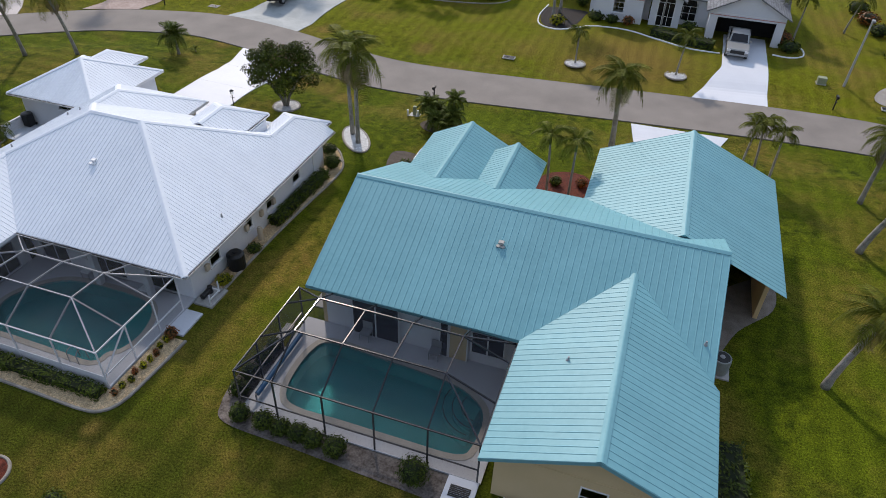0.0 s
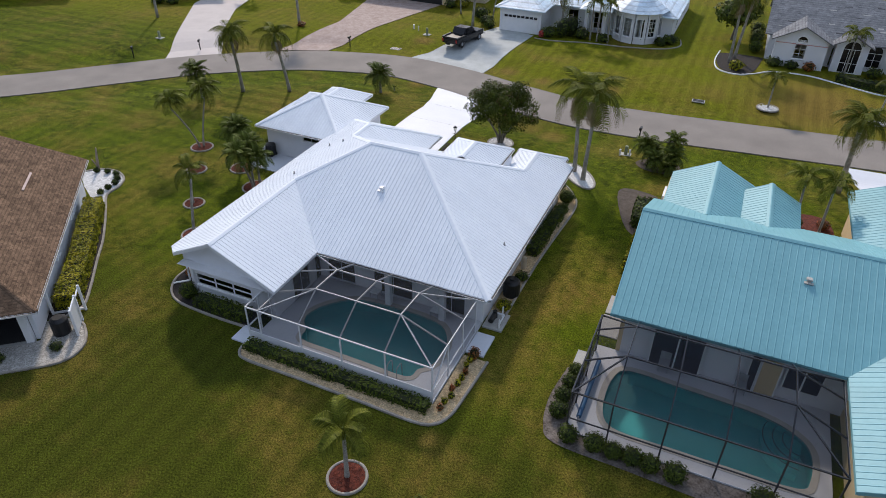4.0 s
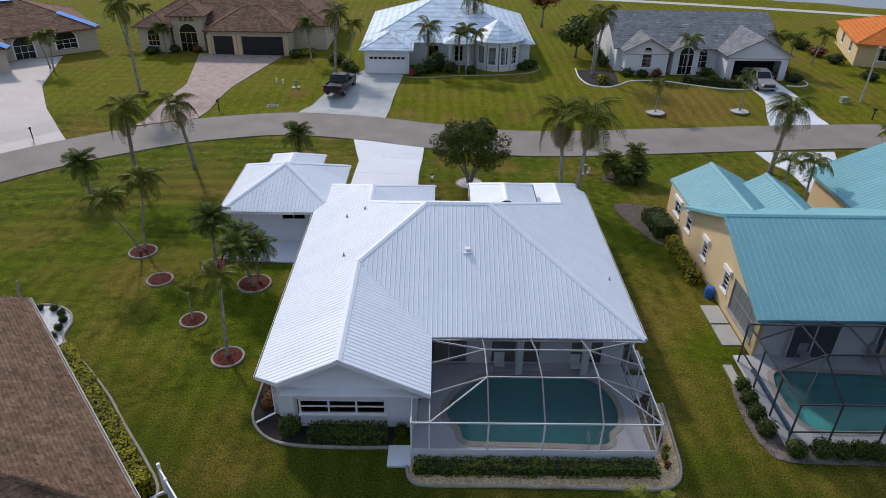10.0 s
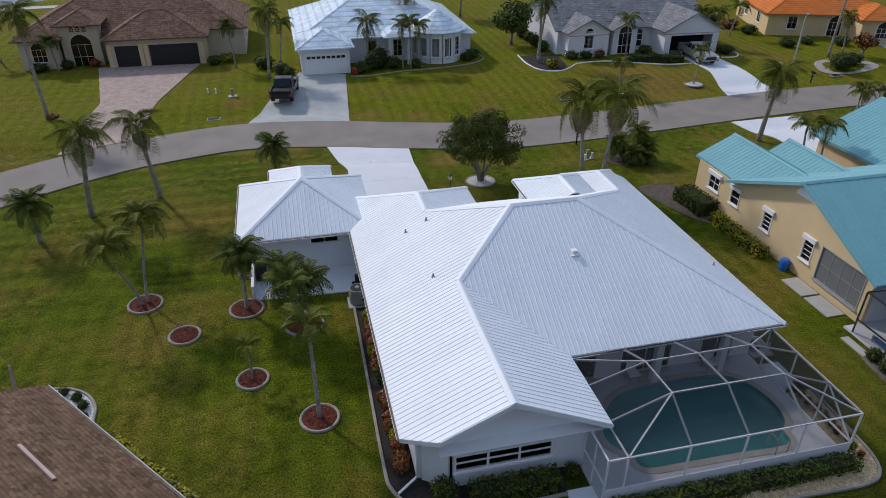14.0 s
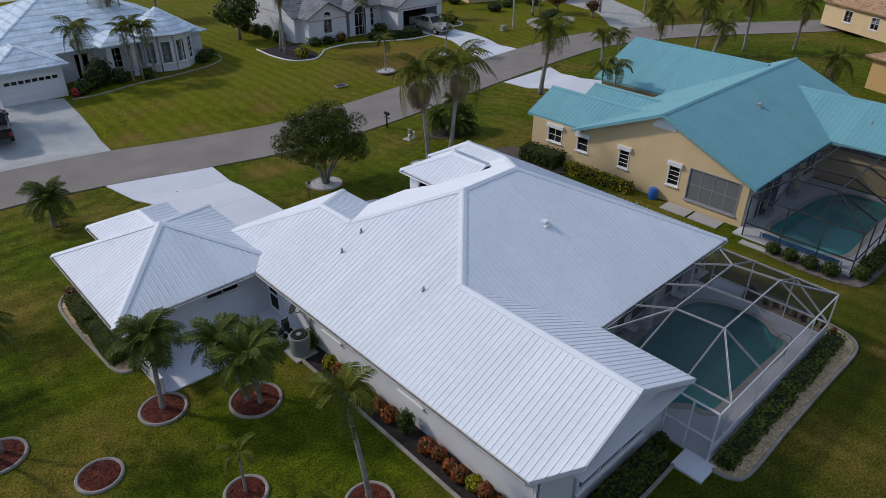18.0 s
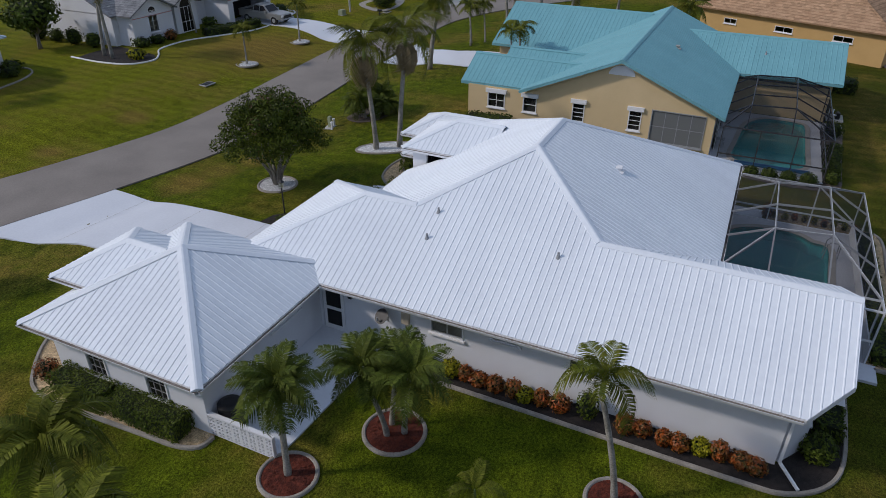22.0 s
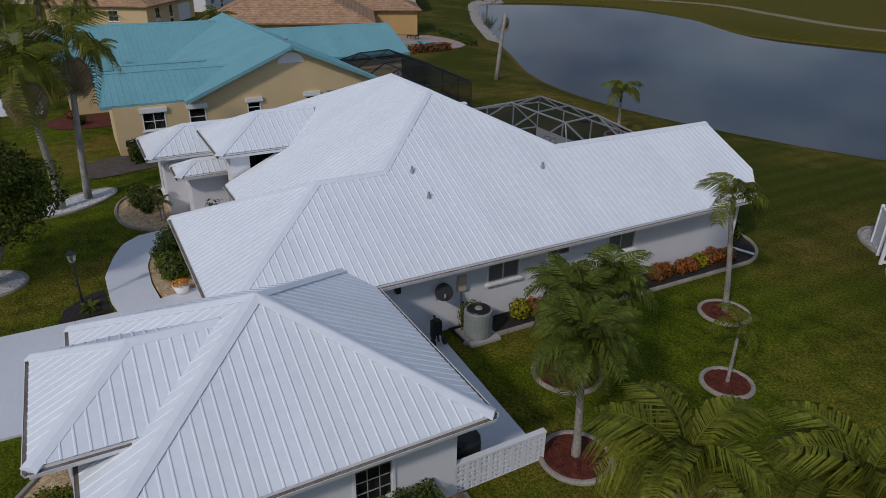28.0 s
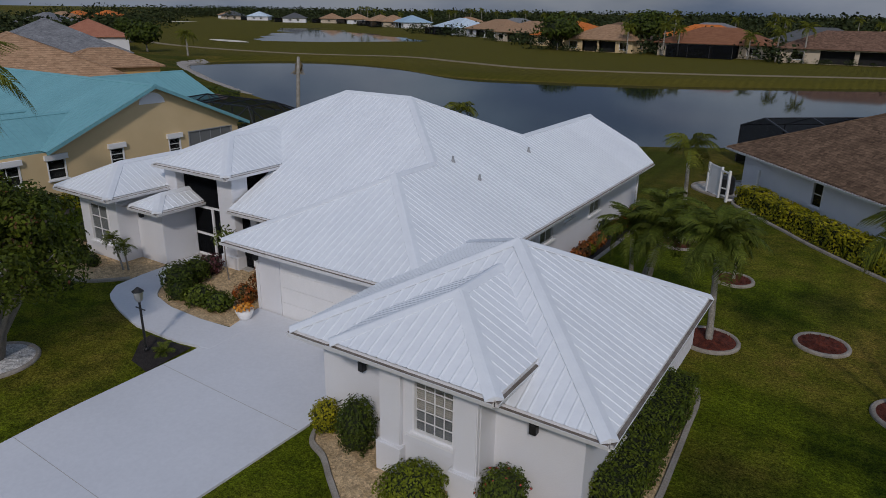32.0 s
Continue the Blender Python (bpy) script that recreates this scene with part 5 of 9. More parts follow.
# ---- drives and walks ----
drive("driveway", [(-8.46, 24.4), (-7.4, 19.0), (-7.55, 12.4), (-7.4, 8.55)], [(-2.2, 23.3), (-2.5, 16.5), (-2.5, 11.2), (-1.85, 8.55)], WHITE_DRIVE, "pale painted concrete driveway up to the garage")
for y in (12.6, 16.35, 20.4):
    j_ = [(-7.5, y), (-2.5, y - 0.15)]
    strip("drive_joint", [(x, yy - 0.006) for x, yy in j_], [(x, yy + 0.006) for x, yy in j_], CONCRETE, "saw-cut joint across the painted driveway", "joint", 0.066, 1, thick=0.004)
drive("driveway", [(-14.6, 31.0), (-9.6, 44.5)], [(-6.1, 29.4), (-5.0, 42.8)], STAIN, "stained concrete driveway across the street")
drive("driveway", [(-28.6, 27.0), (-27.5, 38), (-30.0, 50.6)], [(-23.6, 29.2), (-22.5, 38), (-19.8, 50.2)], PAVER, "reddish paver driveway widening towards the garage")
drive("driveway", [(-36.8, 19.0), (-44, 30), (-48.5, 37), (-50, 46)], [(-33.0, 23.2), (-38, 30), (-42, 37), (-45.5, 48.6)], PINKISH, "pale pinkish curving concrete driveway")
drive("driveway", [(30.2, 28.9), (32.5, 36), (32.6, 44.6)], [(36.2, 29.7), (36.4, 36), (36.4, 44.6)], WHITE_DRIVE, "pale concrete driveway with a parked pickup")
drive("driveway", [(51.6, 27.6), (57.0, 34.5), (59.0, 42.0), (60.6, 49.0)], [(57.4, 24.8), (61.5, 31.0), (65.5, 38.0), (68.5, 46.5)], CONCRETE, "grey concrete driveway of the orange-tiled house")
drive("driveway", [(26.2, 22.6), (27, 18), (26.6, 13.2)], [(33.2, 22.9), (31.5, 18), (32.6, 13.2)], WHITE_DRIVE, "pale concrete driveway of the teal-roofed house")
drive("entry_walk", [(-2.75, 9.95), (-1.0, 10.1), (0.5, 10.05), (1.6, 9.75), (2.2, 9.1), (2.5, 8.3), (2.6, 6.75)], [(-2.8, 11.2), (-1.6, 11.42), (0.2, 11.45), (1.75, 11.05), (2.8, 10.65), (3.4, 10.0), (3.55, 9.0), (3.65, 6.75)], WHITE_DRIVE, "pale concrete walk curving to the front entry", 28, 0.068, category="path")
drive("side_patio", [(-13.7, 3.3), (-7.98, 3.0)], [(-13.7, 5.7), (-7.98, 5.7)], WHITE_DRIVE, "blue-grey painted concrete patio beside the wall", category="patio")


# ---- planting ----
def frond_mesh(name, length, arch, leaf, n=26, droop=0.5, up=0.25, width=0.045, vee=0.35):
    """A feather leaf along +x: an arched rib with pairs of leaflets."""
    g = Geo()
    pts = []
    for i in range(9):
        s = i / 8
        pts.append(Vector((length * (s - 0.22 * arch * s * s), 0, length * (up * s - arch * 0.75 * s * s))))
    g.tube(pts, [0.022 * (1 - 0.85 * i / 8) for i in range(9)], 4)

    def at(s):
        x = s * 8
        i = min(int(x), 7)
        return pts[i].lerp(pts[i + 1], x - i)
    rnd = random.Random(name)
    for i in range(n):
        s = 0.12 + 0.87 * i / (n - 1)
        p = at(s)
        d = (at(min(s + 0.04, 1)) - at(s - 0.04)).normalized()
        ll = leaf * (0.45 + 0.75 * math.sin(math.pi * min(1, 0.15 + 0.8 * s))) * rnd.uniform(0.85, 1.1)
        for side in (-1, 1):
            out = (d * rnd.uniform(0.45, 0.75) + Vector((0, side, vee * rnd.uniform(0.3, 1.2)))).normalized()
            m = p + out * ll * 0.5
            tip = p + out * ll + Vector((0, 0, -droop * ll))
            w = d * width
            g.add([p - w * 0.4, m - w, tip, m + w, p + w * 0.4], [(0, 1, 3, 4), (1, 2, 3)])
    me = bpy.data.meshes.new(name)
    me.from_pydata(g.v, [], g.f)
    return me


FRONDS = {
    "arched": [frond_mesh("frond_arched_%d" % i, 1.9, 1.05 + 0.18 * i, 0.48, 42, 0.80, 0.62, 0.024) for i in range(3)],
    "feather": [frond_mesh("frond_feather_%d" % i, 2.5, 1.15 + 0.26 * i, 0.55, 36, 1.15, 0.56, 0.026) for i in range(3)],
    "pygmy": [frond_mesh("frond_pygmy_%d" % i, 1.55, 0.80 + 0.22 * i, 0.36, 44, 0.60, 0.46, 0.018) for i in range(3)],
}
DRY_FRONDS = [m.copy() for m in FRONDS["feather"][:2]]
for kind_, ms in FRONDS.items():
    for m in ms:
        m.materials.append(FROND_DATE if kind_ == "pygmy" else FROND)
for m in DRY_FRONDS:
    m.materials.append(FROND_DRY)


def palm(x, y, tall, kind="arched", count=11, size=1.0, lean=(0.0, 0.0), radius=0.11, seed=0, label="", group="", dry=0, z=None, trunks=None, name="palm_tree"):
    """A palm: ringed trunk, green shaft and single leaves. trunks: more stems as (dx, dy, height, lean x, lean y)."""
    rnd = random.Random(1000 * seed + int(100 * x) + int(37 * y))
    z = height(x, y) if z is None else z
    t = thing(name, label, "palm tree", group, at=(x, y, z))
    for dx, dy, h, lx, ly in trunks or [(0, 0, tall, *lean)]:
        pts, rad = [], []
        for i in range(11):
            s = i / 10
            pts.append((dx + lx * s ** 1.4, dy + ly * s ** 1.4, -0.05 + h * s))
            rad.append(radius * (1.35 - 0.9 * s if s < 0.2 else 1.17 - 0.35 * s) * (1.0 + 0.05 * (i % 2)))
        Geo().tube(pts, rad, 9).out("trunk", BARK, t, smooth=True)
        top = Vector(pts[-1])
        if kind != "pygmy":
            Geo().tube([top, top + Vector((0, 0, 0.35 * size)), top + Vector((0, 0, 0.75 * size))], [radius * 0.9, radius * 0.95, radius * 0.4], 8).out("crownshaft", CROWNSHAFT, t, smooth=True)
            top = top + Vector((0, 0, 0.6 * size))
        ms = FRONDS[kind]
        for i in range(count):
            f = i / count
            az = i * 137.5 + rnd.uniform(-14, 14)
            elev = 62 - 88 * f + rnd.uniform(-9, 9) if kind != "arched" else 48 - 62 * f + rnd.uniform(-9, 9)
            k = 0 if elev > 25 else (1 if elev > -5 else 2)
            o = new("frond", ms[k])
            o.parent = t
            o.matrix_local = pose(*top, 0, 0, az) @ pose(0, 0, 0, rnd.uniform(-15, 15), -elev, 0) @ Matrix.Scale(size * rnd.uniform(0.85, 1.12), 4)
        for i in range(dry):
            o = new("dry_frond", DRY_FRONDS[i % 2])
            o.parent = t
            o.matrix_local = pose(*(top - Vector((0, 0, 0.25))), 0, 0, rnd.uniform(0, 360)) @ pose(0, 0, 0, 0, rnd.uniform(48, 75), 0) @ Matrix.Scale(size * 0.8, 4)
    return t


def leaf_cloud(g, centre, radii, n, size, rnd, flat=0.5, bottom=-0.9):
    """Leaves scattered over a lumpy ball."""
    cx, cy, cz = centre
    for _ in range(n):
        while True:
            v = Vector((rnd.gauss(0, 1), rnd.gauss(0, 1), rnd.gauss(0, 1))).normalized()
            if v.z > bottom:
                break
        lump = 1 + 0.22 * noise.noise(v * 2.3 + Vector((cx, cy, cz)))
        r = lump * rnd.uniform(0.72, 1.03)
        p = Vector((cx + v.x * radii[0] * r, cy + v.y * radii[1] * r, cz + v.z * radii[2] * r))
        nr = (v + Vector((rnd.uniform(-1, 1), rnd.uniform(-1, 1), rnd.uniform(-0.4, 1))) * 0.8).normalized()
        a = nr.orthogonal().normalized()
        a.rotate(Matrix.Rotation(rnd.uniform(0, 6.28), 3, nr))
        b = nr.cross(a)
        s = size * rnd.uniform(0.6, 1.3)
        g.add([p - a * s, p - b * s * flat, p + a * s, p + b * s * flat], [(0, 1, 2, 3)])


def core(centre, radii, material, parent, name="core"):
    bm = bmesh.new()
    bmesh.ops.create_icosphere(bm, subdivisions=2, radius=1.0)
    for v in bm.verts:
        k = 1 + 0.2 * noise.noise(v.co * 2.3 + Vector(centre))
        v.co = Vector((centre[0] + v.co.x * radii[0] * k, centre[1] + v.co.y * radii[1] * k, centre[2] + v.co.z * radii[2] * k))
    return part(name, bm, material, parent)


# near-black filler inside foliage; its colour stands for shade between the leaves
FOLIAGE_SHADE = surface("foliage_shade", (0.010, 0.016, 0.006), (0.020, 0.028, 0.010), 3, 0.95)


def shrub(x, y, r, h, material=None, label="rounded green shrub in the planting bed", seed=0, flowers=None, n=None, size=0.055, group=""):
    rnd = random.Random(seed * 77 + int(x * 100) + int(y * 31))
    z = height(x, y)
    t = thing("shrub", label, "shrub", group, at=(x, y, z))
    g = Geo()
    leaf_cloud(g, (0, 0, h * 0.52), (r, r, h * 0.52), n or int(800 * (r / 0.5) ** 2), size, rnd)
    g.out("leaves", material or HEDGE, t)
    core((0, 0, h * 0.48), (r * 0.72, r * 0.72, h * 0.46), FOLIAGE_SHADE, t)
    if flowers:
        g = Geo()
        leaf_cloud(g, (0, 0, h * 0.54), (r * 1.03, r * 1.03, h * 0.54), 16, 0.032, rnd, 1.0, 0.0)
        g.out("flowers", flowers, t, kind="stuff")
    return t


def hedge(points, w, h, material=None, label="clipped green hedge", density=150, size=0.07, seed=0, category="hedge", spots=None):
    """A clipped hedge along a line: leaves over a dark inner body."""
    rnd = random.Random(seed + int(points[0][0] * 13) + int(points[0][1] * 7))
    t = thing("hedge", label, category)
    for (ax, ay), (bx, by) in zip(points, points[1:]):
        a, b = Vector((ax, ay, height(ax, ay))), Vector((bx, by, height(bx, by)))
        d = b - a
        length = d.length
        d.normalize()
        s = Vector((-d.y, d.x, 0))
        g = Geo()
        n = int(density * (length * (w + 2 * h) + 2 * w * h))
        for _ in range(n):
            q = rnd.uniform(0, w + 2 * h)
            u = rnd.uniform(-0.05, length + 0.05)
            if rnd.random() < w / (2 * length + w):
                # leaves over the two ends
                u = rnd.choice((-0.04, length + 0.04)) + rnd.uniform(-0.05, 0.05)
                p = a + d * u + s * rnd.uniform(-w / 2, w / 2) + Vector((0, 0, rnd.uniform(0, h)))
                nr = (d * (1 if u > length / 2 else -1) + Vector((rnd.uniform(-1, 1), rnd.uniform(-1, 1), rnd.uniform(-0.3, 1))) * 0.75).normalized()
                e = nr.orthogonal().normalized()
                f = nr.cross(e)
                k = size * rnd.uniform(0.6, 1.3)
                g.add([p - e * k, p - f * k * 0.5, p + e * k, p + f * k * 0.5], [(0, 1, 2, 3)])
                continue
            jag = 0.09 * noise.noise(Vector((u * 1.6 + ax, q * 1.6, ay))) + rnd.uniform(-0.05, 0.05)
            if q < h:
                p, nr = a + d * u + s * (w / 2 + jag) + Vector((0, 0, q)), s
            elif q < h + w:
                p, nr = a + d * u + s * (w / 2 - (q - h)) + Vector((0, 0, h + jag)), Vector((0, 0, 1))
            else:
                p, nr = a + d * u - s * (w / 2 + jag) + Vector((0, 0, q - h - w)), -s
            nr = (nr + Vector((rnd.uniform(-1, 1), rnd.uniform(-1, 1), rnd.uniform(-0.3, 1))) * 0.75).normalized()
            e = nr.orthogonal().normalized()
            e.rotate(Matrix.Rotation(rnd.uniform(0, 6.28), 3, nr))
            f = nr.cross(e)
            k = size * rnd.uniform(0.6, 1.3)
            g.add([p - e * k, p - f * k * 0.5, p + e * k, p + f * k * 0.5], [(0, 1, 2, 3)])
        g.out("leaves", (spots if spots and rnd.random() < 0.4 else material) or HEDGE, t)
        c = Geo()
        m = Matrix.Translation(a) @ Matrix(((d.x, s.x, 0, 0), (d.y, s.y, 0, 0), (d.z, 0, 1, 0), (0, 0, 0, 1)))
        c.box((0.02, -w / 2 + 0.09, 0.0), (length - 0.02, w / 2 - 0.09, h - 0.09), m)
        c.out("core", FOLIAGE_SHADE, t)
    return t


def tree(x, y, trunk_h, crown_r, crown_h, label, seed=3, leaves=7000, size=0.13, material=None, category="tree", trunk_r=0.16, forks=5):
    rnd = random.Random(seed)
    z = height(x, y)
    t = thing("tree", label, category, at=(x, y, z))
    top = Vector((0.1, 0.05, trunk_h))
    Geo().tube([(0, 0, -0.1), (0.03, 0.02, trunk_h * 0.4), top], [trunk_r * 1.4, trunk_r, trunk_r * 0.85], 9).out("trunk", TREE_BARK, t, smooth=True)
    cz = trunk_h + crown_h * 0.5
    g = Geo()
    for i in range(forks):
        az = 6.283 * i / forks + rnd.uniform(-0.3, 0.3)
        tip = Vector((math.cos(az) * crown_r * 0.6, math.sin(az) * crown_r * 0.6, trunk_h + crown_h * rnd.uniform(0.3, 0.75)))
        mid = top.lerp(tip, 0.5) + Vector((0, 0, -0.15))
        Geo().tube([top - Vector((0, 0, 0.15)), mid, tip], [trunk_r * 0.6, trunk_r * 0.4, trunk_r * 0.15], 7).out("limb", TREE_BARK, t, smooth=True)
    lumps = [((0, 0, cz), (crown_r * 0.82, crown_r * 0.82, crown_h * 0.46), 0.34)]
    for i in range(13):
        az, el = rnd.uniform(0, 6.283), rnd.uniform(-0.45, 1.2)
        r = crown_r * rnd.uniform(0.55, 0.74)
        lumps.append(((math.cos(az) * math.cos(el) * r, math.sin(az) * math.cos(el) * r, cz + math.sin(el) * crown_h * 0.36), (crown_r * 0.42, crown_r * 0.42, crown_h * 0.24), 0.05))
    for c, r, share in lumps:
        leaf_cloud(g, c, r, int(leaves * share), size, rnd, 0.55, -1)
    g.out("crown", material or LEAF, t)
    core((0, 0, cz), (crown_r * 0.6, crown_r * 0.6, crown_h * 0.36), FOLIAGE_SHADE, t)
    return t


def ring_bed(x, y, r, material=None, label="round mulched tree ring with concrete edging", edge=0.125):
    """A round bed with its concrete ring."""
    t = thing("tree_ring", label, "tree ring", "tree rings", at=(x, y, height(x, y)))
    n = 40
    g = Geo()
    prof = [(r - edge, -0.02), (r - edge, 0.06), (r - edge * 0.75, 0.09), (r - edge * 0.25, 0.09), (r, 0.05), (r, -0.02)]
    m = len(prof)
    g.add([(math.cos(6.2832 * i / n) * a, math.sin(6.2832 * i / n) * a, b) for i in range(n) for a, b in prof],
          [(i * m + j, ((i + 1) % n) * m + j, ((i + 1) % n) * m + j + 1, i * m + j + 1) for i in range(n) for j in range(m - 1)])
    g.out("edging", EDGING, t, smooth=False)
    rnd = random.Random(int(x * 10 + y * 100))
    d = Geo()
    rings = 7
    vs = [(0, 0, 0.09)]
    for k in range(1, rings + 1):
        rr = (r - edge + 0.005) * k / rings
        vs += [(math.cos(6.2832 * i / n) * rr, math.sin(6.2832 * i / n) * rr, 0.045 + 0.05 * (1 - k / rings) + rnd.uniform(-0.012, 0.012)) for i in range(n)]
    fs = [(0, 1 + i, 1 + (i + 1) % n) for i in range(n)] + [(1 + (k - 1) * n + i, 1 + k * n + i, 1 + k * n + (i + 1) % n, 1 + (k - 1) * n + (i + 1) % n) for k in range(1, rings) for i in range(n)]
    d.add(vs, fs)
    # loose chips
    for _ in range(220):
        a, rr = rnd.uniform(0, 6.283), (r - edge - 0.05) * math.sqrt(rnd.random())
        p = Vector((math.cos(a) * rr, math.sin(a) * rr, 0.075 + 0.03 * (1 - rr / r)))
        u = Vector((rnd.uniform(-1, 1), rnd.uniform(-1, 1), rnd.uniform(-0.3, 0.5))).normalized() * 0.05
        w = u.cross(Vector((0, 0, 1))).normalized() * 0.014
        d.add([p - u - w, p + u - w, p + u + w, p - u + w], [(0, 1, 2, 3)])
    d.out("mulch", material or MULCH_RED, t)
    return t


A_RING = [(-19.08, 4.20, 0.87), (-14.14, 2.67, 0.87), (-16.93, 1.11, 0.76), (-13.80, -2.72, 0.72), (-11.17, -5.68, 0.82), (-11.44, 0.80, 0.98), (6.50, -17.05, 0.85)]
for x, y, r in A_RING:
    ring_bed(x, y, r)
for x, y, r in ((1.35, 14.75, 1.05), (20.2, 32.2, 0.95), (28.8, 33.0, 0.95)):
    ring_bed(x, y, r, PEBBLE, "round bed of white pebbles with a concrete ring")

palm(-19.08, 4.20, 4.4, "arched", 14, 0.84, trunks=[(0.1, 0.1, 3.95, 0.45, 0.6), (-0.1, -0.1, 3.6, -0.6, -1.4)], radius=0.062, seed=1, label="twin-stemmed palm with arching green fronds in a mulch ring")
palm(-14.14, 2.67, 3.1, "pygmy", 36, 0.95, radius=0.085, seed=2, label="pygmy date palm with a dense fine crown", lean=(0.15, 0.05))
palm(-11.44, 0.80, 2.6, "pygmy", 22, 0.9, trunks=[(-0.25, 0.1, 2.7, -0.5, 0.5), (0.2, 0.2, 2.4, 0.2, -0.15), (0.05, -0.3, 2.8, -0.5, -0.5)], radius=0.075, seed=3, label="triple-stemmed pygmy date palm with dense fronds")
palm(-13.80, -2.72, 1.5, "arched", 5, 0.5, radius=0.045, seed=4, label="thin young palm with a few small fronds")
palm(-11.17, -5.68, 3.6, "arched", 8, 0.74, lean=(-0.05, 0.75), radius=0.08, seed=5, label="slender palm with a curved pale trunk and arching fronds")
palm(6.50, -17.05, 2.1, "arched", 8, 0.85, lean=(-0.1, 0.2), radius=0.09, seed=6, label="short palm with arching fronds on the back lawn")
palm(-23.67, 15.0, 5.2, "feather", 16, 0.85, lean=(1.0, -1.6), radius=0.14, seed=7, label="tall queen palm leaning over the lawn", dry=2)
palm(-19.9, 16.85, 4.8, "feather", 12, 0.85, lean=(-0.2, -0.9), radius=0.13, seed=8, label="tall queen palm with drooping fronds", dry=3)
palm(-25.9, 12.2, 2.5, "pygmy", 24, 1.05, lean=(0.2, -0.5), radius=0.11, seed=9, label="small date palm near the street")
palm(-12.5, 20.6, 1.7, "pygmy", 26, 1.05, lean=(0.1, -0.3), radius=0.11, seed=10, label="small date palm beside the driveway")
palm(7.85, 12.55, 5.2, "feather", 12, 1.08, lean=(-0.35, 0.3), radius=0.13, seed=11, label="tall queen palm with dead fronds hanging", dry=10)
palm(8.75, 11.5, 5.8, "feather", 12, 1.08, lean=(0.25, -0.4), radius=0.13, seed=12, label="tall queen palm with a brown skirt of dead fronds", dry=9)
palm(13.2, 16.2, 1.8, "pygmy", 26, 0.74, trunks=[(-0.5, 0, 1.5, -0.55, 0.1), (0.5, 0.2, 2.0, 0.35, 0.2), (0, -0.4, 0.9, -0.1, -0.5), (0.3, -0.2, 1.2, 0.75, -0.3), (-0.3, 0.3, 0.8, -0.3, 0.4), (0.4, -0.5, 0.7, 0.4, -0.5)], radius=0.1, seed=13, label="dense clump of spiky-headed palms near the street")
palm(25.3, 17.6, 4.9, "feather", 18, 0.9, lean=(-0.2, -0.8), radius=0.17, seed=14, label="queen palm on the front lawn of the teal-roofed house", dry=2)
for i, (x, y, h) in enumerate(((22.35, 9.4, 3.7), (23.7, 9.3, 3.6), (33.8, 17.6, 2.7), (34.7, 17.9, 3.0), (35.6, 16.9, 2.8))):
    palm(x, y, h, "arched", 9, 0.8, lean=(0.2 * (i % 3) - 0.2, 0.2), radius=0.075, seed=20 + i, label="slender palm with arching fronds beside the house", group="slender palms")
palm(20.2, 32.2, 2.4, "arched", 8, 0.75, radius=0.07, seed=30, label="small palm in a pebble ring across the street", group="pebble ring palms")
palm(28.8, 33.0, 2.9, "arched", 8, 0.75, lean=(0.2, 0.1), radius=0.07, seed=31, label="small palm in a pebble ring across the street", group="pebble ring palms")
palm(37.3, -1.1, 3.4, "feather", 14, 0.8, lean=(0.9, 0.6), radius=0.16, seed=32, label="leaning palm with a hanging ragged crown", dry=4)
palm(40.2, 10.5, 3.8, "feather", 14, 0.8, lean=(0.9, -0.3), radius=0.16, seed=33, label="leaning palm with drooping fronds", dry=3)


def garden_tree(x, y):
    """A many-stemmed tree with a broad, uneven crown, gaps and a few red leaves."""
    rnd = random.Random(17)
    t = thing("tree", "broad leafy tree with several stems and some red leaves", "tree", at=(x, y, height(x, y) + 0.06))
    stems = []
    for i in range(6):
        az = 6.283 * i / 6 + rnd.uniform(-0.3, 0.3)
        c, s_ = math.cos(az), math.sin(az)
        pts = [(0.08 * c, 0.08 * s_, -0.08), (0.3 * c, 0.3 * s_, 0.7), (0.85 * c, 0.85 * s_, 1.6), (1.5 * c, 1.5 * s_, 2.3 + rnd.uniform(0, 0.7))]
        Geo().tube(pts, [0.12, 0.085, 0.06, 0.03], 8).out("limb", TREE_BARK, t, smooth=True)
        for k in range(3):
            a2 = az + rnd.uniform(-0.7, 0.7)
            p = Vector(pts[2]).lerp(Vector(pts[3]), rnd.random())
            q = p + Vector((math.cos(a2) * 0.9, math.sin(a2) * 0.9, rnd.uniform(0.2, 0.9)))
            Geo().tube([p, q], [0.035, 0.012], 5).out("limb", TREE_BARK, t, smooth=True)
    g, red = Geo(), Geo()
    for i in range(96):
        az, el = rnd.uniform(0, 6.283), math.asin(rnd.uniform(-0.35, 1.0))
        r = rnd.uniform(0.62, 1.0)
        c = (math.cos(az) * math.cos(el) * 2.62 * r, math.sin(az) * math.cos(el) * 2.62 * r, 2.70 + math.sin(el) * 2.15 * r)
        k = rnd.uniform(0.38, 0.72)
        leaf_cloud(g, c, (k, k, k * 0.72), int(400 * k), 0.072, rnd, 0.5, -1)
        if i % 7 == 0:
            leaf_cloud(red, c, (k, k, k * 0.75), 44, 0.06, rnd, 0.5, -0.3)
    leaf_cloud(g, (0, 0, 2.8), (1.8, 1.8, 1.2), 2600, 0.085, rnd, 0.5, -1)
    g.out("crown", islands(surface("garden_tree_leaf", (0.022, 0.037, 0.003), (0.082, 0.102, 0.008), 1.0, 0.6, spec=0.15), 0.5), t)
    red.out("red_foliage", surface("red_leaf", (0.16, 0.045, 0.02), (0.10, 0.06, 0.02), 2, 0.5), t)
    return t


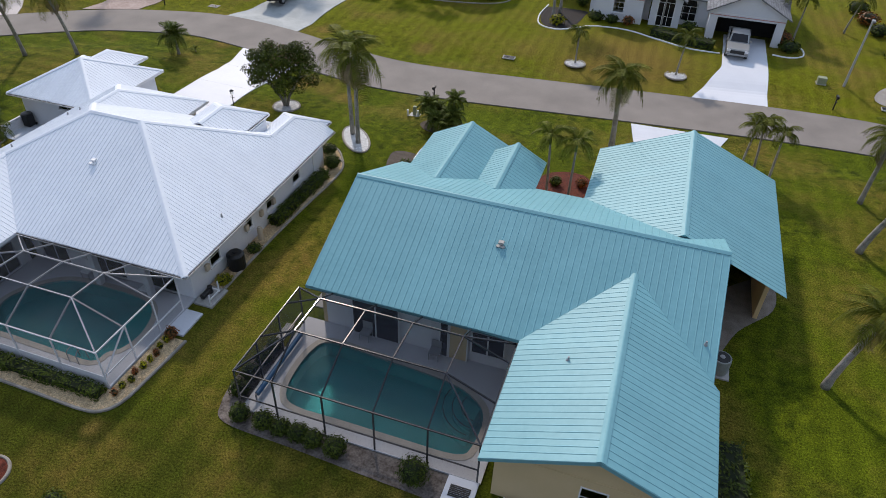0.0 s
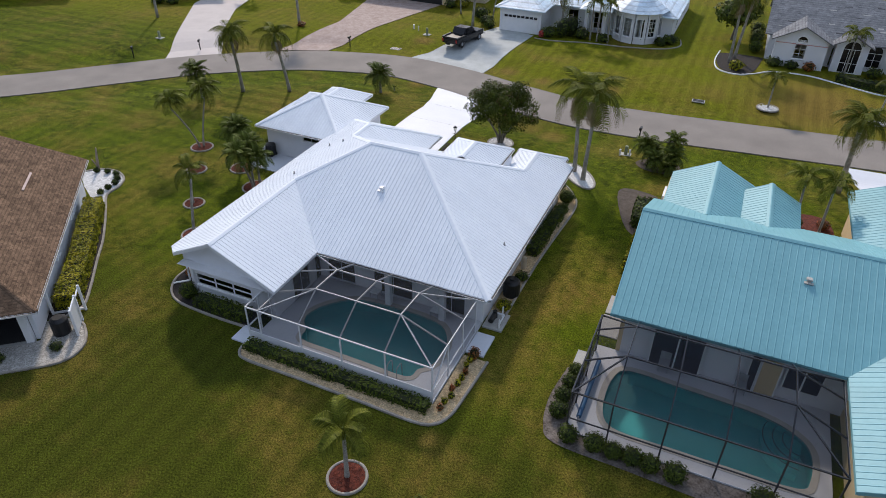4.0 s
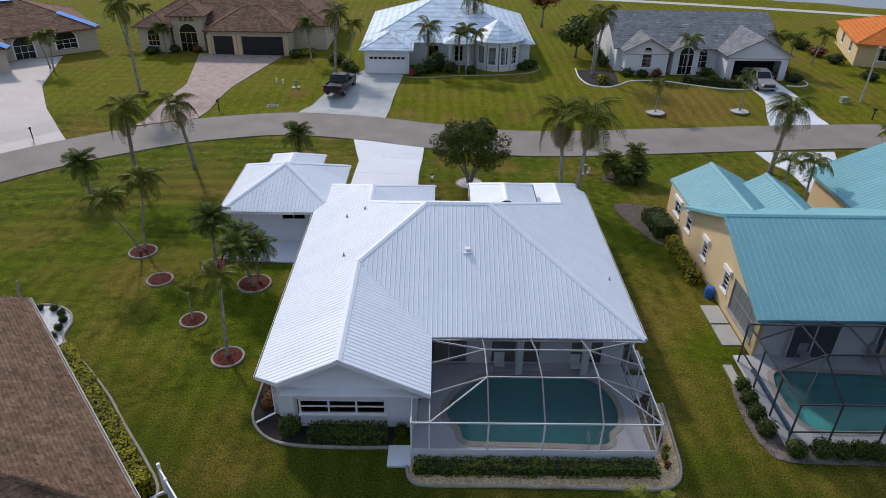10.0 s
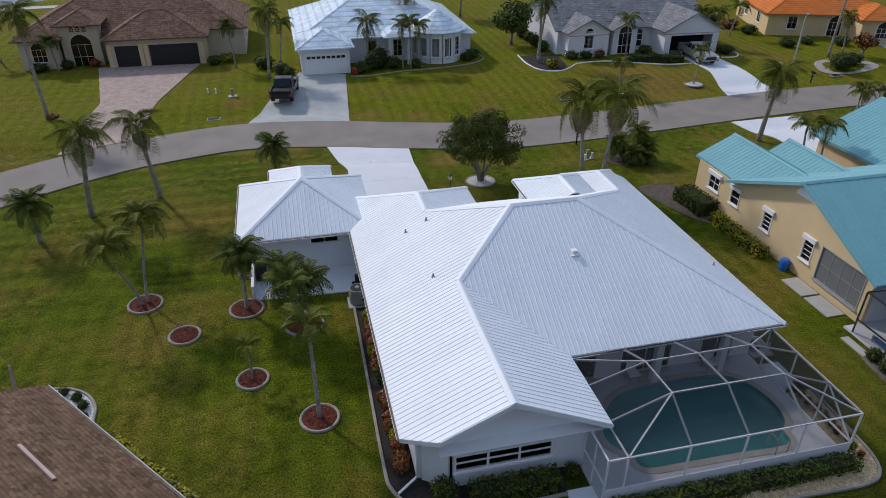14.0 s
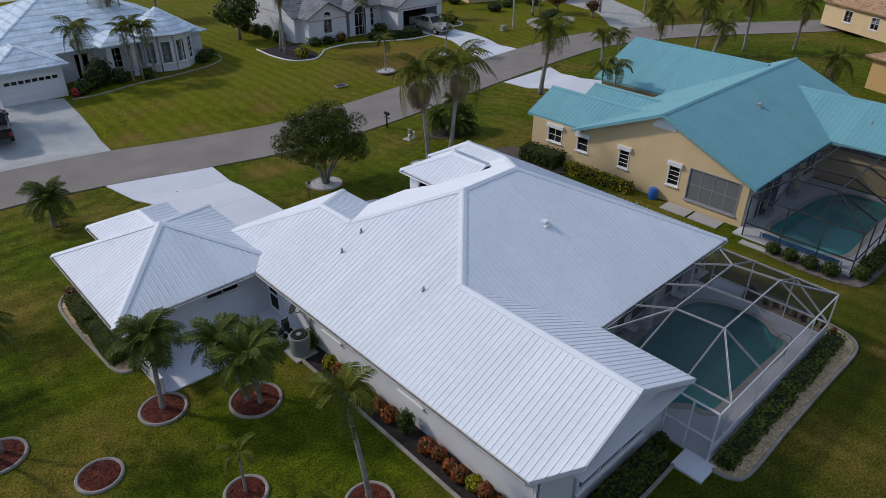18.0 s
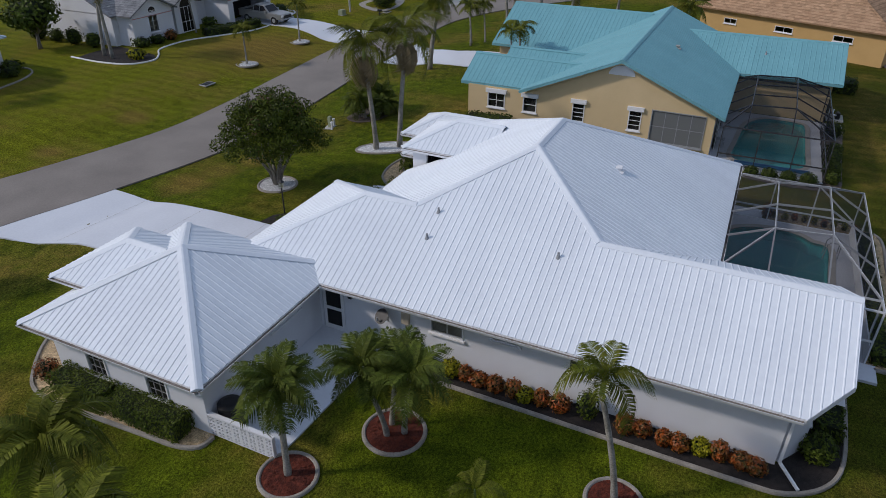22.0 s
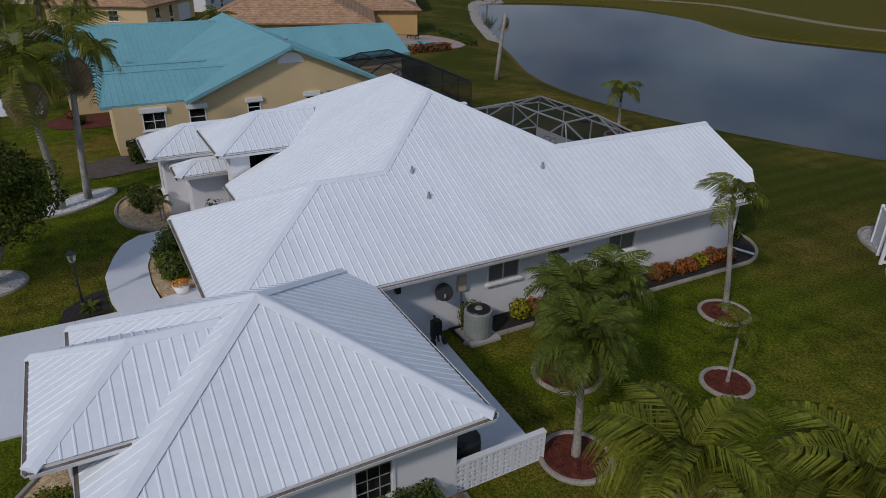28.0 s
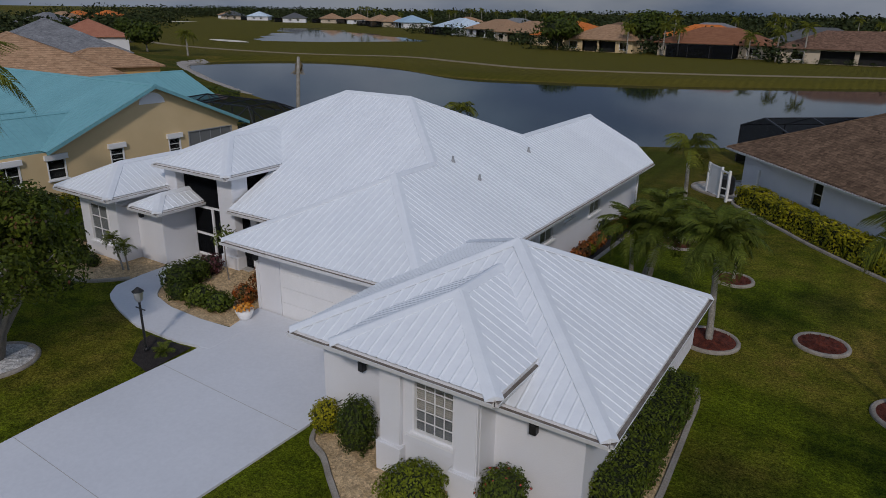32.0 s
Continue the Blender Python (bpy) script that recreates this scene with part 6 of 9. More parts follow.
garden_tree(1.35, 14.75)
oval = [(8.36 + 1.95 * math.cos(6.2832 * k / 40) * 0.60 - 0.85 * math.sin(6.2832 * k / 40) * -0.80, 11.98 + 1.95 * math.cos(6.2832 * k / 40) * -0.80 + 0.85 * math.sin(6.2832 * k / 40) * 0.60) for k in range(40)]
bed(oval, PEBBLE, "oval bed of white pebbles round two palms", 0.05)
curb(oval, "low concrete edging round the oval pebble bed", 0.14, 0.08, True)


# ---- planting beds of the white house ----
west_edge = smooth_line([(-8.95, 2.6), (-8.95, 0), (-9.0, -4), (-9.05, -8.6), (-8.95, -9.8), (-8.3, -10.75), (-7.2, -11.25), (-5.0, -11.4), (-2.9, -11.38)], 6)
bed(west_edge + [(-2.6, -10.2), (-7.0, -10.2), (-7.95, -9.5), (-7.95, 2.6)], MULCH_DARK, "dark mulch bed along the house wall")
curb(west_edge)
rnd = random.Random(5)
for i in range(19):
    y = 0.3 - i * 0.52 + rnd.uniform(-0.08, 0.08)
    if -3.7 > y > -4.9:
        continue
    shrub(-8.45 + rnd.uniform(-0.06, 0.06), y, rnd.uniform(0.26, 0.34), rnd.uniform(0.45, 0.68), HEDGE_RED if i % 5 else HEDGE_YELLOW, "low orange and red leaved shrub against the wall" if i % 5 else "low yellow-green shrub against the wall", i, group="west wall shrubs", n=520)
shrub(-8.42, -4.2, 0.34, 1.05, HEDGE, "upright green shrub among the orange ones", 77)
hedge([(-6.3, -10.85), (-3.1, -10.85)], 0.75, 0.62, label="low green hedge below the rear window")
shrub(-7.2, -10.55, 0.5, 0.85)
shrub(-2.45, -10.6, 0.3, 0.55)
shrub(-8.35, 2.0, 0.45, 0.95, label="green shrub beside the air conditioner")
south_edge = smooth_line([(-2.15, -12.35), (-2.0, -13.0), (-1.3, -13.3), (1.5, -13.3), (5.0, -13.35), (7.6, -13.4), (8.5, -13.15), (8.95, -12.4), (9.1, -11.0), (9.25, -8.6)], 6)
bed(south_edge + [(8.0, -8.6), (8.0, -12.15), (-2.1, -12.15)], SHELL, "shell gravel bed along the pool cage")
curb(south_edge)
hedge([(-1.8, -12.55), (3.0, -12.55), (7.9, -12.55)], 0.62, 0.5, label="low clipped hedge along the pool cage")
for i in range(9):
    shrub(8.5 + rnd.uniform(-0.1, 0.1), -12.3 + i * 0.42, 0.15, 0.42, HEDGE_RED if i % 3 == 0 else HEDGE_YELLOW, "small yellow and orange plant in the gravel bed", 50 + i, group="gravel bed plants", size=0.06)
shrub(8.55, -8.6, 0.3, 0.7, HEDGE_RED, "reddish spiky shrub in the gravel bed")
drive("cage_step", [(-2.95, -12.4), (-2.95, -11.3)], [(-1.99, -12.4), (-1.99, -11.3)], WHITE_DRIVE, "concrete slab at the cage door", 3, 0.1, category="slab")
drive("cage_step", [(8.0, -8.4), (8.0, -6.8)], [(8.95, -8.4), (8.95, -6.8)], WHITE_DRIVE, "concrete slab at the side door of the cage", 3, 0.1, category="slab")
east_edge = smooth_line([(8.85, -5.3), (8.85, -3.0), (8.9, 0), (9.05, 3), (9.3, 6.8), (9.1, 8.4), (8.5, 9.1)], 5)
bed(east_edge + [(7.98, 8.6), (7.98, -5.3)], SHELL, "shell gravel bed along the east wall")
curb(east_edge)
hedge([(8.42, 0.9), (8.46, 3.6), (8.6, 6.6)], 0.72, 0.6, HEDGE_YELLOW, "yellow-green shrubs along the east wall", 110, 0.09, spots=HEDGE)
shrub(8.55, 7.9, 0.55, 0.95)
shrub(8.6, -1.6, 0.4, 0.5, HEDGE)
shrub(8.55, -4.4, 0.42, 0.5, HEDGE_YELLOW)
# pavilion beds
nw_edge = smooth_line([(-13.95, 5.5), (-14.4, 5.6), (-14.66, 6.2), (-14.74, 7.5), (-14.82, 9.0), (-14.88, 10.5), (-14.8, 12.0), (-14.2, 12.9), (-13.0, 13.9), (-11.6, 14.4), (-10.2, 14.05), (-9.3, 13.48), (-8.6, 12.95), (-8.05, 12.7), (-7.75, 12.2)], 6)
bed(nw_edge + [(-7.62, 11.85), (-13.82, 11.85), (-13.82, 5.5)], SHELL, "shell gravel bed round the pavilion")
curb(nw_edge)
hedge([(-14.25, 6.3), (-14.25, 8.9)], 0.78, 0.78, label="clipped green hedge along the pavilion wall", density=620, size=0.04)
hedge([(-14.28, 9.2), (-14.25, 11.4)], 0.78, 0.78, label="clipped green hedge along the pavilion wall", density=620, size=0.04)
shrub(-14.1, 12.3, 0.4, 0.6, HEDGE_RED, "red and yellow shrub at the corner")
shrub(-12.55, 12.35, 0.5, 1.0, flowers=FLOWER, label="green shrub with a few red flowers", n=2600, size=0.036)
shrub(-11.0, 13.1, 0.68, 0.85, BRIGHT_LEAF, label="broad bright green shrub under the bay window", n=4200, size=0.036)
shrub(-9.05, 12.4, 0.46, 1.3, LEAF, label="dense dark green shrub beside the bay window", n=3000, size=0.034)
shrub(-8.05, 12.25, 0.34, 0.85, HEDGE_YELLOW, "yellow shrub at the edge of the driveway", n=1600, size=0.036)
# front entry bed
fe = smooth_line([(-2.3, 9.9), (-1.0, 10.04), (0.5, 9.99), (1.57, 9.7), (2.15, 9.07), (2.45, 8.3), (2.55, 6.8)], 5)
bed(fe + [(2.0, 6.72), (0.75, 6.36), (-1.84, 6.36), (-1.84, 8.52), (-2.3, 8.6)], SHELL, "shell gravel bed beside the front walk")
for x, y, r, h, m, lb in ((-0.9, 9.3, 0.5, 0.6, HEDGE, "low green mounded shrub in the gravel bed"), (-0.1, 9.35, 0.55, 0.65, HEDGE, "low green mounded shrub in the gravel bed"), (1.35, 9.0, 0.62, 1.0, LEAF, "dark clipped shrub by the walk"), (0.75, 9.45, 0.45, 0.65, LEAF, "dark clipped shrub by the walk"), (1.55, 8.2, 0.5, 0.9, LEAF, "dark clipped shrub by the walk"),
                          (1.75, 7.4, 0.42, 0.75, surface("plum_leaf", (0.05, 0.012, 0.016), (0.09, 0.02, 0.025), 2, 0.5), "dark plum-leaved shrub by the entry"), (-1.25, 7.6, 0.5, 1.1, HEDGE_RED, "reddish shrub against the garage wall"), (-1.15, 8.45, 0.4, 0.65, HEDGE_RED, "low orange-leaved shrub beside the garage"), (-0.6, 7.0, 0.4, 0.9, HEDGE_RED, "reddish shrub against the wall")):
    shrub(x, y, r, h, m, lb, group="entry bed shrubs")
st_ = thing("sapling", "thin young tree with sparse leaves by the entry", "sapling", at=(0.75, 7.5, 0.03))
Geo().tube([(0, 0, 0), (0.05, 0.02, 0.9), (0.02, 0.0, 1.7)], [0.025, 0.02, 0.01], 6).out("stem", TREE_BARK, st_)
g = Geo()
leaf_cloud(g, (0.03, 0, 1.6), (0.4, 0.4, 0.42), 130, 0.08, random.Random(4), 0.5, -1)
g.out("leaves", HEDGE, st_)
pot = thing("flower_pot", "white pot with orange flowers beside the garage", "flower pot", at=(-2.1, 9.3, 0.035))
Geo().tube([(0, 0, 0), (0, 0, 0.08), (0, 0, 0.3)], [0.16, 0.2, 0.28], 14).out("pot", WHITE, pot, smooth=True)
g = Geo()
leaf_cloud(g, (0, 0, 0.36), (0.27, 0.27, 0.16), 130, 0.05, random.Random(8), 0.8, -0.2)
g.out("flowering_plant", islands(surface("orange_flower", (0.55, 0.20, 0.02), (0.62, 0.28, 0.03), 3, 0.5)), pot)
e2 = smooth_line([(3.62, 9.35), (4.6, 10.3), (6.2, 10.6), (7.8, 10.2), (8.9, 8.8)], 5)
bed([(3.65, 7.0)] + e2 + [(8.0, 8.2), (5.2, 8.4), (5.2, 7.75)], SHELL, "shell gravel bed before the front room")
curb(e2)
for x, y, r, h in ((6.6, 9.5, 0.55, 0.7), (7.6, 9.5, 0.5, 0.7), (5.8, 9.4, 0.3, 0.5)):
    shrub(x, y, r, h, LEAF, "dark green shrub before the front room")
palm(4.4, 8.9, 0.9, "pygmy", 12, 0.32, trunks=[(0, 0, 0.9, 0.1, 0), (0.15, 0.1, 1.2, 0.25, 0.1)], radius=0.03, seed=40, label="thin dragon tree with spiky tufts by the entry", name="dragon_tree")
bed([(-2.3, 11.4), (-2.45, 12.9), (-1.6, 12.75), (-0.8, 11.95), (-0.7, 11.55), (-1.6, 11.5)], MULCH_DARK, "small dark mulch bed round the lamp post")
palm(-1.9, 12.0, 0.06, "pygmy", 14, 0.3, radius=0.02, seed=41, label="low strappy plant in the mulch bed", name="strappy_plant")
palm(-11.8, 22.0, 0.3, "pygmy", 5, 0.4, radius=0.03, seed=42, label="low fan of fronds near the driveway", name="young_palm")


# ---- fittings of the white house ----
def roof_vent(x, y, z, label="white hooded roof vent", material=None):
    t = thing("roof_vent", label, "roof vent", at=(x, y, z))
    Geo().tube([(0, 0, -0.1), (0, 0, 0.05)], [0.09, 0.09], 12).out("neck", material or WHITE, t, smooth=False)
    bevelled(Geo().box((-0.13, -0.13, 0.04), (0.13, 0.13, 0.12)), "hood", material or WHITE, t)
    Geo().box((-0.2, -0.2, -0.1), (0.2, 0.2, -0.06)).out("flashing", material or WHITE, t)


def roof_pipe(x, y, z, label="grey plumbing pipe through the roof"):
    t = thing("roof_pipe", label, "vent pipe", "roof pipes", at=(x, y, z))
    Geo().tube([(0, 0, -0.08), (0, 0, 0.16)], [0.04, 0.04], 10).out("pipe", GREY, t)
    Geo().tube([(0, 0, -0.08), (0, 0, 0.06)], [0.10, 0.045], 10).out("boot", GREY, t)


roof_vent(0.48, -2.69, EV + SL * 4.25 + 0.06)
for x, y in ((-5.74, -2.18), (-6.13, 2.32), (-5.09, 2.37)):
    roof_pipe(x, y, EV + SL * (x - W) + 0.03)
roof_pipe(7.76, -2.62, EV + SL * (E - 7.76) + 0.03)
roof_vent(22.15, -1.75, TE + TS * 3.95 + 0.06, "pale grey hooded roof vent on the teal roof", CONCRETE)
roof_pipe(26.3, -7.0, TE + TS * 2.15 + 0.04)
roof_pipe(31.4, -4.0, TE + TS * 1.7 + 0.04)

ac = thing("air_conditioner", "grey air conditioning condenser on a slab beside the wall", "air conditioner", at=(-8.7, 2.0, 0.05))
AC_GREEN = surface("grey_green_enamel", (0.20, 0.23, 0.22), (0.27, 0.30, 0.29), 3, 0.5)
Geo().tube([(0, 0, 0.04), (0, 0, 0.08), (0, 0, 0.84), (0, 0, 0.87)], [0.40, 0.42, 0.42, 0.40], 24).out("casing", AC_GREEN, ac)
for i in range(9):
    Geo().tube([(0, 0, 0.12 + i * 0.08), (0, 0, 0.135 + i * 0.08)], [0.43, 0.43], 24).out("louvre", AC_GREEN, ac)
Geo().tube([(0, 0, 0.862), (0, 0, 0.9)], [0.36, 0.33], 20).out("fan_guard", BLACK, ac)
Geo().tube([(0, 0, 0.9), (0, 0, 0.93)], [0.12, 0.1], 12).out("fan_hub", GREY, ac)
Geo().box((-0.5, -0.5, -0.05), (0.5, 0.5, 0.04)).out("slab", CONCRETE, ac)
dish = thing("satellite_dish", "black satellite dish on a bent arm at the white wall", "satellite dish", at=(-7.97, 2.95, 1.2))
n_ = Vector((-0.72, 0.25, 0.62)).normalized()
c_ = Vector((-0.34, 0, 0.32))
Geo().tube([c_ - n_ * 0.05, c_ - n_ * 0.045, c_ - n_ * 0.025, c_ + n_ * 0.012, c_ + n_ * 0.02], [0.05, 0.12, 0.2, 0.265, 0.27], 24).out("reflector", BLACK, dish)
Geo().tube([(0.01, 0, 0), (-0.18, 0, 0.02), (-0.27, 0, 0.12), c_ - n_ * 0.04], [0.02] * 4, 8).out("mast", GREY, dish)
Geo().tube([c_ + Vector((0, 0, -0.24)), c_ + n_ * 0.3 + Vector((0, 0, -0.22))], [0.012, 0.012], 6).out("feed_arm", GREY, dish)
Geo().tube([c_ + n_ * 0.28 + Vector((0, 0, -0.22)), c_ + n_ * 0.27 + Vector((0, 0, -0.12))], [0.035, 0.03], 10).out("feed_horn", GREY, dish)
Geo().box((-0.015, -0.09, -0.1), (0.012, 0.09, 0.1)).out("wall_plate", GREY, dish)
grill = thing("folded_golf_cart", "black folded push cart leaning at the wall", "push cart", at=(-8.57, 3.32, 0.07))
for dx, dy in ((-0.15, -0.18), (-0.15, 0.18), (0.2, 0)):
    Geo().tube([(dx, dy - 0.03, 0.13), (dx, dy + 0.03, 0.13)], [0.13, 0.13], 14).out("wheel", BLACK, grill)
Geo().beam((-0.15, 0, 0.13), (0.15, 0, 0.85), 0.05).out("pole", BLACK, grill)
Geo().beam((0.2, 0, 0.13), (-0.1, 0, 0.7), 0.05).out("strut", BLACK, grill)
bevelled(Geo().box((-0.1, -0.14, 0.3), (0.14, 0.14, 0.75)), "bag_holder", BLACK, grill)
meter = thing("meter_box", "beige electrical meter box on the wall", "meter box", at=(-7.97, 2.2, 1.25))
bevelled(Geo().box((-0.12, -0.15, 0), (0.015, 0.15, 0.5)), "case", BEIGE, meter)
Geo().beam((-0.06, 0, 0), (-0.06, 0, -0.9), 0.04).out("conduit", GREY, meter)
for x, y, dx, dy in ((-7.97, 4.3, -1, 0), (-8.9, PY1 - 0.48, 0, 1), (-12.9, PY1 - 0.48, 0, 1), (-2.0, 8.52, 0, 1), (4.69, 7.82, 0, 1)):
    l = thing("wall_lantern", "small black wall lantern", "wall lamp", "wall lanterns", at=(x, y, 1.72))
    bevelled(Geo().box((dx * 0.12 - 0.07, dy * 0.12 - 0.07, 0), (dx * 0.12 + 0.07, dy * 0.12 + 0.07, 0.2)), "housing", BLACK, l, width=0.01)
    Geo().tube([(dx * 0.12, dy * 0.12, 0.2), (dx * 0.12, dy * 0.12, 0.28)], [0.1, 0.02], 8).out("cap", BLACK, l)
    Geo().beam((dx * -0.02, dy * -0.02, 0.1), (dx * 0.1, dy * 0.1, 0.1), 0.03).out("arm", BLACK, l)
block = thing("block_screen", "white decorative pierced block wall beside the patio", "screen wall", at=(-13.78, 3.35, 0))
for i in range(8):
    for j in range(3):
        y0, z0 = i * 0.29, 0.02 + j * 0.25
        wall(block, (0.06, y0), (0.06, y0 + 0.286), z0, z0 + 0.246, STUCCO, [(u0, u0 + 0.075, v0, v0 + 0.07) for u0 in (0.045, 0.166) for v0 in (z0 + 0.035, z0 + 0.142)] + [(0.1205, 0.1655, z0 + 0.106, z0 + 0.141)], 0.12, "block")
Geo().box((-0.07, -0.01, 0.768), (0.07, 2.32, 0.815)).out("cap", STUCCO, block)
for p, q in (((-8.0, -9.6, 2.2), (-8.0, -9.6, 0.2)), ((-8.0, -9.6, 0.2), (-8.75, -10.1, 0.1)), ((8.0, 6.5, 2.2), (8.0, 6.5, 0.1)), ((-1.95, 8.55, 2.2), (-1.95, 8.55, 0.1)), ((-2.0, -10.3, 2.2), (-2.0, -10.3, 1.9))):
    ob = Geo().beam(p, q, 0.08, 0.06).out("downpipe", WHITE, house)
wb = thing("wheeled_bin", "dark green wheeled rubbish bin beside the pierced wall", "rubbish bin", at=(-13.35, 5.2, 0.06))
bevelled(Geo().prism([(-0.27, -0.29), (0.27, -0.29), (0.27, 0.29), (-0.27, 0.29)], 0.06, 0.92), "body", BLACK, wb, width=0.03)
Geo().tube([(0, 0, 0.92), (0, 0, 0.96), (0, 0, 1.0)], [0.37, 0.36, 0.22], 16).out("lid", BLACK, wb)
for dx in (-0.22, 0.22):
    Geo().tube([(dx - 0.03, 0.3, 0.1), (dx + 0.03, 0.3, 0.1)], [0.1, 0.1], 12).out("wheel", TYRE, wb)
# pool equipment by the east wall
eq = thing("pool_pump", "black pool pump with white pipes on a slab", "pool pump", at=(8.6, -5.6, 0.05))
Geo().box((-0.55, -0.7, -0.05), (0.5, 0.7, 0.05)).out("slab", CONCRETE, eq)
Geo().tube([(-0.2, -0.4, 0.25), (-0.2, 0.15, 0.25)], [0.14, 0.14], 12).out("motor", BLACK, eq)
Geo().tube([(-0.2, 0.25, 0.05), (-0.2, 0.25, 0.45)], [0.14, 0.12], 12).out("strainer", BLACK, eq)
for p, q in (((-0.2, 0.3, 0.3), (0.3, 0.3, 0.3)), ((0.3, 0.3, 0.3), (0.3, -0.5, 0.3)), ((0.3, -0.5, 0.05), (0.3, -0.5, 0.6)), ((0.15, 0.45, 0.05), (0.15, 0.45, 0.7))):
    Geo().beam(p, q, 0.06).out("pipe", WHITE, eq)
tank = thing("pool_filter", "large black cylindrical tank against the wall", "tank", at=(8.5, -3.1, 0.05))
Geo().tube([(0, 0, 0), (0, 0, 0.1), (0, 0, 0.85), (0, 0, 0.98)], [0.44, 0.46, 0.46, 0.34], 20).out("tank", BLACK, tank)
Geo().tube([(0, 0, 0.98), (0, 0, 1.05)], [0.14, 0.12], 12).out("lid", BLACK, tank)
for x, y in ((8.04, 1.6), (8.04, 0.3), (8.04, -1.2), (8.04, -4.8)):
    l = thing("utility_box", "small beige utility box on the wall", "utility box", "wall boxes", at=(x, y, 1.0))
    bevelled(Geo().box((-0.06, -0.13, 0), (0.1, 0.13, 0.38)), "case", BEIGE, l, width=0.01)
tk = thing("water_softener", "beige upright cylinder by the wall", "tank", at=(8.35, -0.5, 0.05))
Geo().tube([(0, 0, 0), (0, 0, 0.7), (0, 0, 0.8)], [0.16, 0.16, 0.1], 14).out("cylinder", BEIGE, tk)
rail = thing("pool_ladder", "pair of bent steel pool handrails", "pool rail", at=(5.6, -11.15, 0.1))
for dx in (-0.25, 0.25):
    Geo().tube([(dx, -0.35, 0), (dx, -0.35, 0.55), (dx, -0.25, 0.68), (dx, 0.05, 0.68), (dx, 0.15, 0.55), (dx, 0.2, -0.2)], [0.022] * 6, 8).out("rail", GREY, rail)
lamp = thing("lamp_post", "black lantern on a post beside the front walk", "lamp post", at=(-1.45, 12.2, height(-1.45, 12.2)))
Geo().tube([(0, 0, 0), (0, 0, 0.1), (0, 0, 0.14), (0, 0, 1.5)], [0.07, 0.07, 0.035, 0.03], 10).out("post", BLACK, lamp)
Geo().beam((-0.2, 0, 1.3), (0.2, 0, 1.3), 0.025).out("crossbar", BLACK, lamp)
Geo().tube([(0, 0, 1.5), (0, 0, 1.56), (0, 0, 1.8)], [0.04, 0.1, 0.14], 6).out("lantern", glassy("lantern_glass", (0.8, 0.82, 0.8), 0.3), lamp)
Geo().tube([(0, 0, 1.8), (0, 0, 1.92)], [0.17, 0.02], 6).out("roof", BLACK, lamp)
rock = thing("garden_rock", "pale rock standing on the lawn", "rock", at=(9.1, -18.15, 0))
core((0, 0, 0.06), (0.2, 0.14, 0.1), STONE, rock, "stone")


# ---- neighbouring houses ----
def slab_roof(faces_, material, parent, thick=0.12, name="roof", label=""):
    """Roof faces with a thickness, as one part."""
    g = Geo()
    for pts in faces_:
        k = len(pts)
        pts = [Vector(p) for p in pts]
        nrm = (pts[1] - pts[0]).cross(pts[2] - pts[0])
        if nrm.z < 0:
            pts = pts[::-1]
        g.add(pts + [p - Vector((0, 0, thick)) for p in pts], [tuple(range(k)), tuple(range(2 * k - 1, k - 1, -1))] + [(i, k + i, k + (i + 1) % k, (i + 1) % k) for i in range(k)])
    return g.out(name, material, parent, label)


def hip_faces(x0, x1, y0, y1, e, s):
    """Four faces of a hip roof over a rectangle."""
    w, d = x1 - x0, y1 - y0
    if w >= d:
        a, b = (x0 + d / 2, (y0 + y1) / 2, e + s * d / 2), (x1 - d / 2, (y0 + y1) / 2, e + s * d / 2)
        return [[(x0, y0, e), (x1, y0, e), b, a], [(x1, y1, e), (x0, y1, e), a, b], [(x0, y1, e), (x0, y0, e), a], [(x1, y0, e), (x1, y1, e), b]], [(a, b), (a, (x0, y0, e)), (a, (x0, y1, e)), (b, (x1, y0, e)), (b, (x1, y1, e))]
    a, b = ((x0 + x1) / 2, y0 + w / 2, e + s * w / 2), ((x0 + x1) / 2, y1 - w / 2, e + s * w / 2)
    return [[(x1, y0, e), (x1, y1, e), b, a], [(x0, y1, e), (x0, y0, e), a, b], [(x0, y0, e), (x1, y0, e), a], [(x1, y1, e), (x0, y1, e), b]], [(a, b), (a, (x0, y0, e)), (a, (x1, y0, e)), (b, (x0, y1, e)), (b, (x1, y1, e))]


def gable_faces(x0, x1, y0, y1, e, s):
    """Two faces of a gable roof with its ridge along y."""
    m, z = (x0 + x1) / 2, e + s * (x1 - x0) / 2
    return [[(x0, y0, e), (m, y0, z), (m, y1, z), (x0, y1, e)], [(x1, y0, e), (x1, y1, e), (m, y1, z), (m, y0, z)]], [((m, y0, z), (m, y1, z))]


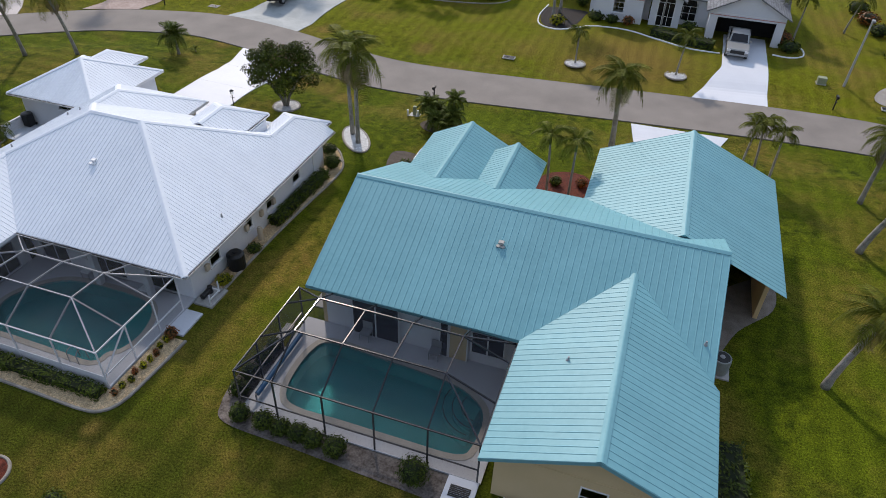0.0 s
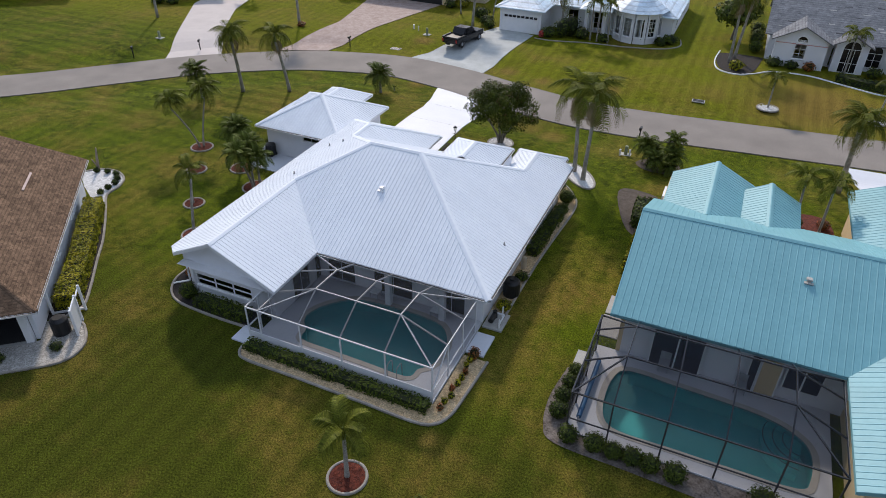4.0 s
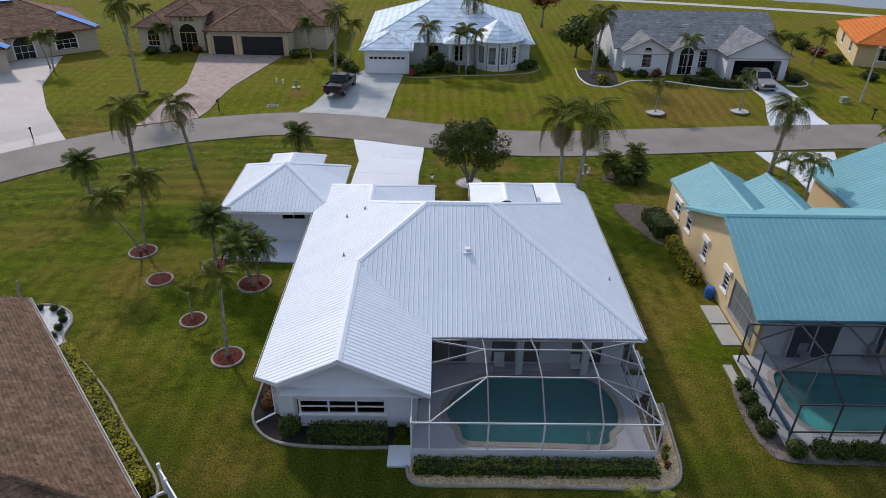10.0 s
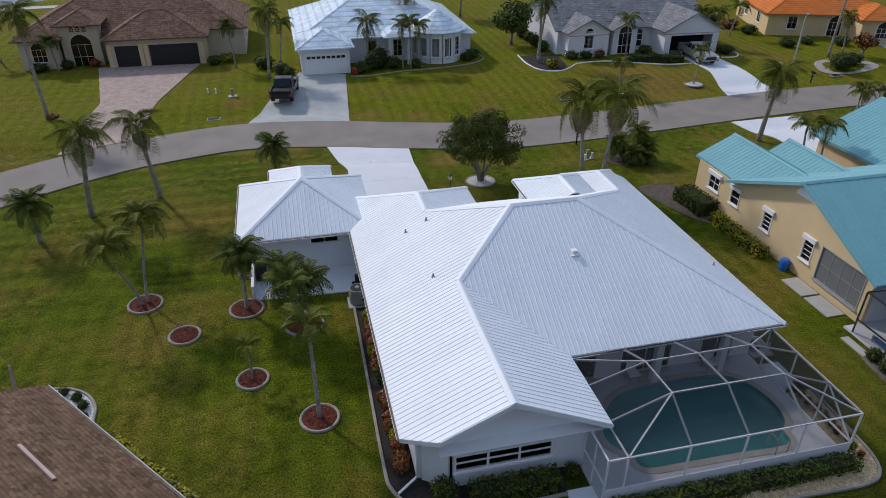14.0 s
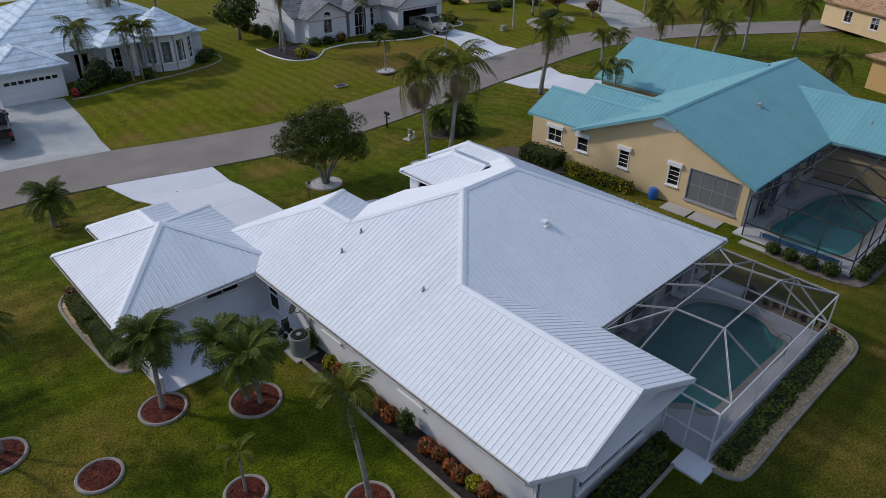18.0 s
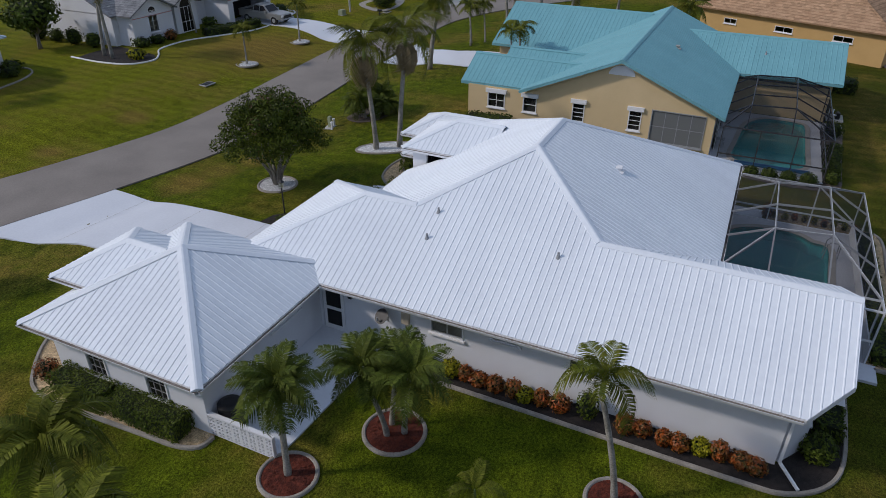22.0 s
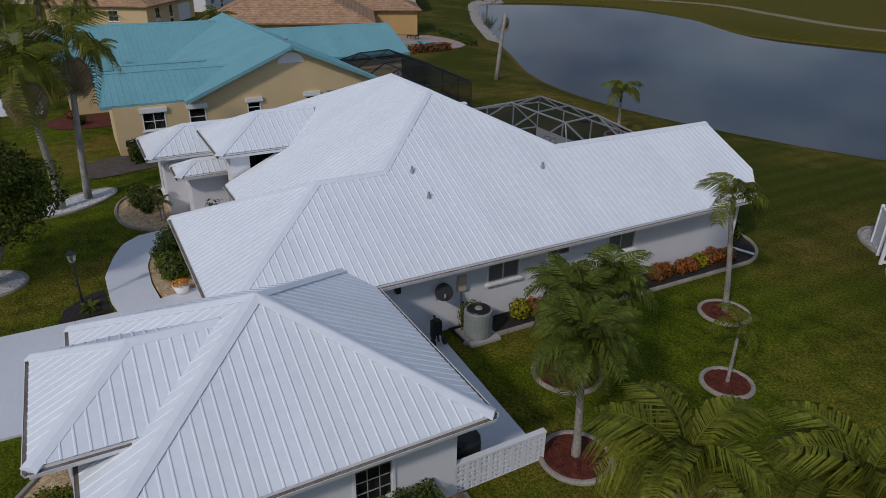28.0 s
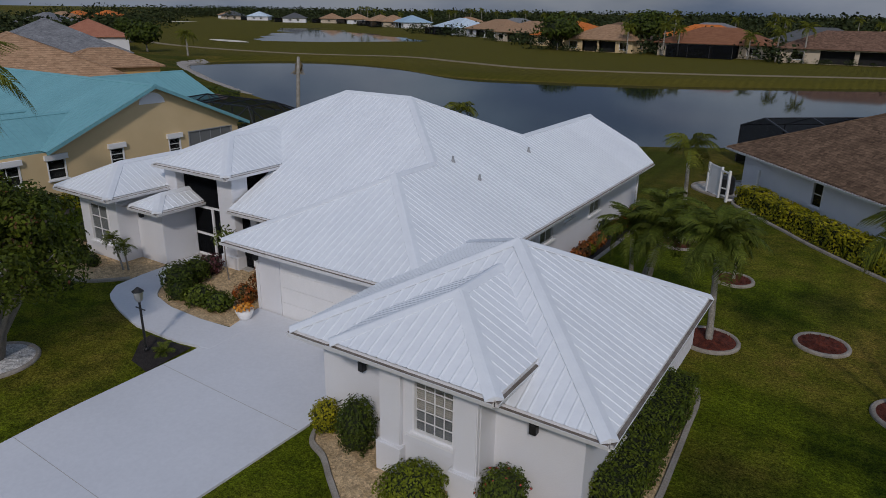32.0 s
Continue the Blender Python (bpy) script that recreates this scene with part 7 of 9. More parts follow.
def hip_block(h, x0, x1, y0, y1, e, s, rmat, wmat, over=0.5, south=(), north=(), east=(), west=(), zoff=0.0, caps=True, base=0.0):
    """A walled block under a hip roof; the wall lists hold (u, width, z, height, nx, ny)."""
    fs, cs = hip_faces(x0 - over, x1 + over, y0 - over, y1 + over, e + zoff, s)
    r = slab_roof(fs, rmat, h)
    if caps:
        ridge_caps(cs, rmat, r, s, 0.16, 0.03)
    for p, q, op in (((x0, y0), (x1, y0), south), ((x1, y0), (x1, y1), east), ((x1, y1), (x0, y1), north), ((x0, y1), (x0, y0), west)):
        wall(h, p, q, base, e - 0.02 + zoff, wmat, [(u - w / 2, u + w / 2, z, z + hh) for u, w, z, hh, *_ in op])
        for u, w, z, hh, nx, ny in op:
            if nx == 0:
                panel_door(h, place(p, q, u, z), w, hh, WHITE if ny == 0 else BLACK, 4, 1)
            elif nx < 0:
                # near-black sheet set back in the opening, in place of the shade inside
                Geo().box((-w / 2, 1.2, 0), (w / 2, 1.25, hh), place(p, q, u, z)).out("dark_interior", DARK, h)
            else:
                window(h, place(p, q, u, z), w, hh, nx, ny)
    return r


# west neighbour, turned towards the lake
wn = thing("brown_roofed_house", "white stucco house with a brown shingle roof", "house", at=(-10.52, -16.6, 0), rz=40)
we, wsl = 2.33, 0.5
main_f = [[(0, 0, we), (0, 16.3, we), (-4.6, 16.3, we + 2.3), (-4.6, 11.4, we + 2.3), (-7, 9.0, we + 3.5), (-7, 7, we + 3.5)],
          [(0, 0, we), (-7, 7, we + 3.5), (-14, 0, we)],
          [(-14, 0, we), (-7, 7, we + 3.5), (-7, 9, we + 3.5), (-9.2, 11.2, we + 2.4), (-14, 16, we)],
          [(-4.6, 16.3, we + 2.3), (-9.2, 16.3, we), (-9.2, 11.2, we), (-6.9, 9.1, we + 1.15), (-4.6, 11.4, we + 2.3)],
          [(-7, 9, we + 3.5), (-4.6, 11.4, we + 2.3), (-9.2, 11.4, we + 2.2)]]
wr = slab_roof(main_f, BROWNROOF, wn)
ridge_caps([((0, 0, we), (-7, 7, we + 3.5)), ((-7, 7, we + 3.5), (-7, 9, we + 3.5)), ((-14, 0, we), (-7, 7, we + 3.5)), ((-7, 9, we + 3.5), (-4.6, 11.4, we + 2.3)), ((-4.6, 11.4, we + 2.3), (-4.6, 16.3, we + 2.3))], BROWNROOF, wr, 0.5, 0.14, 0.02)
gutter((0, 0, we), (0, 16.3, we), wr, WHITE)
gutter((-14, 0, we), (0, 0, we), wr, WHITE)
# pale board lying on the roof
nb = Geo()
m = Matrix.Translation((-2.3, 11.5, we + 1.15 + 0.02)) @ Matrix.Rotation(math.atan(0.5), 4, "Y")
nb.box((-0.06, -1.1, 0.0), (0.06, 1.1, 0.05), m)
nb.out("ridge_patch", surface("pale_board", (0.45, 0.33, 0.29), (0.55, 0.42, 0.38), 3, 0.8), wr)
wins = [(6.0, 0.75, 0.9, 1.15), (10.5, 0.75, 0.9, 1.15)]
p, q = (-0.6, 0.9), (-0.6, 15.8)
wall(wn, p, q, 0, we - 0.02, STUCCO, [(u - w / 2, u + w / 2, z, z + h) for u, w, z, h in wins])
for u, w, z, h in wins:
    window(wn, place(p, q, u, z), w, h, 1, 2)
wall(wn, (-0.6, 15.8), (-8.7, 15.8), 0, we - 0.02, STUCCO)
Geo().add([(-0.5, 15.8, we - 0.02), (-8.7, 15.8, we - 0.02), (-4.6, 15.8, we + 2.15)], [(0, 1, 2)]).out("gable", STUCCO, wn)
wall(wn, (-8.7, 15.8), (-8.7, 11.0), 0, we - 0.02, STUCCO)
for x in (-1.0, -5.2, -9.5, -13.2):
    bevelled(Geo().box((x - 0.17, 0.6, 0), (x + 0.17, 0.95, we - 0.12)), "lanai_post", WHITE, wn)
# lanai back wall coloured near-black for the shade under the roof
wall(wn, (-13.4, 3.2), (-0.8, 3.2), 0, we - 0.02, DARK)
Geo().add([(-13.2, 0.75, 0.1), (-1.0, 0.75, 0.1), (-1.0, 0.75, we - 0.12), (-13.2, 0.75, we - 0.12)], [(0, 1, 2, 3)]).out("lanai_screen", BLACK_SCREEN, wn)
Geo().box((-13.4, 0.6, 0.0), (-0.8, 3.2, 0.08)).out("lanai_floor", CONCRETE, wn)
wc = thing("pool_cage", "dark screened pool cage behind the brown-roofed house", "pool cage", at=(-10.52, -16.6, 0), rz=40)
for x in (-13.5, -10.5, -7.5, -4.5):
    for pp, qq in (((x, -6.5, 0.05), (x, -6.5, 2.4)), ((x, -6.5, 2.4), (x, -4.0, 3.2)), ((x, -4.0, 3.2), (x, 0, 2.35))):
        Geo().beam(pp, qq, 0.06).out("frame_bar", ALU_DARK, wc)
for ring in (((-13.5, -6.5, 2.4), (-4.5, -6.5, 2.4)), ((-13.5, -4.0, 3.2), (-4.5, -4.0, 3.2)), ((-13.5, -6.5, 0.9), (-4.5, -6.5, 0.9))):
    Geo().beam(*ring, 0.06).out("frame_bar", ALU_DARK, wc)
for pts in (((-13.5, -6.5, 0.05), (-4.5, -6.5, 0.05), (-4.5, -6.5, 2.4), (-13.5, -6.5, 2.4)), ((-13.5, -6.5, 2.4), (-4.5, -6.5, 2.4), (-4.5, -4, 3.2), (-13.5, -4, 3.2)), ((-13.5, -4, 3.2), (-4.5, -4, 3.2), (-4.5, 0, 2.3), (-13.5, 0, 2.3)), ((-4.5, -6.5, 0.05), (-4.5, 0, 0.05), (-4.5, 0, 2.3), (-4.5, -4, 3.2), (-4.5, -6.5, 2.4))):
    Geo().add(pts, [tuple(range(len(pts)))]).out("screen_panel", BLACK_SCREEN, wc)


def wl_(x, y):
    """A point of the west neighbour's plan in the world."""
    c, s_ = math.cos(radians(40)), math.sin(radians(40))
    return (-10.52 + c * x - s_ * y, -16.6 + s_ * x + c * y)


hedge([wl_(0.35, 3.0), wl_(0.42, 7.0), wl_(0.35, 11.0), wl_(0.3, 13.6)], 1.1, 0.9, HEDGE_YELLOW, "thick yellow-green croton hedge along the white wall", 230, 0.075)
edge = [wl_(*p) for p in smooth_line([(0.2, 2.3), (1.0, 3.0), (1.15, 4.6), (1.15, 7.5), (1.2, 9.5), (1.05, 12.0)], 5)] + smooth_line([(-18.9, -5.3), (-19.85, -4.3), (-20.0, -3.1), (-20.6, -2.1), (-21.7, -1.55), (-23.0, -1.7), (-24.0, -2.7)], 5)
curb(edge)
bed(smooth_line([(-18.9, -5.3), (-19.85, -4.3), (-20.0, -3.1), (-20.6, -2.1), (-21.7, -1.55), (-23.0, -1.7), (-24.0, -2.7)], 5) + [(-22.2, -4.1), (-20.6, -5.0), (-19.6, -5.8)], PEBBLE, "white pebble bed at the house corner")
bed([wl_(*p) for p in ((-0.6, 2.3), (0.2, 2.3), (1.0, 3.0), (1.15, 4.6), (1.15, 7.5), (1.25, 9.5), (0.9, 12.0), (0.9, 14.0), (-0.6, 14.0))], MULCH_DARK, "mulch bed below the hedge")
for x, y in ((-20.3, -4.4), (-20.35, -3.7), (-20.45, -3.0), (-20.8, -2.45), (-21.4, -2.0), (-22.2, -2.0), (-23.0, -2.2)):
    shrub(x, y, 0.24, 0.4, LEAF, "small clipped dark shrub in white pebbles", group="pebble bed shrubs")
dead = thing("dead_stump", "grey dead tree stump with a broken top", "tree stump", at=(-23.2, -1.95, 0))
Geo().tube([(0, 0, -0.05), (0.05, 0.1, 0.7), (0.1, 0.25, 1.7)], [0.14, 0.1, 0.05], 8).out("trunk", WOOD, dead)
Geo().tube([(0.02, 0.05, 0.3), (-0.25, -0.1, 0.9)], [0.07, 0.04], 7).out("branch", WOOD, dead)
fg = smooth_line([(-12.0, -1.4), (-6, -1.3), (-2, -1.3), (0.6, -1.2), (1.5, -0.2), (1.3, 1.4), (0.6, 2.2)], 5)
bed([wl_(*p) for p in fg] + [wl_(-0.6, 2.2), wl_(-0.6, 0.7), wl_(-12, 0.7)], GRAVEL, "pale gravel bed round the lanai")
curb([wl_(*p) for p in fg])
for i, (x, y) in enumerate(((-2.2, -0.4), (-3.6, -0.5), (-5.4, -0.5), (0.3, -0.2))):
    shrub(*wl_(x, y), 0.35, 0.5, HEDGE, "loose green plant in the gravel", i, n=130, group="gravel plants")
tk = thing("pool_equipment", "black pool filter tank with white pipes", "pool pump", at=(*wl_(0.35, 1.1), 0.05))
Geo().tube([(0, 0, 0), (0, 0, 0.8), (0, 0, 0.95)], [0.42, 0.42, 0.25], 18).out("tank", BLACK, tk)
for pp, qq in (((0.2, 0.6, 0), (0.2, 0.6, 0.7)), ((0.2, 0.6, 0.4), (-0.3, 0.9, 0.4)), ((-0.3, 0.9, 0), (-0.3, 0.9, 0.8)), ((0.4, 0.8, 0.1), (-0.3, 1.2, 0.1))):
    Geo().beam(pp, qq, 0.06).out("pipe", WHITE, tk)
fence = thing("vinyl_fence", "white vinyl screen fence panels, partly missing", "fence", at=(*wl_(1.15, 0.62), 0), rz=40)
for x, y in ((0, 0), (0, 1.25), (-1.5, 2.1), (0.05, 2.1)):
    bevelled(Geo().box((x - 0.06, y - 0.06, 0), (x + 0.06, y + 0.06, 1.62)), "post", WHITE, fence, width=0.012)
for i in range(8):
    Geo().box((-0.015, 0.06 + i * 0.142, 0.08), (0.015, 0.06 + i * 0.142 + 0.138, 1.5)).out("board", WHITE, fence)
Geo().box((-0.03, 0.06, 1.5), (0.03, 1.19, 1.58)).out("rail", WHITE, fence)
Geo().box((-1.44, 2.07, 0.06), (-0.01, 2.13, 0.17)).out("rail", WHITE, fence)
Geo().box((0.0, 1.31, 1.42), (0.06, 2.04, 1.5)).out("rail", WHITE, fence)

# house with a pale blue metal roof
hc = thing("pale_blue_roofed_house", "cream white house with a patched pale blue roof", "house")
hip_block(hc, -9.3, 9.4, 47.2, 63.0, 2.7, 0.42, PALE_ROOF, STUCCO, south=[(7.6, 1.2, 0.1, 2.2, 2, 1), (10.5, 1.0, 0.5, 1.8, 2, 3)], east=[(4, 1.2, 0.8, 1.4, 2, 2), (10, 1.2, 0.8, 1.4, 2, 2)])
hip_block(hc, -9.3, -4.4, 43.4, 49.6, 2.7, 0.42, PALE_ROOF, STUCCO, south=[(2.45, 4.2, 0.0, 2.1, 0, 0)], zoff=0.01)
# half-round bay with tall arched windows
n = 8
cx, cy, r = 5.6, 47.4, 2.7
pts = [(cx + r * math.cos(math.pi + math.pi * k / (n - 2)), cy + r * math.sin(math.pi + math.pi * k / (n - 2))) for k in range(n - 1)]
for a_, b_ in zip(pts, pts[1:]):
    L = (Vector(b_) - Vector(a_)).length
    wall(hc, a_, b_, 0, 3.3, STUCCO, [(L / 2 - 0.45, L / 2 + 0.45, 0.7, 2.7)], 0.15)
    window(hc, place(a_, b_, L / 2, 0.7), 0.9, 2.0, 2, 4, bars=0.03)
Geo().add([(cx + (r + 0.5) * math.cos(math.pi * 2 * k / 12), cy + (r + 0.5) * math.sin(math.pi * 2 * k / 12), 3.3) for k in range(12)] + [(cx, cy, 5.3)], [(k, (k + 1) % 12, 12) for k in range(12)] + [tuple(range(12))[::-1]]).out("bay_roof", PALE_ROOF, hc)
for x in (0.2, 2.2):
    Geo().tube([(x, 45.6, 0), (x, 45.6, 0.3), (x, 45.6, 3.0)], [0.3, 0.24, 0.22], 12).out("column", WHITE, hc)
slab_roof(hip_faces(-0.6, 3.0, 45.0, 49.5, 3.0, 0.45)[0], PALE_ROOF, hc)

# grey shingled house
CHAR = surface("bare_felt", (0.05, 0.05, 0.055), (0.09, 0.09, 0.095), 2, 0.9)
hd = thing("grey_shingled_house", "white house with grey shingle gables and an open garage", "house")
y0, y1, e = 46.0, 57.0, 2.7
rz = e + 0.5 * 6.0
slab_roof([[(18.7, 45.5, e), (37.9, 45.5, e), (37.9, 51.5, rz), (18.7, 51.5, rz)], [(18.7, 57.5, e), (18.7, 51.5, rz), (37.9, 51.5, rz), (37.9, 57.5, e)]], GREYROOF, hd)
wall(hd, (19.2, 46.0), (37.4, 46.0), 0, e, STUCCO, [(2.6, 3.5, 0.8, 2.4), (5.9, 7.1, 0.05, 2.3), (8.4, 9.3, 0.5, 2.3), (9.6, 10.5, 0.5, 2.3)])
window(hd, place((19.2, 46), (37.4, 46), 3.05, 0.8), 0.9, 1.6, 1, 2)
window(hd, place((19.2, 46), (37.4, 46), 6.5, 0.05), 1.2, 2.25, 2, 2)
window(hd, place((19.2, 46), (37.4, 46), 8.85, 0.5), 0.9, 1.8, 2, 3)
window(hd, place((19.2, 46), (37.4, 46), 10.05, 0.5), 0.9, 1.8, 2, 3)
for p, q in (((37.4, 46.0), (37.4, 57.0)), ((37.4, 57.0), (19.2, 57.0)), ((19.2, 57.0), (19.2, 46.0))):
    wall(hd, p, q, 0, e, STUCCO)
for x in (19.2, 37.4):
    Geo().add([(x, 45.8, e - 0.05), (x, 57.2, e - 0.05), (x, 51.5, rz - 0.15)], [(0, 1, 2)]).out("gable", STUCCO, hd)
for x0, x1, yf in ((19.4, 25.0, 44.2), (24.9, 28.6, 44.6), (30.4, 37.9, 42.9)):
    fs, cs = gable_faces(x0, x1, yf - 0.4, 50.0, e, 0.52)
    r = slab_roof(fs, GREYROOF, hd)
    zt = e + 0.52 * (x1 - x0) / 2
    hole = [((x1 - x0) / 2 - 0.4 - 2.6, (x1 - x0) / 2 - 0.4 + 2.6, 0, 2.15)] if x0 > 30 else [((x1 - x0) / 2 - 0.4 - 0.55, (x1 - x0) / 2 - 0.4 + 0.55, 0.1 if x0 > 24 else 0.9, 2.4)]
    p, q = (x0 + 0.4, yf), (x1 - 0.4, yf)
    wall(hd, p, q, 0, e, STUCCO, hole)
    if x0 < 30:
        window(hd, place(p, q, (hole[0][0] + hole[0][1]) / 2, hole[0][2]), 1.1, hole[0][3] - hole[0][2], 2, 3)
    else:
        # near-black sheet in the open garage stands for its shade
        Geo().box((x0 + 0.7, yf + 2.5, 0.05), (x1 - 0.7, yf + 2.55, 2.6)).out("dark_interior", DARK, hd)
    Geo().add([(x0 + 0.2, yf + 0.01, e - 0.02), (x1 - 0.2, yf + 0.01, e - 0.02), ((x0 + x1) / 2, yf + 0.01, zt - 0.12)], [(0, 1, 2)]).out("gable", STUCCO, hd)
    wall(hd, (x1 - 0.4, yf), (x1 - 0.4, 46.0), 0, e, STUCCO)
    wall(hd, (x0 + 0.4, 46.0), (x0 + 0.4, yf), 0, e, STUCCO)



def arch_window(parent, m, w, h, trim=None, glass=None, label=""):
    """A tall window with a half-round head, in a raised trim, set on the face of a wall."""
    n_, r = 12, w / 2
    edge = [(-r, 0.0), (r, 0.0)] + [(r * math.cos(math.pi * k / n_), h - r + r * math.sin(math.pi * k / n_)) for k in range(n_ + 1)]
    big = [(x * 1.16, z + (0.0 if i < 2 else 0.08)) for i, (x, z) in enumerate(edge)]
    g = Geo()
    k = len(big)
    g.add([m @ Vector((x, y, z)) for y in (-0.03, -0.002) for x, z in big], [tuple(range(k))[::-1]] + [(i, (i + 1) % k, k + (i + 1) % k, k + i) for i in range(k)])
    w_ = g.out("arched_window", trim or WHITE, parent, label)
    Geo().add([m @ Vector((x, -0.036, z)) for x, z in edge], [tuple(range(k))[::-1]]).out("pane", glass or TRUCK_BLACK, w_)
    for x in (-r / 3, r / 3):
        Geo().box((x - 0.02, -0.05, 0.05), (x + 0.02, -0.038, h - r), m).out("glazing_bar", trim or WHITE, w_)
    for z in (h * 0.3, h - r):
        Geo().box((-r, -0.052, z - 0.02), (r, -0.037, z + 0.02), m).out("glazing_bar", trim or WHITE, w_)
    return w_


PINK = surface("pink_band", (0.50, 0.26, 0.24), (0.56, 0.30, 0.28), 2, 0.8)
for x0, x1, yf in ((19.8, 24.6, 44.2), (30.8, 37.5, 42.9)):
    for z in (2.32, 2.50):
        Geo().box((x0 + 0.02, yf - 0.03, z), (x1 - 0.02, yf - 0.002, z + 0.07)).out("wall_band", PINK if z < 2.4 else WHITE, hd)
arch_window(hd, place((19.8, 44.2), (24.6, 44.2), 2.4, 2.62), 0.9, 0.5, label="half-round window in the gable")
arch_window(hd, place((25.3, 44.6), (28.2, 44.6), 1.45, 0.1), 1.5, 3.0, label="arched entry with a screen door")
arch_window(hd, place((19.2, 46), (37.4, 46), 9.45, 0.5), 1.9, 2.3)
rr = random.Random(44)
for _ in range(26):
    x, f_ = rr.uniform(19.2, 37.2), rr.uniform(0.1, 0.9)
    y = 45.5 + 6.0 * f_
    z = 2.7 + 0.5 * 6.0 * f_ + 0.008
    w_, d_ = rr.uniform(0.3, 0.9), rr.uniform(0.08, 0.2)
    Geo().add([(x, y, z), (x + w_, y, z), (x + w_, y + d_, z + d_ * 0.5), (x, y + d_, z + d_ * 0.5)], [(0, 1, 2, 3)]).out("missing_shingle", CHAR if rr.random() < 0.5 else CONCRETE, hd)
# white garage door panes of the pale-roofed house
for k in range(8):
    Geo().box((-8.75 + k * 0.5, 43.375, 1.62), (-8.37 + k * 0.5, 43.397, 1.86)).out("garage_pane", TRUCK_BLACK, hc)
arch_window(hc, place((6.2, 44.72), (7.9, 46.1), 1.1, 0.5), 1.5, 2.6)

# brown tiled house with three garage doors
hb = thing("brown_tiled_house", "beige house with brown tile roofs and dark garage doors", "house")
hip_block(hb, -37.5, -15.0, 53.5, 66.0, 3.0, 0.5, TILEROOF, BEIGE, south=[(3.0, 1.0, 0.9, 1.5, 2, 2), (5.4, 1.4, 0.1, 2.3, 2, 2)], east=[(3.5, 1.2, 1.0, 1.3, 2, 2), (7.5, 1.2, 1.0, 1.3, 2, 2)])
hip_block(hb, -28.6, -19.0, 50.4, 58.0, 2.9, 0.5, TILEROOF, BEIGE, south=[(1.9, 2.6, 0.0, 2.2, 0, 1), (6.4, 4.9, 0.0, 2.2, 0, 1)], zoff=0.02)
hip_block(hb, -37.2, -33.6, 51.2, 56.0, 3.0, 0.5, TILEROOF, BEIGE, south=[(1.8, 1.2, 0.8, 1.6, 2, 2)], zoff=0.01)
hip_block(hb, -33.3, -29.6, 52.0, 57.0, 4.2, 0.5, TILEROOF, BEIGE, south=[(1.85, 1.6, 0.0, 2.7, 1, 1)])

arch_window(hb, place((-33.3, 52.0), (-29.6, 52.0), 1.85, 0.0), 2.0, 3.2, trim=CREAM, label="tall arched entry")
for k in range(3):
    arch_window(hb, place((-33.3, 52.0), (-29.6, 52.0), 1.25 + 0.6 * k, 3.5), 0.4, 0.55, trim=CREAM)
arch_window(hb, place((-37.2, 51.2), (-33.6, 51.2), 1.8, 0.8), 1.3, 1.9, trim=CREAM)
for x in (-28.55, -25.45, -24.95, -19.35):
    bevelled(Geo().box((x - 0.22, 50.3, 0), (x + 0.22, 50.42, 2.4)), "garage_pilaster", CREAM, hb)

# house with blue tarpaulins on its roof, turned to the bend of the road
ha = thing("tarped_house", "beige house with blue tarpaulins over its brown roof", "house", at=(-53.6, 36.9, 0), rz=38)
ra = hip_block(ha, -3.0, 18.0, 5.0, 18.0, 2.7, 0.42, TILEROOF, BEIGE, south=[(13.0, 1.6, 0.1, 2.4, 2, 2), (17.5, 1.6, 0.7, 1.6, 3, 2)])
hip_block(ha, 0.0, 7.6, 0.0, 8.0, 2.7, 0.42, TILEROOF, BEIGE, south=[(3.8, 5.0, 0.0, 2.2, -1, 0)], zoff=0.015)
for (p, q, w) in (((-0.5, -0.5, 2.85), (3.8, 3.8, 4.65), 0.5), ((8.1, -0.5, 2.85), (3.8, 3.8, 4.65), 0.5), ((3.8, 3.9, 4.66), (3.8, 8, 4.66), 0.7), ((5, 11.5, 5.75), (11, 11.5, 5.75), 0.7), ((18.3, 4.8, 2.9), (15, 8.2, 4.3), 0.5)):
    p, q = Vector(p), Vector(q)
    d = (q - p).normalized()
    h_ = Vector((-d.y, d.x, 0)).normalized() * w
    up = Vector((0, 0, 0.05))
    Geo().add([p + h_ - Vector((0, 0, 0.42 * w * 0.7)) + up, p + up * 1.6, p - h_ - Vector((0, 0, 0.42 * w * 0.7)) + up, q + h_ - Vector((0, 0, 0.42 * w * 0.7)) + up, q + up * 1.6, q - h_ - Vector((0, 0, 0.42 * w * 0.7)) + up], [(0, 1, 4, 3), (1, 2, 5, 4)]).out("tarpaulin", TARP, ra)
arch_window(ha, place((-3.0, 5.0), (18.0, 5.0), 17.5, 0.6), 2.2, 2.2)
arch_window(ha, place((-3.0, 5.0), (18.0, 5.0), 13.0, 0.1), 2.0, 2.5)
# house at the far side of its drive
hf = thing("beige_house", "beige house with a grey shingle roof", "house", at=(-76, 24, 0), rz=38)
hip_block(hf, 0, 14, 0, 12, 2.7, 0.45, GREYROOF, CREAM, east=[(4, 1.2, 0.9, 1.3, 2, 2), (8, 1.2, 0.9, 1.3, 2, 2)], south=[(4, 1.2, 0.9, 1.3, 2, 2)])

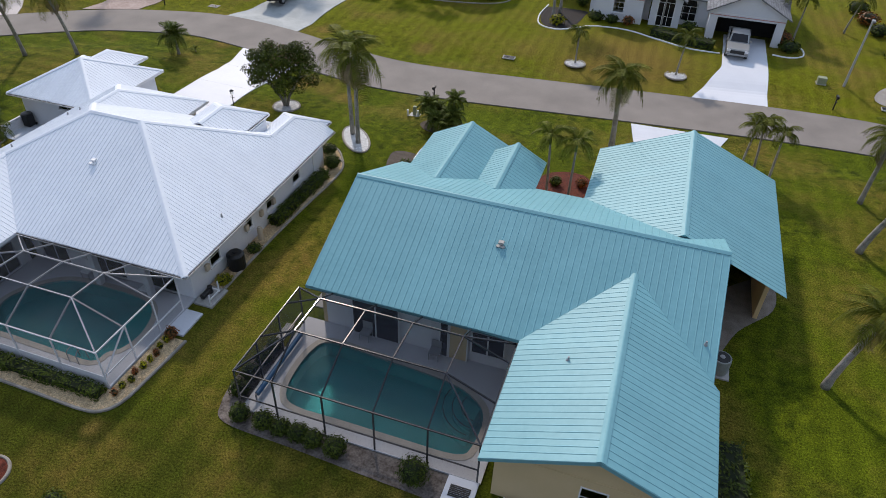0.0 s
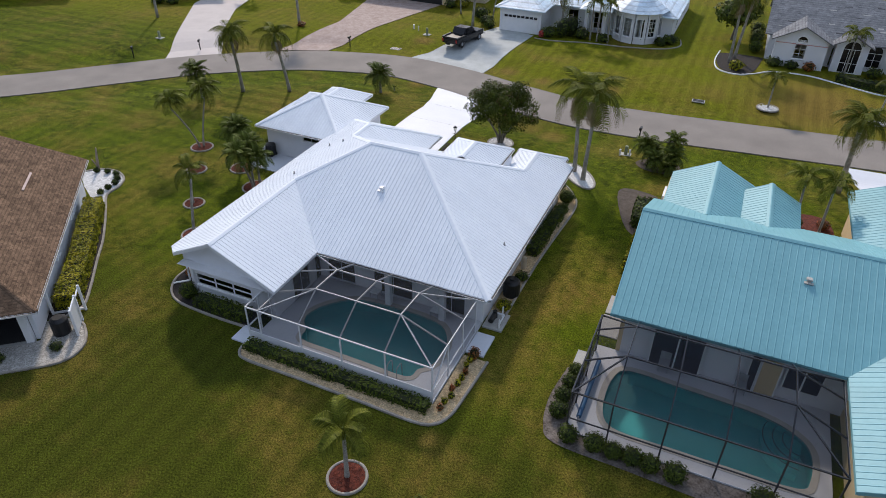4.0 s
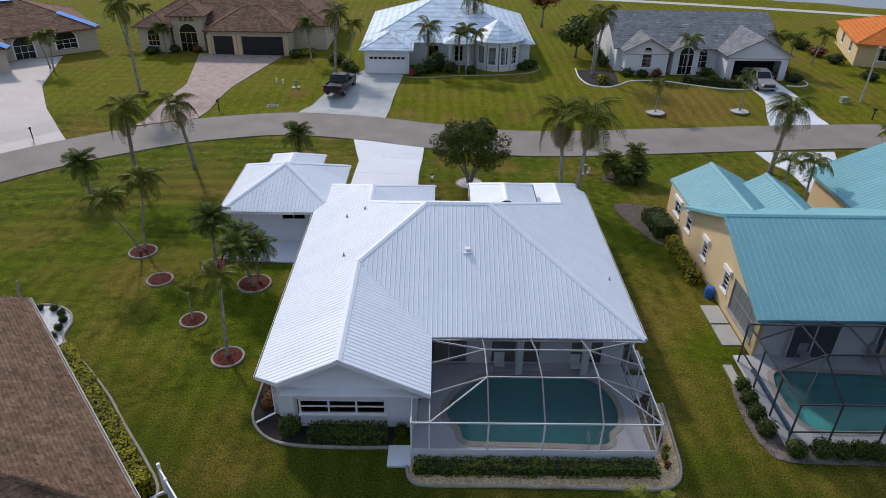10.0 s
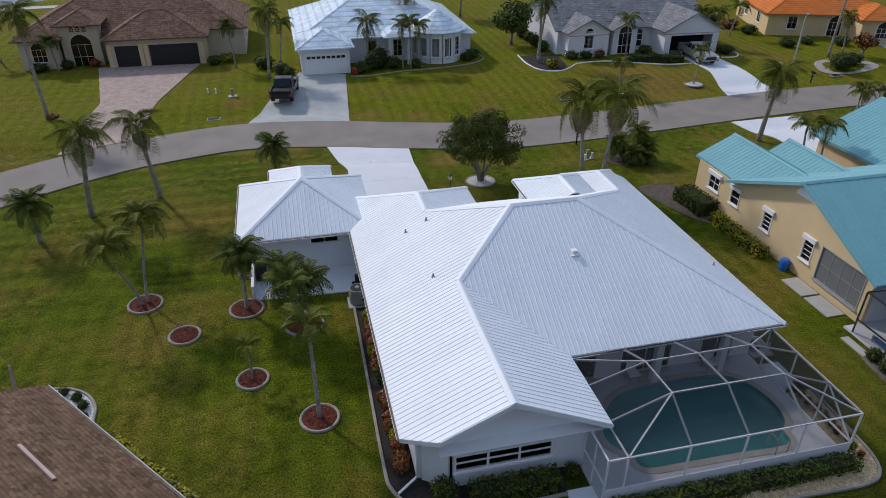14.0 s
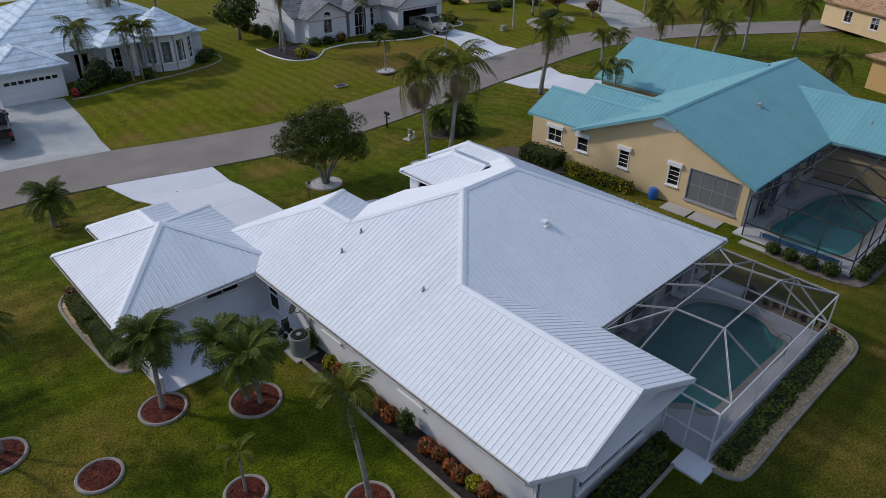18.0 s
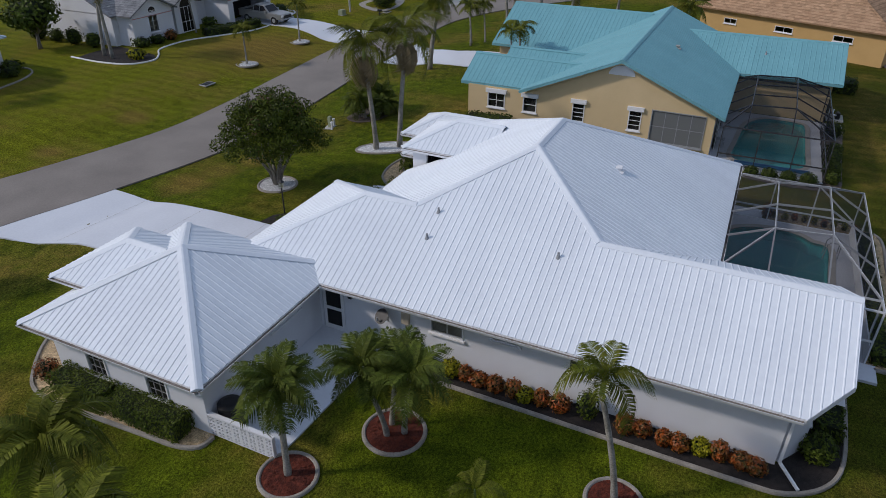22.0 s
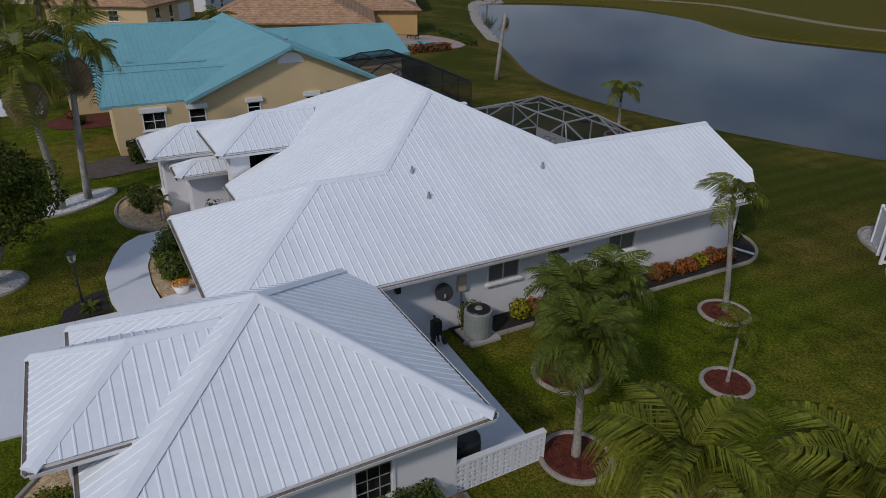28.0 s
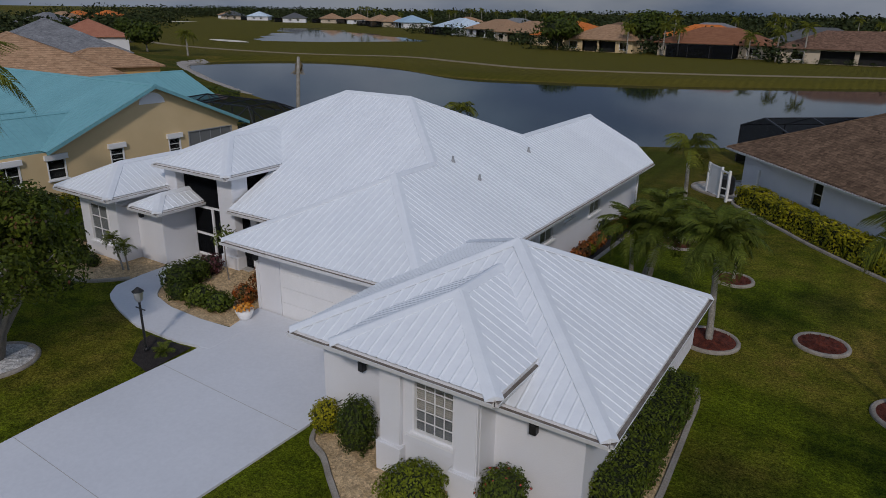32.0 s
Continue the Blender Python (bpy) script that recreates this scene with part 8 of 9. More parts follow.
# orange-tiled house
ho = thing("orange_tiled_house", "cream house with a bright orange tile roof", "house", at=(48.0, 47.2, 0), rz=-18)
hip_block(ho, 0, 15, 2.5, 15, 2.7, 0.42, ORANGEROOF, CREAM, south=[(3, 1.2, 0.8, 1.5, 2, 2), (8.2, 1.4, 0.1, 2.3, 2, 2), (12, 1.4, 0.7, 1.6, 2, 3)], west=[(4, 1.2, 0.9, 1.3, 2, 2), (9, 1.2, 0.9, 1.3, 2, 2)])
hip_block(ho, 10, 15.2, -0.6, 6, 2.7, 0.42, ORANGEROOF, CREAM, south=[(2.6, 1.5, 0.6, 1.7, 2, 3)], zoff=0.015)
arch_window(ho, place((10, -0.6), (15.2, -0.6), 2.6, 0.6), 1.6, 1.9)
arch_window(ho, place((0, 2.5), (15, 2.5), 8.2, 0.1), 1.5, 2.4)
# tan-tiled house beyond the teal roof
ht = thing("tan_tiled_house", "ochre stucco house with a tan tile roof", "house", at=(40.6, -16.2, 0), rz=-22)
hip_block(ht, 0.6, 20.6, 0.6, 17.0, 2.75, 0.42, TANROOF, OCHRE, west=[(3, 1.2, 1.5, 0.5, 2, 1), (8, 1.6, 1.5, 0.5, 2, 1), (13.0, 1.6, 1.5, 0.5, 2, 1)], south=[(8.0, 1.2, 0.1, 2.2, 1, 1), (11.5, 2.2, 0.1, 2.2, 2, 1)])
hip_block(ht, 13.0, 20.4, -5.0, 5.0, 2.75, 0.42, TANROOF, OCHRE, west=[(2.0, 1.0, 0.1, 2.2, 1, 1)], zoff=0.015)
po = smooth_loop([(41.3, -19.2), (43.6, -19.6), (45.0, -21.5), (44.2, -24.2), (42.2, -24.4), (41.0, -22.2)], 4)
sp = thing("swimming_pool", "small free-form pool on a brick patio", "swimming pool", at=(0, 0, 0))
Geo().prism(smooth_loop([(39.8, -17.2), (47, -15.5), (51, -20), (49, -26.5), (41, -26.6), (39.4, -22)], 3), -0.2, 0.08).out("patio", PAVER, sp)
Geo().prism(po, 0.0, 0.2).out("coping", COPING, sp)
Geo().prism([(43.0 + (x - 43.0) * 0.88, -22.0 + (y + 22.0) * 0.88) for x, y in po], 0.1, 0.205).out("water", surface("bright_pool", (0.05, 0.30, 0.34), (0.07, 0.36, 0.40), 1, 0.08), sp)
hedge([(39.0, -19.0), (39.3, -23.5)], 1.1, 0.7, HEDGE_RED, "red-leaved hedge beside the pool patio", 60, 0.12)
hedge([(40.6, -27.4), (45, -28.2), (50, -28.6)], 0.9, 0.6, HEDGE, "low green hedge round the pool patio", 60, 0.12)
for x, y, rz_ in ((47.6, -19.6, 30), (48.6, -21.2, 60), (47.2, -23.6, 120)):
    lg = thing("sun_lounger", "dark sun lounger on the brick patio", "lounger", "patio loungers", at=(x, y, 0.08), rz=rz_)
    bevelled(Geo().box((-0.32, -0.9, 0.28), (0.32, 0.35, 0.36)), "seat", BLACK, lg, width=0.02)
    Geo().beam((0, 0.35, 0.33), (0, 0.9, 0.75), 0.62, 0.06).out("backrest", BLACK, lg)
    for dx in (-0.27, 0.27):
        for dy in (-0.8, 0.3):
            Geo().beam((dx, dy, 0), (dx, dy, 0.28), 0.05).out("leg", BLACK, lg)
um = thing("patio_umbrella", "closed red patio umbrella on a stand", "umbrella", at=(43.9, -18.2, 0.08))
Geo().tube([(0, 0, 0), (0, 0, 0.1)], [0.25, 0.22], 12).out("base", GREY, um)
Geo().tube([(0, 0, 0.1), (0, 0, 2.3)], [0.025, 0.025], 8).out("pole", GREY, um)
Geo().tube([(0, 0, 0.9), (0, 0, 1.2), (0, 0, 2.25)], [0.2, 0.16, 0.03], 8).out("canopy", FLOWER, um)
hz = thing("grey_roofed_house", "house with a dark grey hip roof beyond the tan roof", "house", at=(72, -36, 0), rz=-25)
hip_block(hz, 0, 22, 0, 18, 2.8, 0.45, GREYROOF, BEIGE, west=[(4, 1.2, 0.9, 1.3, 2, 2)], south=[(4, 2.0, 0.1, 2.2, 2, 1), (10, 2.0, 0.1, 2.2, 2, 1)])
hz2 = thing("terracotta_roofed_house", "house with a faded terracotta hip roof", "house", at=(118, -66, 0), rz=-30)
hip_block(hz2, 0, 16, 0, 14, 2.8, 0.45, surface("terracotta_tiles", (0.32, 0.12, 0.07), (0.40, 0.17, 0.10), 1, 0.85, 0.5, courses=(0.17, 2.0)), STUCCO, south=[(4, 2.0, 0.1, 2.2, 2, 1), (10, 2.0, 0.1, 2.2, 2, 1)], west=[(4, 1.2, 0.9, 1.3, 2, 2)])
for i, (x, y, rz_, rm, wm) in enumerate(((68, 44, -35, BROWNROOF, CREAM), (86, 30, -35, TANROOF, STUCCO), (104, 14, -35, GREYROOF, BEIGE), (66, 2, -30, TANROOF, CREAM), (84, -8, -30, BROWNROOF, STUCCO))):
    h_ = thing("street_house", "low stucco house farther along the street", "house", "street houses", at=(x, y, 0), rz=rz_)
    hip_block(h_, 0, 15, 0, 12, 2.7, 0.43, rm, wm, south=[(3, 1.4, 0.8, 1.5, 2, 2), (7, 1.2, 0.1, 2.2, 1, 2), (11.5, 4.2, 0, 2.1, 0, 0)], west=[(4, 1.2, 0.9, 1.3, 2, 2), (8, 1.2, 0.9, 1.3, 2, 2)])


# ---- vehicles ----
def pickup(name, label, x, y, rz, paint, bed_open=True, z=None):
    """A four-door pickup; its nose looks along -y."""
    t = thing(name, label, "pickup truck", at=(x, y, height(x, y) + 0.06 if z is None else z), rz=rz)
    low = [(-0.95, 0.62), (-0.97, 0.95), (0.97, 0.95), (0.95, 0.62)]
    g = Geo()
    ys = [(-2.75, 0.55, 0.95, 0.86), (-2.6, 0.5, 1.02, 0.95), (-1.35, 0.45, 1.1, 0.97), (-0.9, 0.45, 1.08, 0.98), (2.7, 0.5, 1.08, 0.97), (2.8, 0.55, 1.05, 0.94)]
    for yy, zb, zt, w in ys:
        g.v += [(-w, yy, zb), (-w, yy, zt), (w, yy, zt), (w, yy, zb)]
    for i in range(len(ys) - 1):
        for k in range(4):
            g.f.append((i * 4 + k, i * 4 + (k + 1) % 4, i * 4 + 4 + (k + 1) % 4, i * 4 + 4 + k))
    g.f += [(3, 2, 1, 0), tuple(range(len(g.v) - 4, len(g.v)))]
    bevelled(g, "body", paint, t, width=0.05)
    cabin = Geo()
    for yy, zz, w in ((-1.15, 1.08, 0.88), (-0.45, 1.74, 0.74), (0.75, 1.78, 0.74), (1.05, 1.08, 0.88)):
        cabin.v += [(-w, yy, zz), (w, yy, zz)]
    cabin.f = [(0, 1, 3, 2), (2, 3, 5, 4), (4, 5, 7, 6), (0, 2, 4, 6), (7, 5, 3, 1), (0, 6, 7, 1)]
    bevelled(cabin, "cab", paint, t, width=0.04)
    gl = BLACK
    Geo().add([(-0.74, -1.09, 1.15), (0.74, -1.09, 1.15), (0.64, -0.52, 1.69), (-0.64, -0.52, 1.69)], [(0, 1, 2, 3)]).out("windscreen", TRUCK_BLACK, t)
    Geo().add([(-0.72, 1.06, 1.2), (0.72, 1.06, 1.2), (0.64, 0.82, 1.7), (-0.64, 0.82, 1.7)], [(3, 2, 1, 0)]).out("rear_window", TRUCK_BLACK, t)
    for s_ in (-1, 1):
        for a_, b_ in ((-0.82, 0.02), (0.1, 0.85)):
            Geo().add([(s_ * 0.89, a_, 1.2), (s_ * 0.89, b_, 1.2), (s_ * 0.775, min(b_, 0.72), 1.68), (s_ * 0.775, max(a_ + 0.28, -0.42) if a_ < 0 else a_, 1.68)], [(0, 1, 2, 3)]).out("side_window", TRUCK_BLACK, t)
        Geo().box((s_ * 1.0 - 0.08, -0.85, 1.1), (s_ * 1.0 + 0.08, -0.7, 1.27)).out("mirror", paint, t)
        Geo().box((s_ * 0.75 - 0.16, -2.79, 0.78), (s_ * 0.75 + 0.16, -2.7, 0.95)).out("headlight", WHITE, t)
        Geo().box((s_ * 0.86 - 0.08, 2.74, 0.7), (s_ * 0.86 + 0.08, 2.82, 1.0)).out("tail_light", surface("tail_red", (0.3, 0.01, 0.01), (0.35, 0.02, 0.02), 1, 0.3), t)
        for yy in (-1.75, 1.75):
            w_ = Geo().tube([(s_ * 0.72, yy, 0.38), (s_ * 0.98, yy, 0.38)], [0.38, 0.38], 18).out("wheel", TYRE, t)
            Geo().tube([(s_ * 0.9, yy, 0.38), (s_ * 0.99, yy, 0.38)], [0.22, 0.2], 12).out("rim", GREY, w_)
    if bed_open:
        Geo().box((-0.8, 1.2, 1.081), (0.8, 2.65, 1.087)).out("bed_liner", BLACK, t)
        for lo, hi in (((-0.97, 1.1, 1.08), (-0.83, 2.78, 1.22)), ((0.83, 1.1, 1.08), (0.97, 2.78, 1.22)), ((-0.83, 2.66, 1.08), (0.83, 2.78, 1.22))):
            Geo().box(lo, hi).out("bed_side", paint, t)
    Geo().box((-0.6, -2.81, 0.62), (0.6, -2.74, 0.9)).out("grille", BLACK, t)
    Geo().box((-0.95, -2.86, 0.48), (0.95, -2.7, 0.62)).out("bumper", GREY, t)
    return t


pickup("black_pickup", "black pickup truck parked nose-in on the stained driveway", -11.2, 37.2, 170, TRUCK_BLACK)
pickup("silver_pickup", "silver pickup truck parked before the open garage", 33.7, 40.6, -2, TRUCK_SILVER)


# ---- street furniture and small things ----
def mailbox(x, y, rz):
    t = thing("mailbox", "black mailbox on a post beside the street", "mailbox", "mailboxes", at=(x, y, height(x, y)), rz=rz)
    Geo().beam((0, 0, -0.05), (0, 0, 1.0), 0.09).out("post", BLACK, t)
    Geo().beam((-0.35, 0, 0.78), (0.2, 0, 0.78), 0.06).out("arm", BLACK, t)
    bevelled(Geo().box((-0.3, -0.1, 1.0), (0.25, 0.1, 1.22)), "box", BLACK, t, width=0.04)


for x, y, r in ((11.03, 20.75, 90), (-22.3, 31.6, 90), (-40.5, 18.6, 130), (41.2, 31.4, 90), (-36.0, 23.5, 120)):
    mailbox(x, y, r)
barrel = thing("blue_barrel", "small blue plastic barrel against the cream wall", "barrel", at=(14.35, 0.05, 0))
Geo().tube([(0, 0, 0), (0, 0, 0.2), (0, 0, 0.5), (0, 0, 0.62)], [0.24, 0.27, 0.27, 0.23], 16).out("barrel", BLUE, barrel)
Geo().tube([(0, 0, 0.62), (0, 0, 0.66)], [0.2, 0.18], 14).out("lid", BLUE, barrel)
lp = thing("street_light", "grey street light pole leaning over the lawn", "street lamp", at=(42.4, 35.9, height(42.4, 35.9)))
Geo().tube([(0, 0, -0.1), (0.2, 0.2, 5.5)], [0.11, 0.07], 10).out("pole", CONCRETE, lp)
bevelled(Geo().box((0.1, -0.25, 5.45), (0.35, 0.25, 5.6)), "lamp_head", GREY, lp)
for i, (x, y) in enumerate(((40.6, 35.8), (-16.0, 38.0), (-42.0, 24.0), (10.6, 17.6))):
    u = thing("utility_pedestal", "small green utility pedestal on the lawn", "utility box", "utility pedestals", at=(x, y, height(x, y)))
    bevelled(Geo().box((-0.35, -0.28, 0), (0.35, 0.28, 0.55)) if i == 0 else Geo().box((-0.12, -0.12, 0), (0.12, 0.12, 0.75)), "case", surface("utility_green", (0.25, 0.28, 0.18), (0.32, 0.34, 0.22), 2, 0.6), u, width=0.03)
    Geo().box((-0.4, -0.33, -0.05), (0.4, 0.33, 0.04)).out("pad", CONCRETE, u)
for x, y in ((14.4, 31.3), (-17.5, 33.2), (45.5, 33.0)):
    dr = thing("storm_drain", "dark storm drain grate in the verge", "drain", "storm drains", at=(x, y, height(x, y) + 0.05))
    Geo().box((-0.55, -0.35, -0.05), (0.55, 0.35, 0.02)).out("frame", CONCRETE, dr)
    for k in range(6):
        Geo().box((-0.48, -0.28 + k * 0.1, 0.02), (0.48, -0.22 + k * 0.1, 0.035)).out("bar", BLACK, dr)
# teal house: side path, beds, shrubs
for i, (y, l) in enumerate(((-1.7, 1.6), (-3.5, 1.7), (-6.6, 1.4))):
    drive("stepping_slab", [(13.55 if i < 2 else 13.0, y - l / 2), (13.55 if i < 2 else 13.0, y + l / 2)], [(14.55 if i < 2 else 13.42, y - l / 2), (14.55 if i < 2 else 13.42, y + l / 2)], CONCRETE, "concrete slab beside the cream wall", 3, 0.06, category="slab")
hedge([(13.95, 1.4), (13.9, 3.4), (13.95, 6.0)], 0.8, 0.6, HEDGE_YELLOW, "yellow-green shrubs along the cream wall", 110, 0.09)
hedge([(13.75, 6.6), (13.6, 9.2)], 1.4, 0.95, LEAF, "dark green hedge at the house corner", 90, 0.1)
bed(smooth_loop([(12.9, 6.2), (14.6, 6.0), (14.6, 10.5), (12.6, 11.6), (11.4, 10.8)], 5), SOIL, "bare dark planting bed at the house corner")
bed(smooth_loop([(12.6, 15.0), (14.6, 15.2), (14.6, 17.2), (12.6, 17.6), (11.6, 16.2)], 5), SOIL, "dark bed under the palm clump")
sb = smooth_line([(12.85, -7.3), (12.6, -9.4), (12.8, -11.1), (13.5, -11.95), (16.5, -12.1), (19.6, -12.25), (23.0, -12.4)], 5)
bed(sb + [(23.0, -11.12), (13.74, -11.12), (13.74, -7.3)], surface("bare_soil", (0.055, 0.042, 0.033), (0.20, 0.17, 0.15), 2.2, 0.95, 0.8, fine=5), "bare gravelly bed along the dark pool cage")
for i, (x, y, r) in enumerate(((13.3, -7.55, 0.38), (13.25, -8.45, 0.42), (13.2, -9.4, 0.44), (13.25, -10.35, 0.46), (14.0, -11.5, 0.46), (15.1, -11.5, 0.5), (15.9, -11.55, 0.44), (16.7, -11.55, 0.48), (17.4, -11.62, 0.46), (18.4, -11.68, 0.52), (21.7, -11.72, 0.66))):
    shrub(x, y, r, r * 1.5, LEAF, "dark clipped shrub beside the dark pool cage", i, group="cage shrubs", n=int(1500 * r))
drive("cage_step", [(22.95, -12.35), (22.95, -11.12)], [(24.15, -12.35), (24.15, -11.12)], WHITE_DRIVE, "concrete slab with a dark mat at the cage door", 3, 0.1, category="slab")
mat = thing("door_mat", "black ribbed rubber door mat on the slab", "door mat", at=(23.55, -11.75, 0.11))
for k in range(7):
    Geo().box((-0.4, -0.25 + k * 0.075, 0), (0.4, -0.2 + k * 0.075, 0.02)).out("rib", BLACK, mat)
roll = thing("pool_cover_roll", "long faded blue rolled solar pool cover", "pool cover", at=(14.15, -8.5, 0.25))
Geo().tube([(0, -1.9, 0.1), (0, 1.9, 0.1)], [0.11, 0.11], 14).out("roll", COVER_BLUE, roll)
for yy in (-2.0, 2.0):
    Geo().beam((0, yy, -0.15), (0, yy, 0.2), 0.06).out("stand", GREY, roll)
hedge([(32.6, -6.5), (32.9, -9.5), (32.9, -13.5)], 1.9, 0.9, LEAF, "broad dark hedge along the teal-roofed wing", 70, 0.1)
eq2 = copy_thing(eq, pose(25.7, -11.95, 0.05, 0, 0, 90))
ac2 = copy_thing(ac, pose(32.7, -1.8, 0.05, 0, 0, 0))
bed(smooth_loop([(31.0, -1.6), (31.4, 2.2), (34.2, 5.6), (35.4, 5.4), (35.3, 3.4), (33.6, 1.2), (32.4, -1.4)], 5), surface("sandy_soil", (0.15, 0.125, 0.10), (0.26, 0.23, 0.20), 2, 0.95, 0.6), "bare sandy bed at the house corner")
bed(smooth_loop([(21.8, 6.2), (24.6, 6.2), (24.6, 12.6), (21.6, 12.0)], 5), MULCH_RED, "mulched bed between the wings")
for x, y in ((22.3, 7.6), (23.4, 8.8), (22.6, 11.2), (24.2, 11.6), (23.6, 7.0)):
    shrub(x, y, 0.4, 0.6, HEDGE_RED if x > 23.5 else HEDGE, "mixed red and green shrub by the entry", group="teal entry shrubs")
# lanai furniture under the cages
for x, y, lb in ((2.0, -6.5, "white"), (5.6, -6.6, "white"), (17.0, -5.6, "grey"), (20.4, -5.6, "grey")):
    t = thing("patio_chair", "%s metal patio chair under the lanai roof" % lb, "chair", "patio chairs", at=(x, y, 0.1))
    bevelled(Geo().box((-0.25, -0.25, 0.4), (0.25, 0.25, 0.45)), "seat", WHITE if lb == "white" else GREY, t, width=0.015)
    bevelled(Geo().box((-0.25, 0.22, 0.45), (0.25, 0.26, 0.9)), "backrest", WHITE if lb == "white" else GREY, t, width=0.015)
    for dx in (-0.22, 0.22):
        for dy in (-0.22, 0.22):
            Geo().beam((dx, dy, 0), (dx, dy, 0.4), 0.03).out("leg", GREY, t)
for x in (2.9, 6.0):
    bevelled(Geo().box((x - 0.16, -6.85, 0.1), (x + 0.16, -6.55, EV - 0.14)), "lanai_post", STUCCO, house)
# doors and windows of the lanai wall behind the dark cage
for x, w_, h_, z_, nm, mt, lb in ((20.72, 0.4, 2.0, 0.1, "lanai_door", TRUCK_BLACK, "dark glass sliding door"), (21.4, 0.86, 2.0, 0.1, "lanai_door", CREAM, "cream panel door"), (22.75, 1.5, 1.15, 0.85, "lanai_window", TRUCK_BLACK, "dark sliding window"), (17.4, 2.3, 2.0, 0.1, "lanai_door", TRUCK_BLACK, "dark glass sliding doors")):
    d_ = bevelled(Geo().box((x - w_ / 2, YS + 0.36, z_), (x + w_ / 2, YS + 0.395, z_ + h_)), nm, mt, teal, lb, 0.008)
    for k in range(2 if w_ < 1 else 3):
        xx = x - w_ / 2 + w_ * k / (1 if w_ < 1 else 2)
        Geo().box((xx - 0.035, YS + 0.335, z_), (xx + 0.035, YS + 0.358, z_ + h_)).out("door_frame", WHITE, d_)

# ---- gardens across the street ----
gardens = [
    (0.2, 44.2, 0.9, 1.3, LEAF), (-3.3, 43.2, 0.9, 1.1, HEDGE), (-2.0, 43.9, 1.0, 2.0, HEDGE), (-1.2, 44.6, 1.1, 2.4, LEAF), (-4.0, 42.7, 0.35, 0.7, FLOWER), (2.6, 44.0, 0.7, 0.9, HEDGE), (9.5, 46.6, 0.9, 1.0, HEDGE), (8.6, 45.6, 0.7, 0.8, LEAF), (-11.4, 44.6, 0.9, 1.1, LEAF), (-10.6, 43.6, 0.7, 0.9, HEDGE),
    (-13.0, 47.0, 1.1, 1.3, HEDGE), (-16.8, 50.6, 0.9, 1.0, HEDGE_YELLOW), (-18.2, 49.6, 0.8, 0.9, HEDGE), (-33.0, 51.0, 0.7, 0.9, LEAF), (-35.5, 50.4, 0.9, 0.8, LEAF), (-30.4, 51.4, 0.6, 0.8, HEDGE_RED),
    (20.2, 44.0, 0.9, 0.8, LEAF), (21.8, 43.6, 0.7, 0.8, LEAF), (23.4, 43.6, 0.6, 0.9, HEDGE_RED), (16.8, 41.0, 0.8, 0.9, HEDGE_YELLOW), (29.2, 44.2, 0.8, 1.0, HEDGE), (38.4, 42.4, 1.0, 0.9, LEAF), (37.9, 44.2, 0.8, 1.2, HEDGE_RED),
    (-50.8, 35.6, 0.8, 0.8, LEAF), (-52.6, 35.0, 0.9, 0.9, HEDGE), (-30.5, 34.5, 0.5, 0.5, HEDGE_RED), (47.5, 43.6, 1.0, 1.0, LEAF), (50.8, 44.4, 0.9, 0.9, HEDGE), (54.5, 43.0, 1.0, 1.0, HEDGE), (47.2, 50.6, 1.1, 1.1, LEAF), (46.6, 54.0, 1.2, 1.2, HEDGE_RED), (46.2, 57.5, 1.2, 1.2, LEAF), (49.5, 35.5, 1.1, 1.2, LEAF)]
for i, (x, y, r, h, m) in enumerate(gardens):
    shrub(x, y, r, h, m, "rounded garden shrub across the street", i, n=int(260 * r), size=0.14, group="garden shrubs")
for x, y in ((-18.3, 39.3), (-17.55, 39.0), (10.2, 17.2), (10.9, 17.5)):
    pp = thing("irrigation_pipe", "short white capped pipe in the lawn", "pipe", "irrigation pipes", at=(x, y, height(x, y)))
    Geo().tube([(0, 0, -0.05), (0, 0, 0.45)], [0.07, 0.07], 10).out("pipe", WHITE, pp)
    Geo().tube([(0, 0, 0.45), (0, 0, 0.5)], [0.1, 0.08], 10).out("cap", WHITE, pp)
shrub(47.2, 34.3, 1.35, 1.7, LEAF, "large round clipped bush in a bare bed", 91, n=1300, size=0.11)
tree(54.2, 33.2, 0.7, 1.3, 1.5, "small bare-twigged brown tree on the lawn", 92, 500, 0.09, HEDGE_RED)
for x, y, r, h in ((18.2, 47.6, 0.7, 1.3), (18.1, 50.0, 0.8, 1.5), (18.2, 52.4, 0.7, 1.2), (18.1, 54.6, 0.9, 1.4)):
    shrub(x, y, r, h, HEDGE, "loose green shrub along the white side wall", int(y), n=500, size=0.1, group="side wall shrubs")
hedge([(26.0, 41.9), (29.2, 40.6), (31.6, 40.2)], 1.2, 0.7, LEAF, "low dark hedge before the grey-shingled house", 50, 0.13)
curb(smooth_line([(14.8, 46.5), (14.6, 43.0), (15.2, 40.2), (17.0, 39.4), (18.6, 40.4), (20.2, 41.8), (23.5, 42.0), (26.5, 40.6), (29.5, 39.3), (32.3, 39.2)], 5), material=WHITE)
curb(smooth_line([(-4.6, 42.0), (-2.4, 41.9), (1.0, 42.8), (5.0, 43.2), (8.8, 44.2), (10.6, 46.0), (10.4, 48.5)], 5))
curb(smooth_line([(36.9, 40.8), (38.4, 40.6), (39.6, 41.6), (39.5, 43.6), (38.0, 45.0)], 5), material=WHITE)
bed(smooth_loop([(14.9, 45.8), (14.8, 42.8), (15.5, 40.4), (17.0, 39.7), (18.4, 40.8), (19.0, 44.6), (18.8, 46.0)], 4), MULCH_DARK, "mulched bed beside the grey-shingled house")

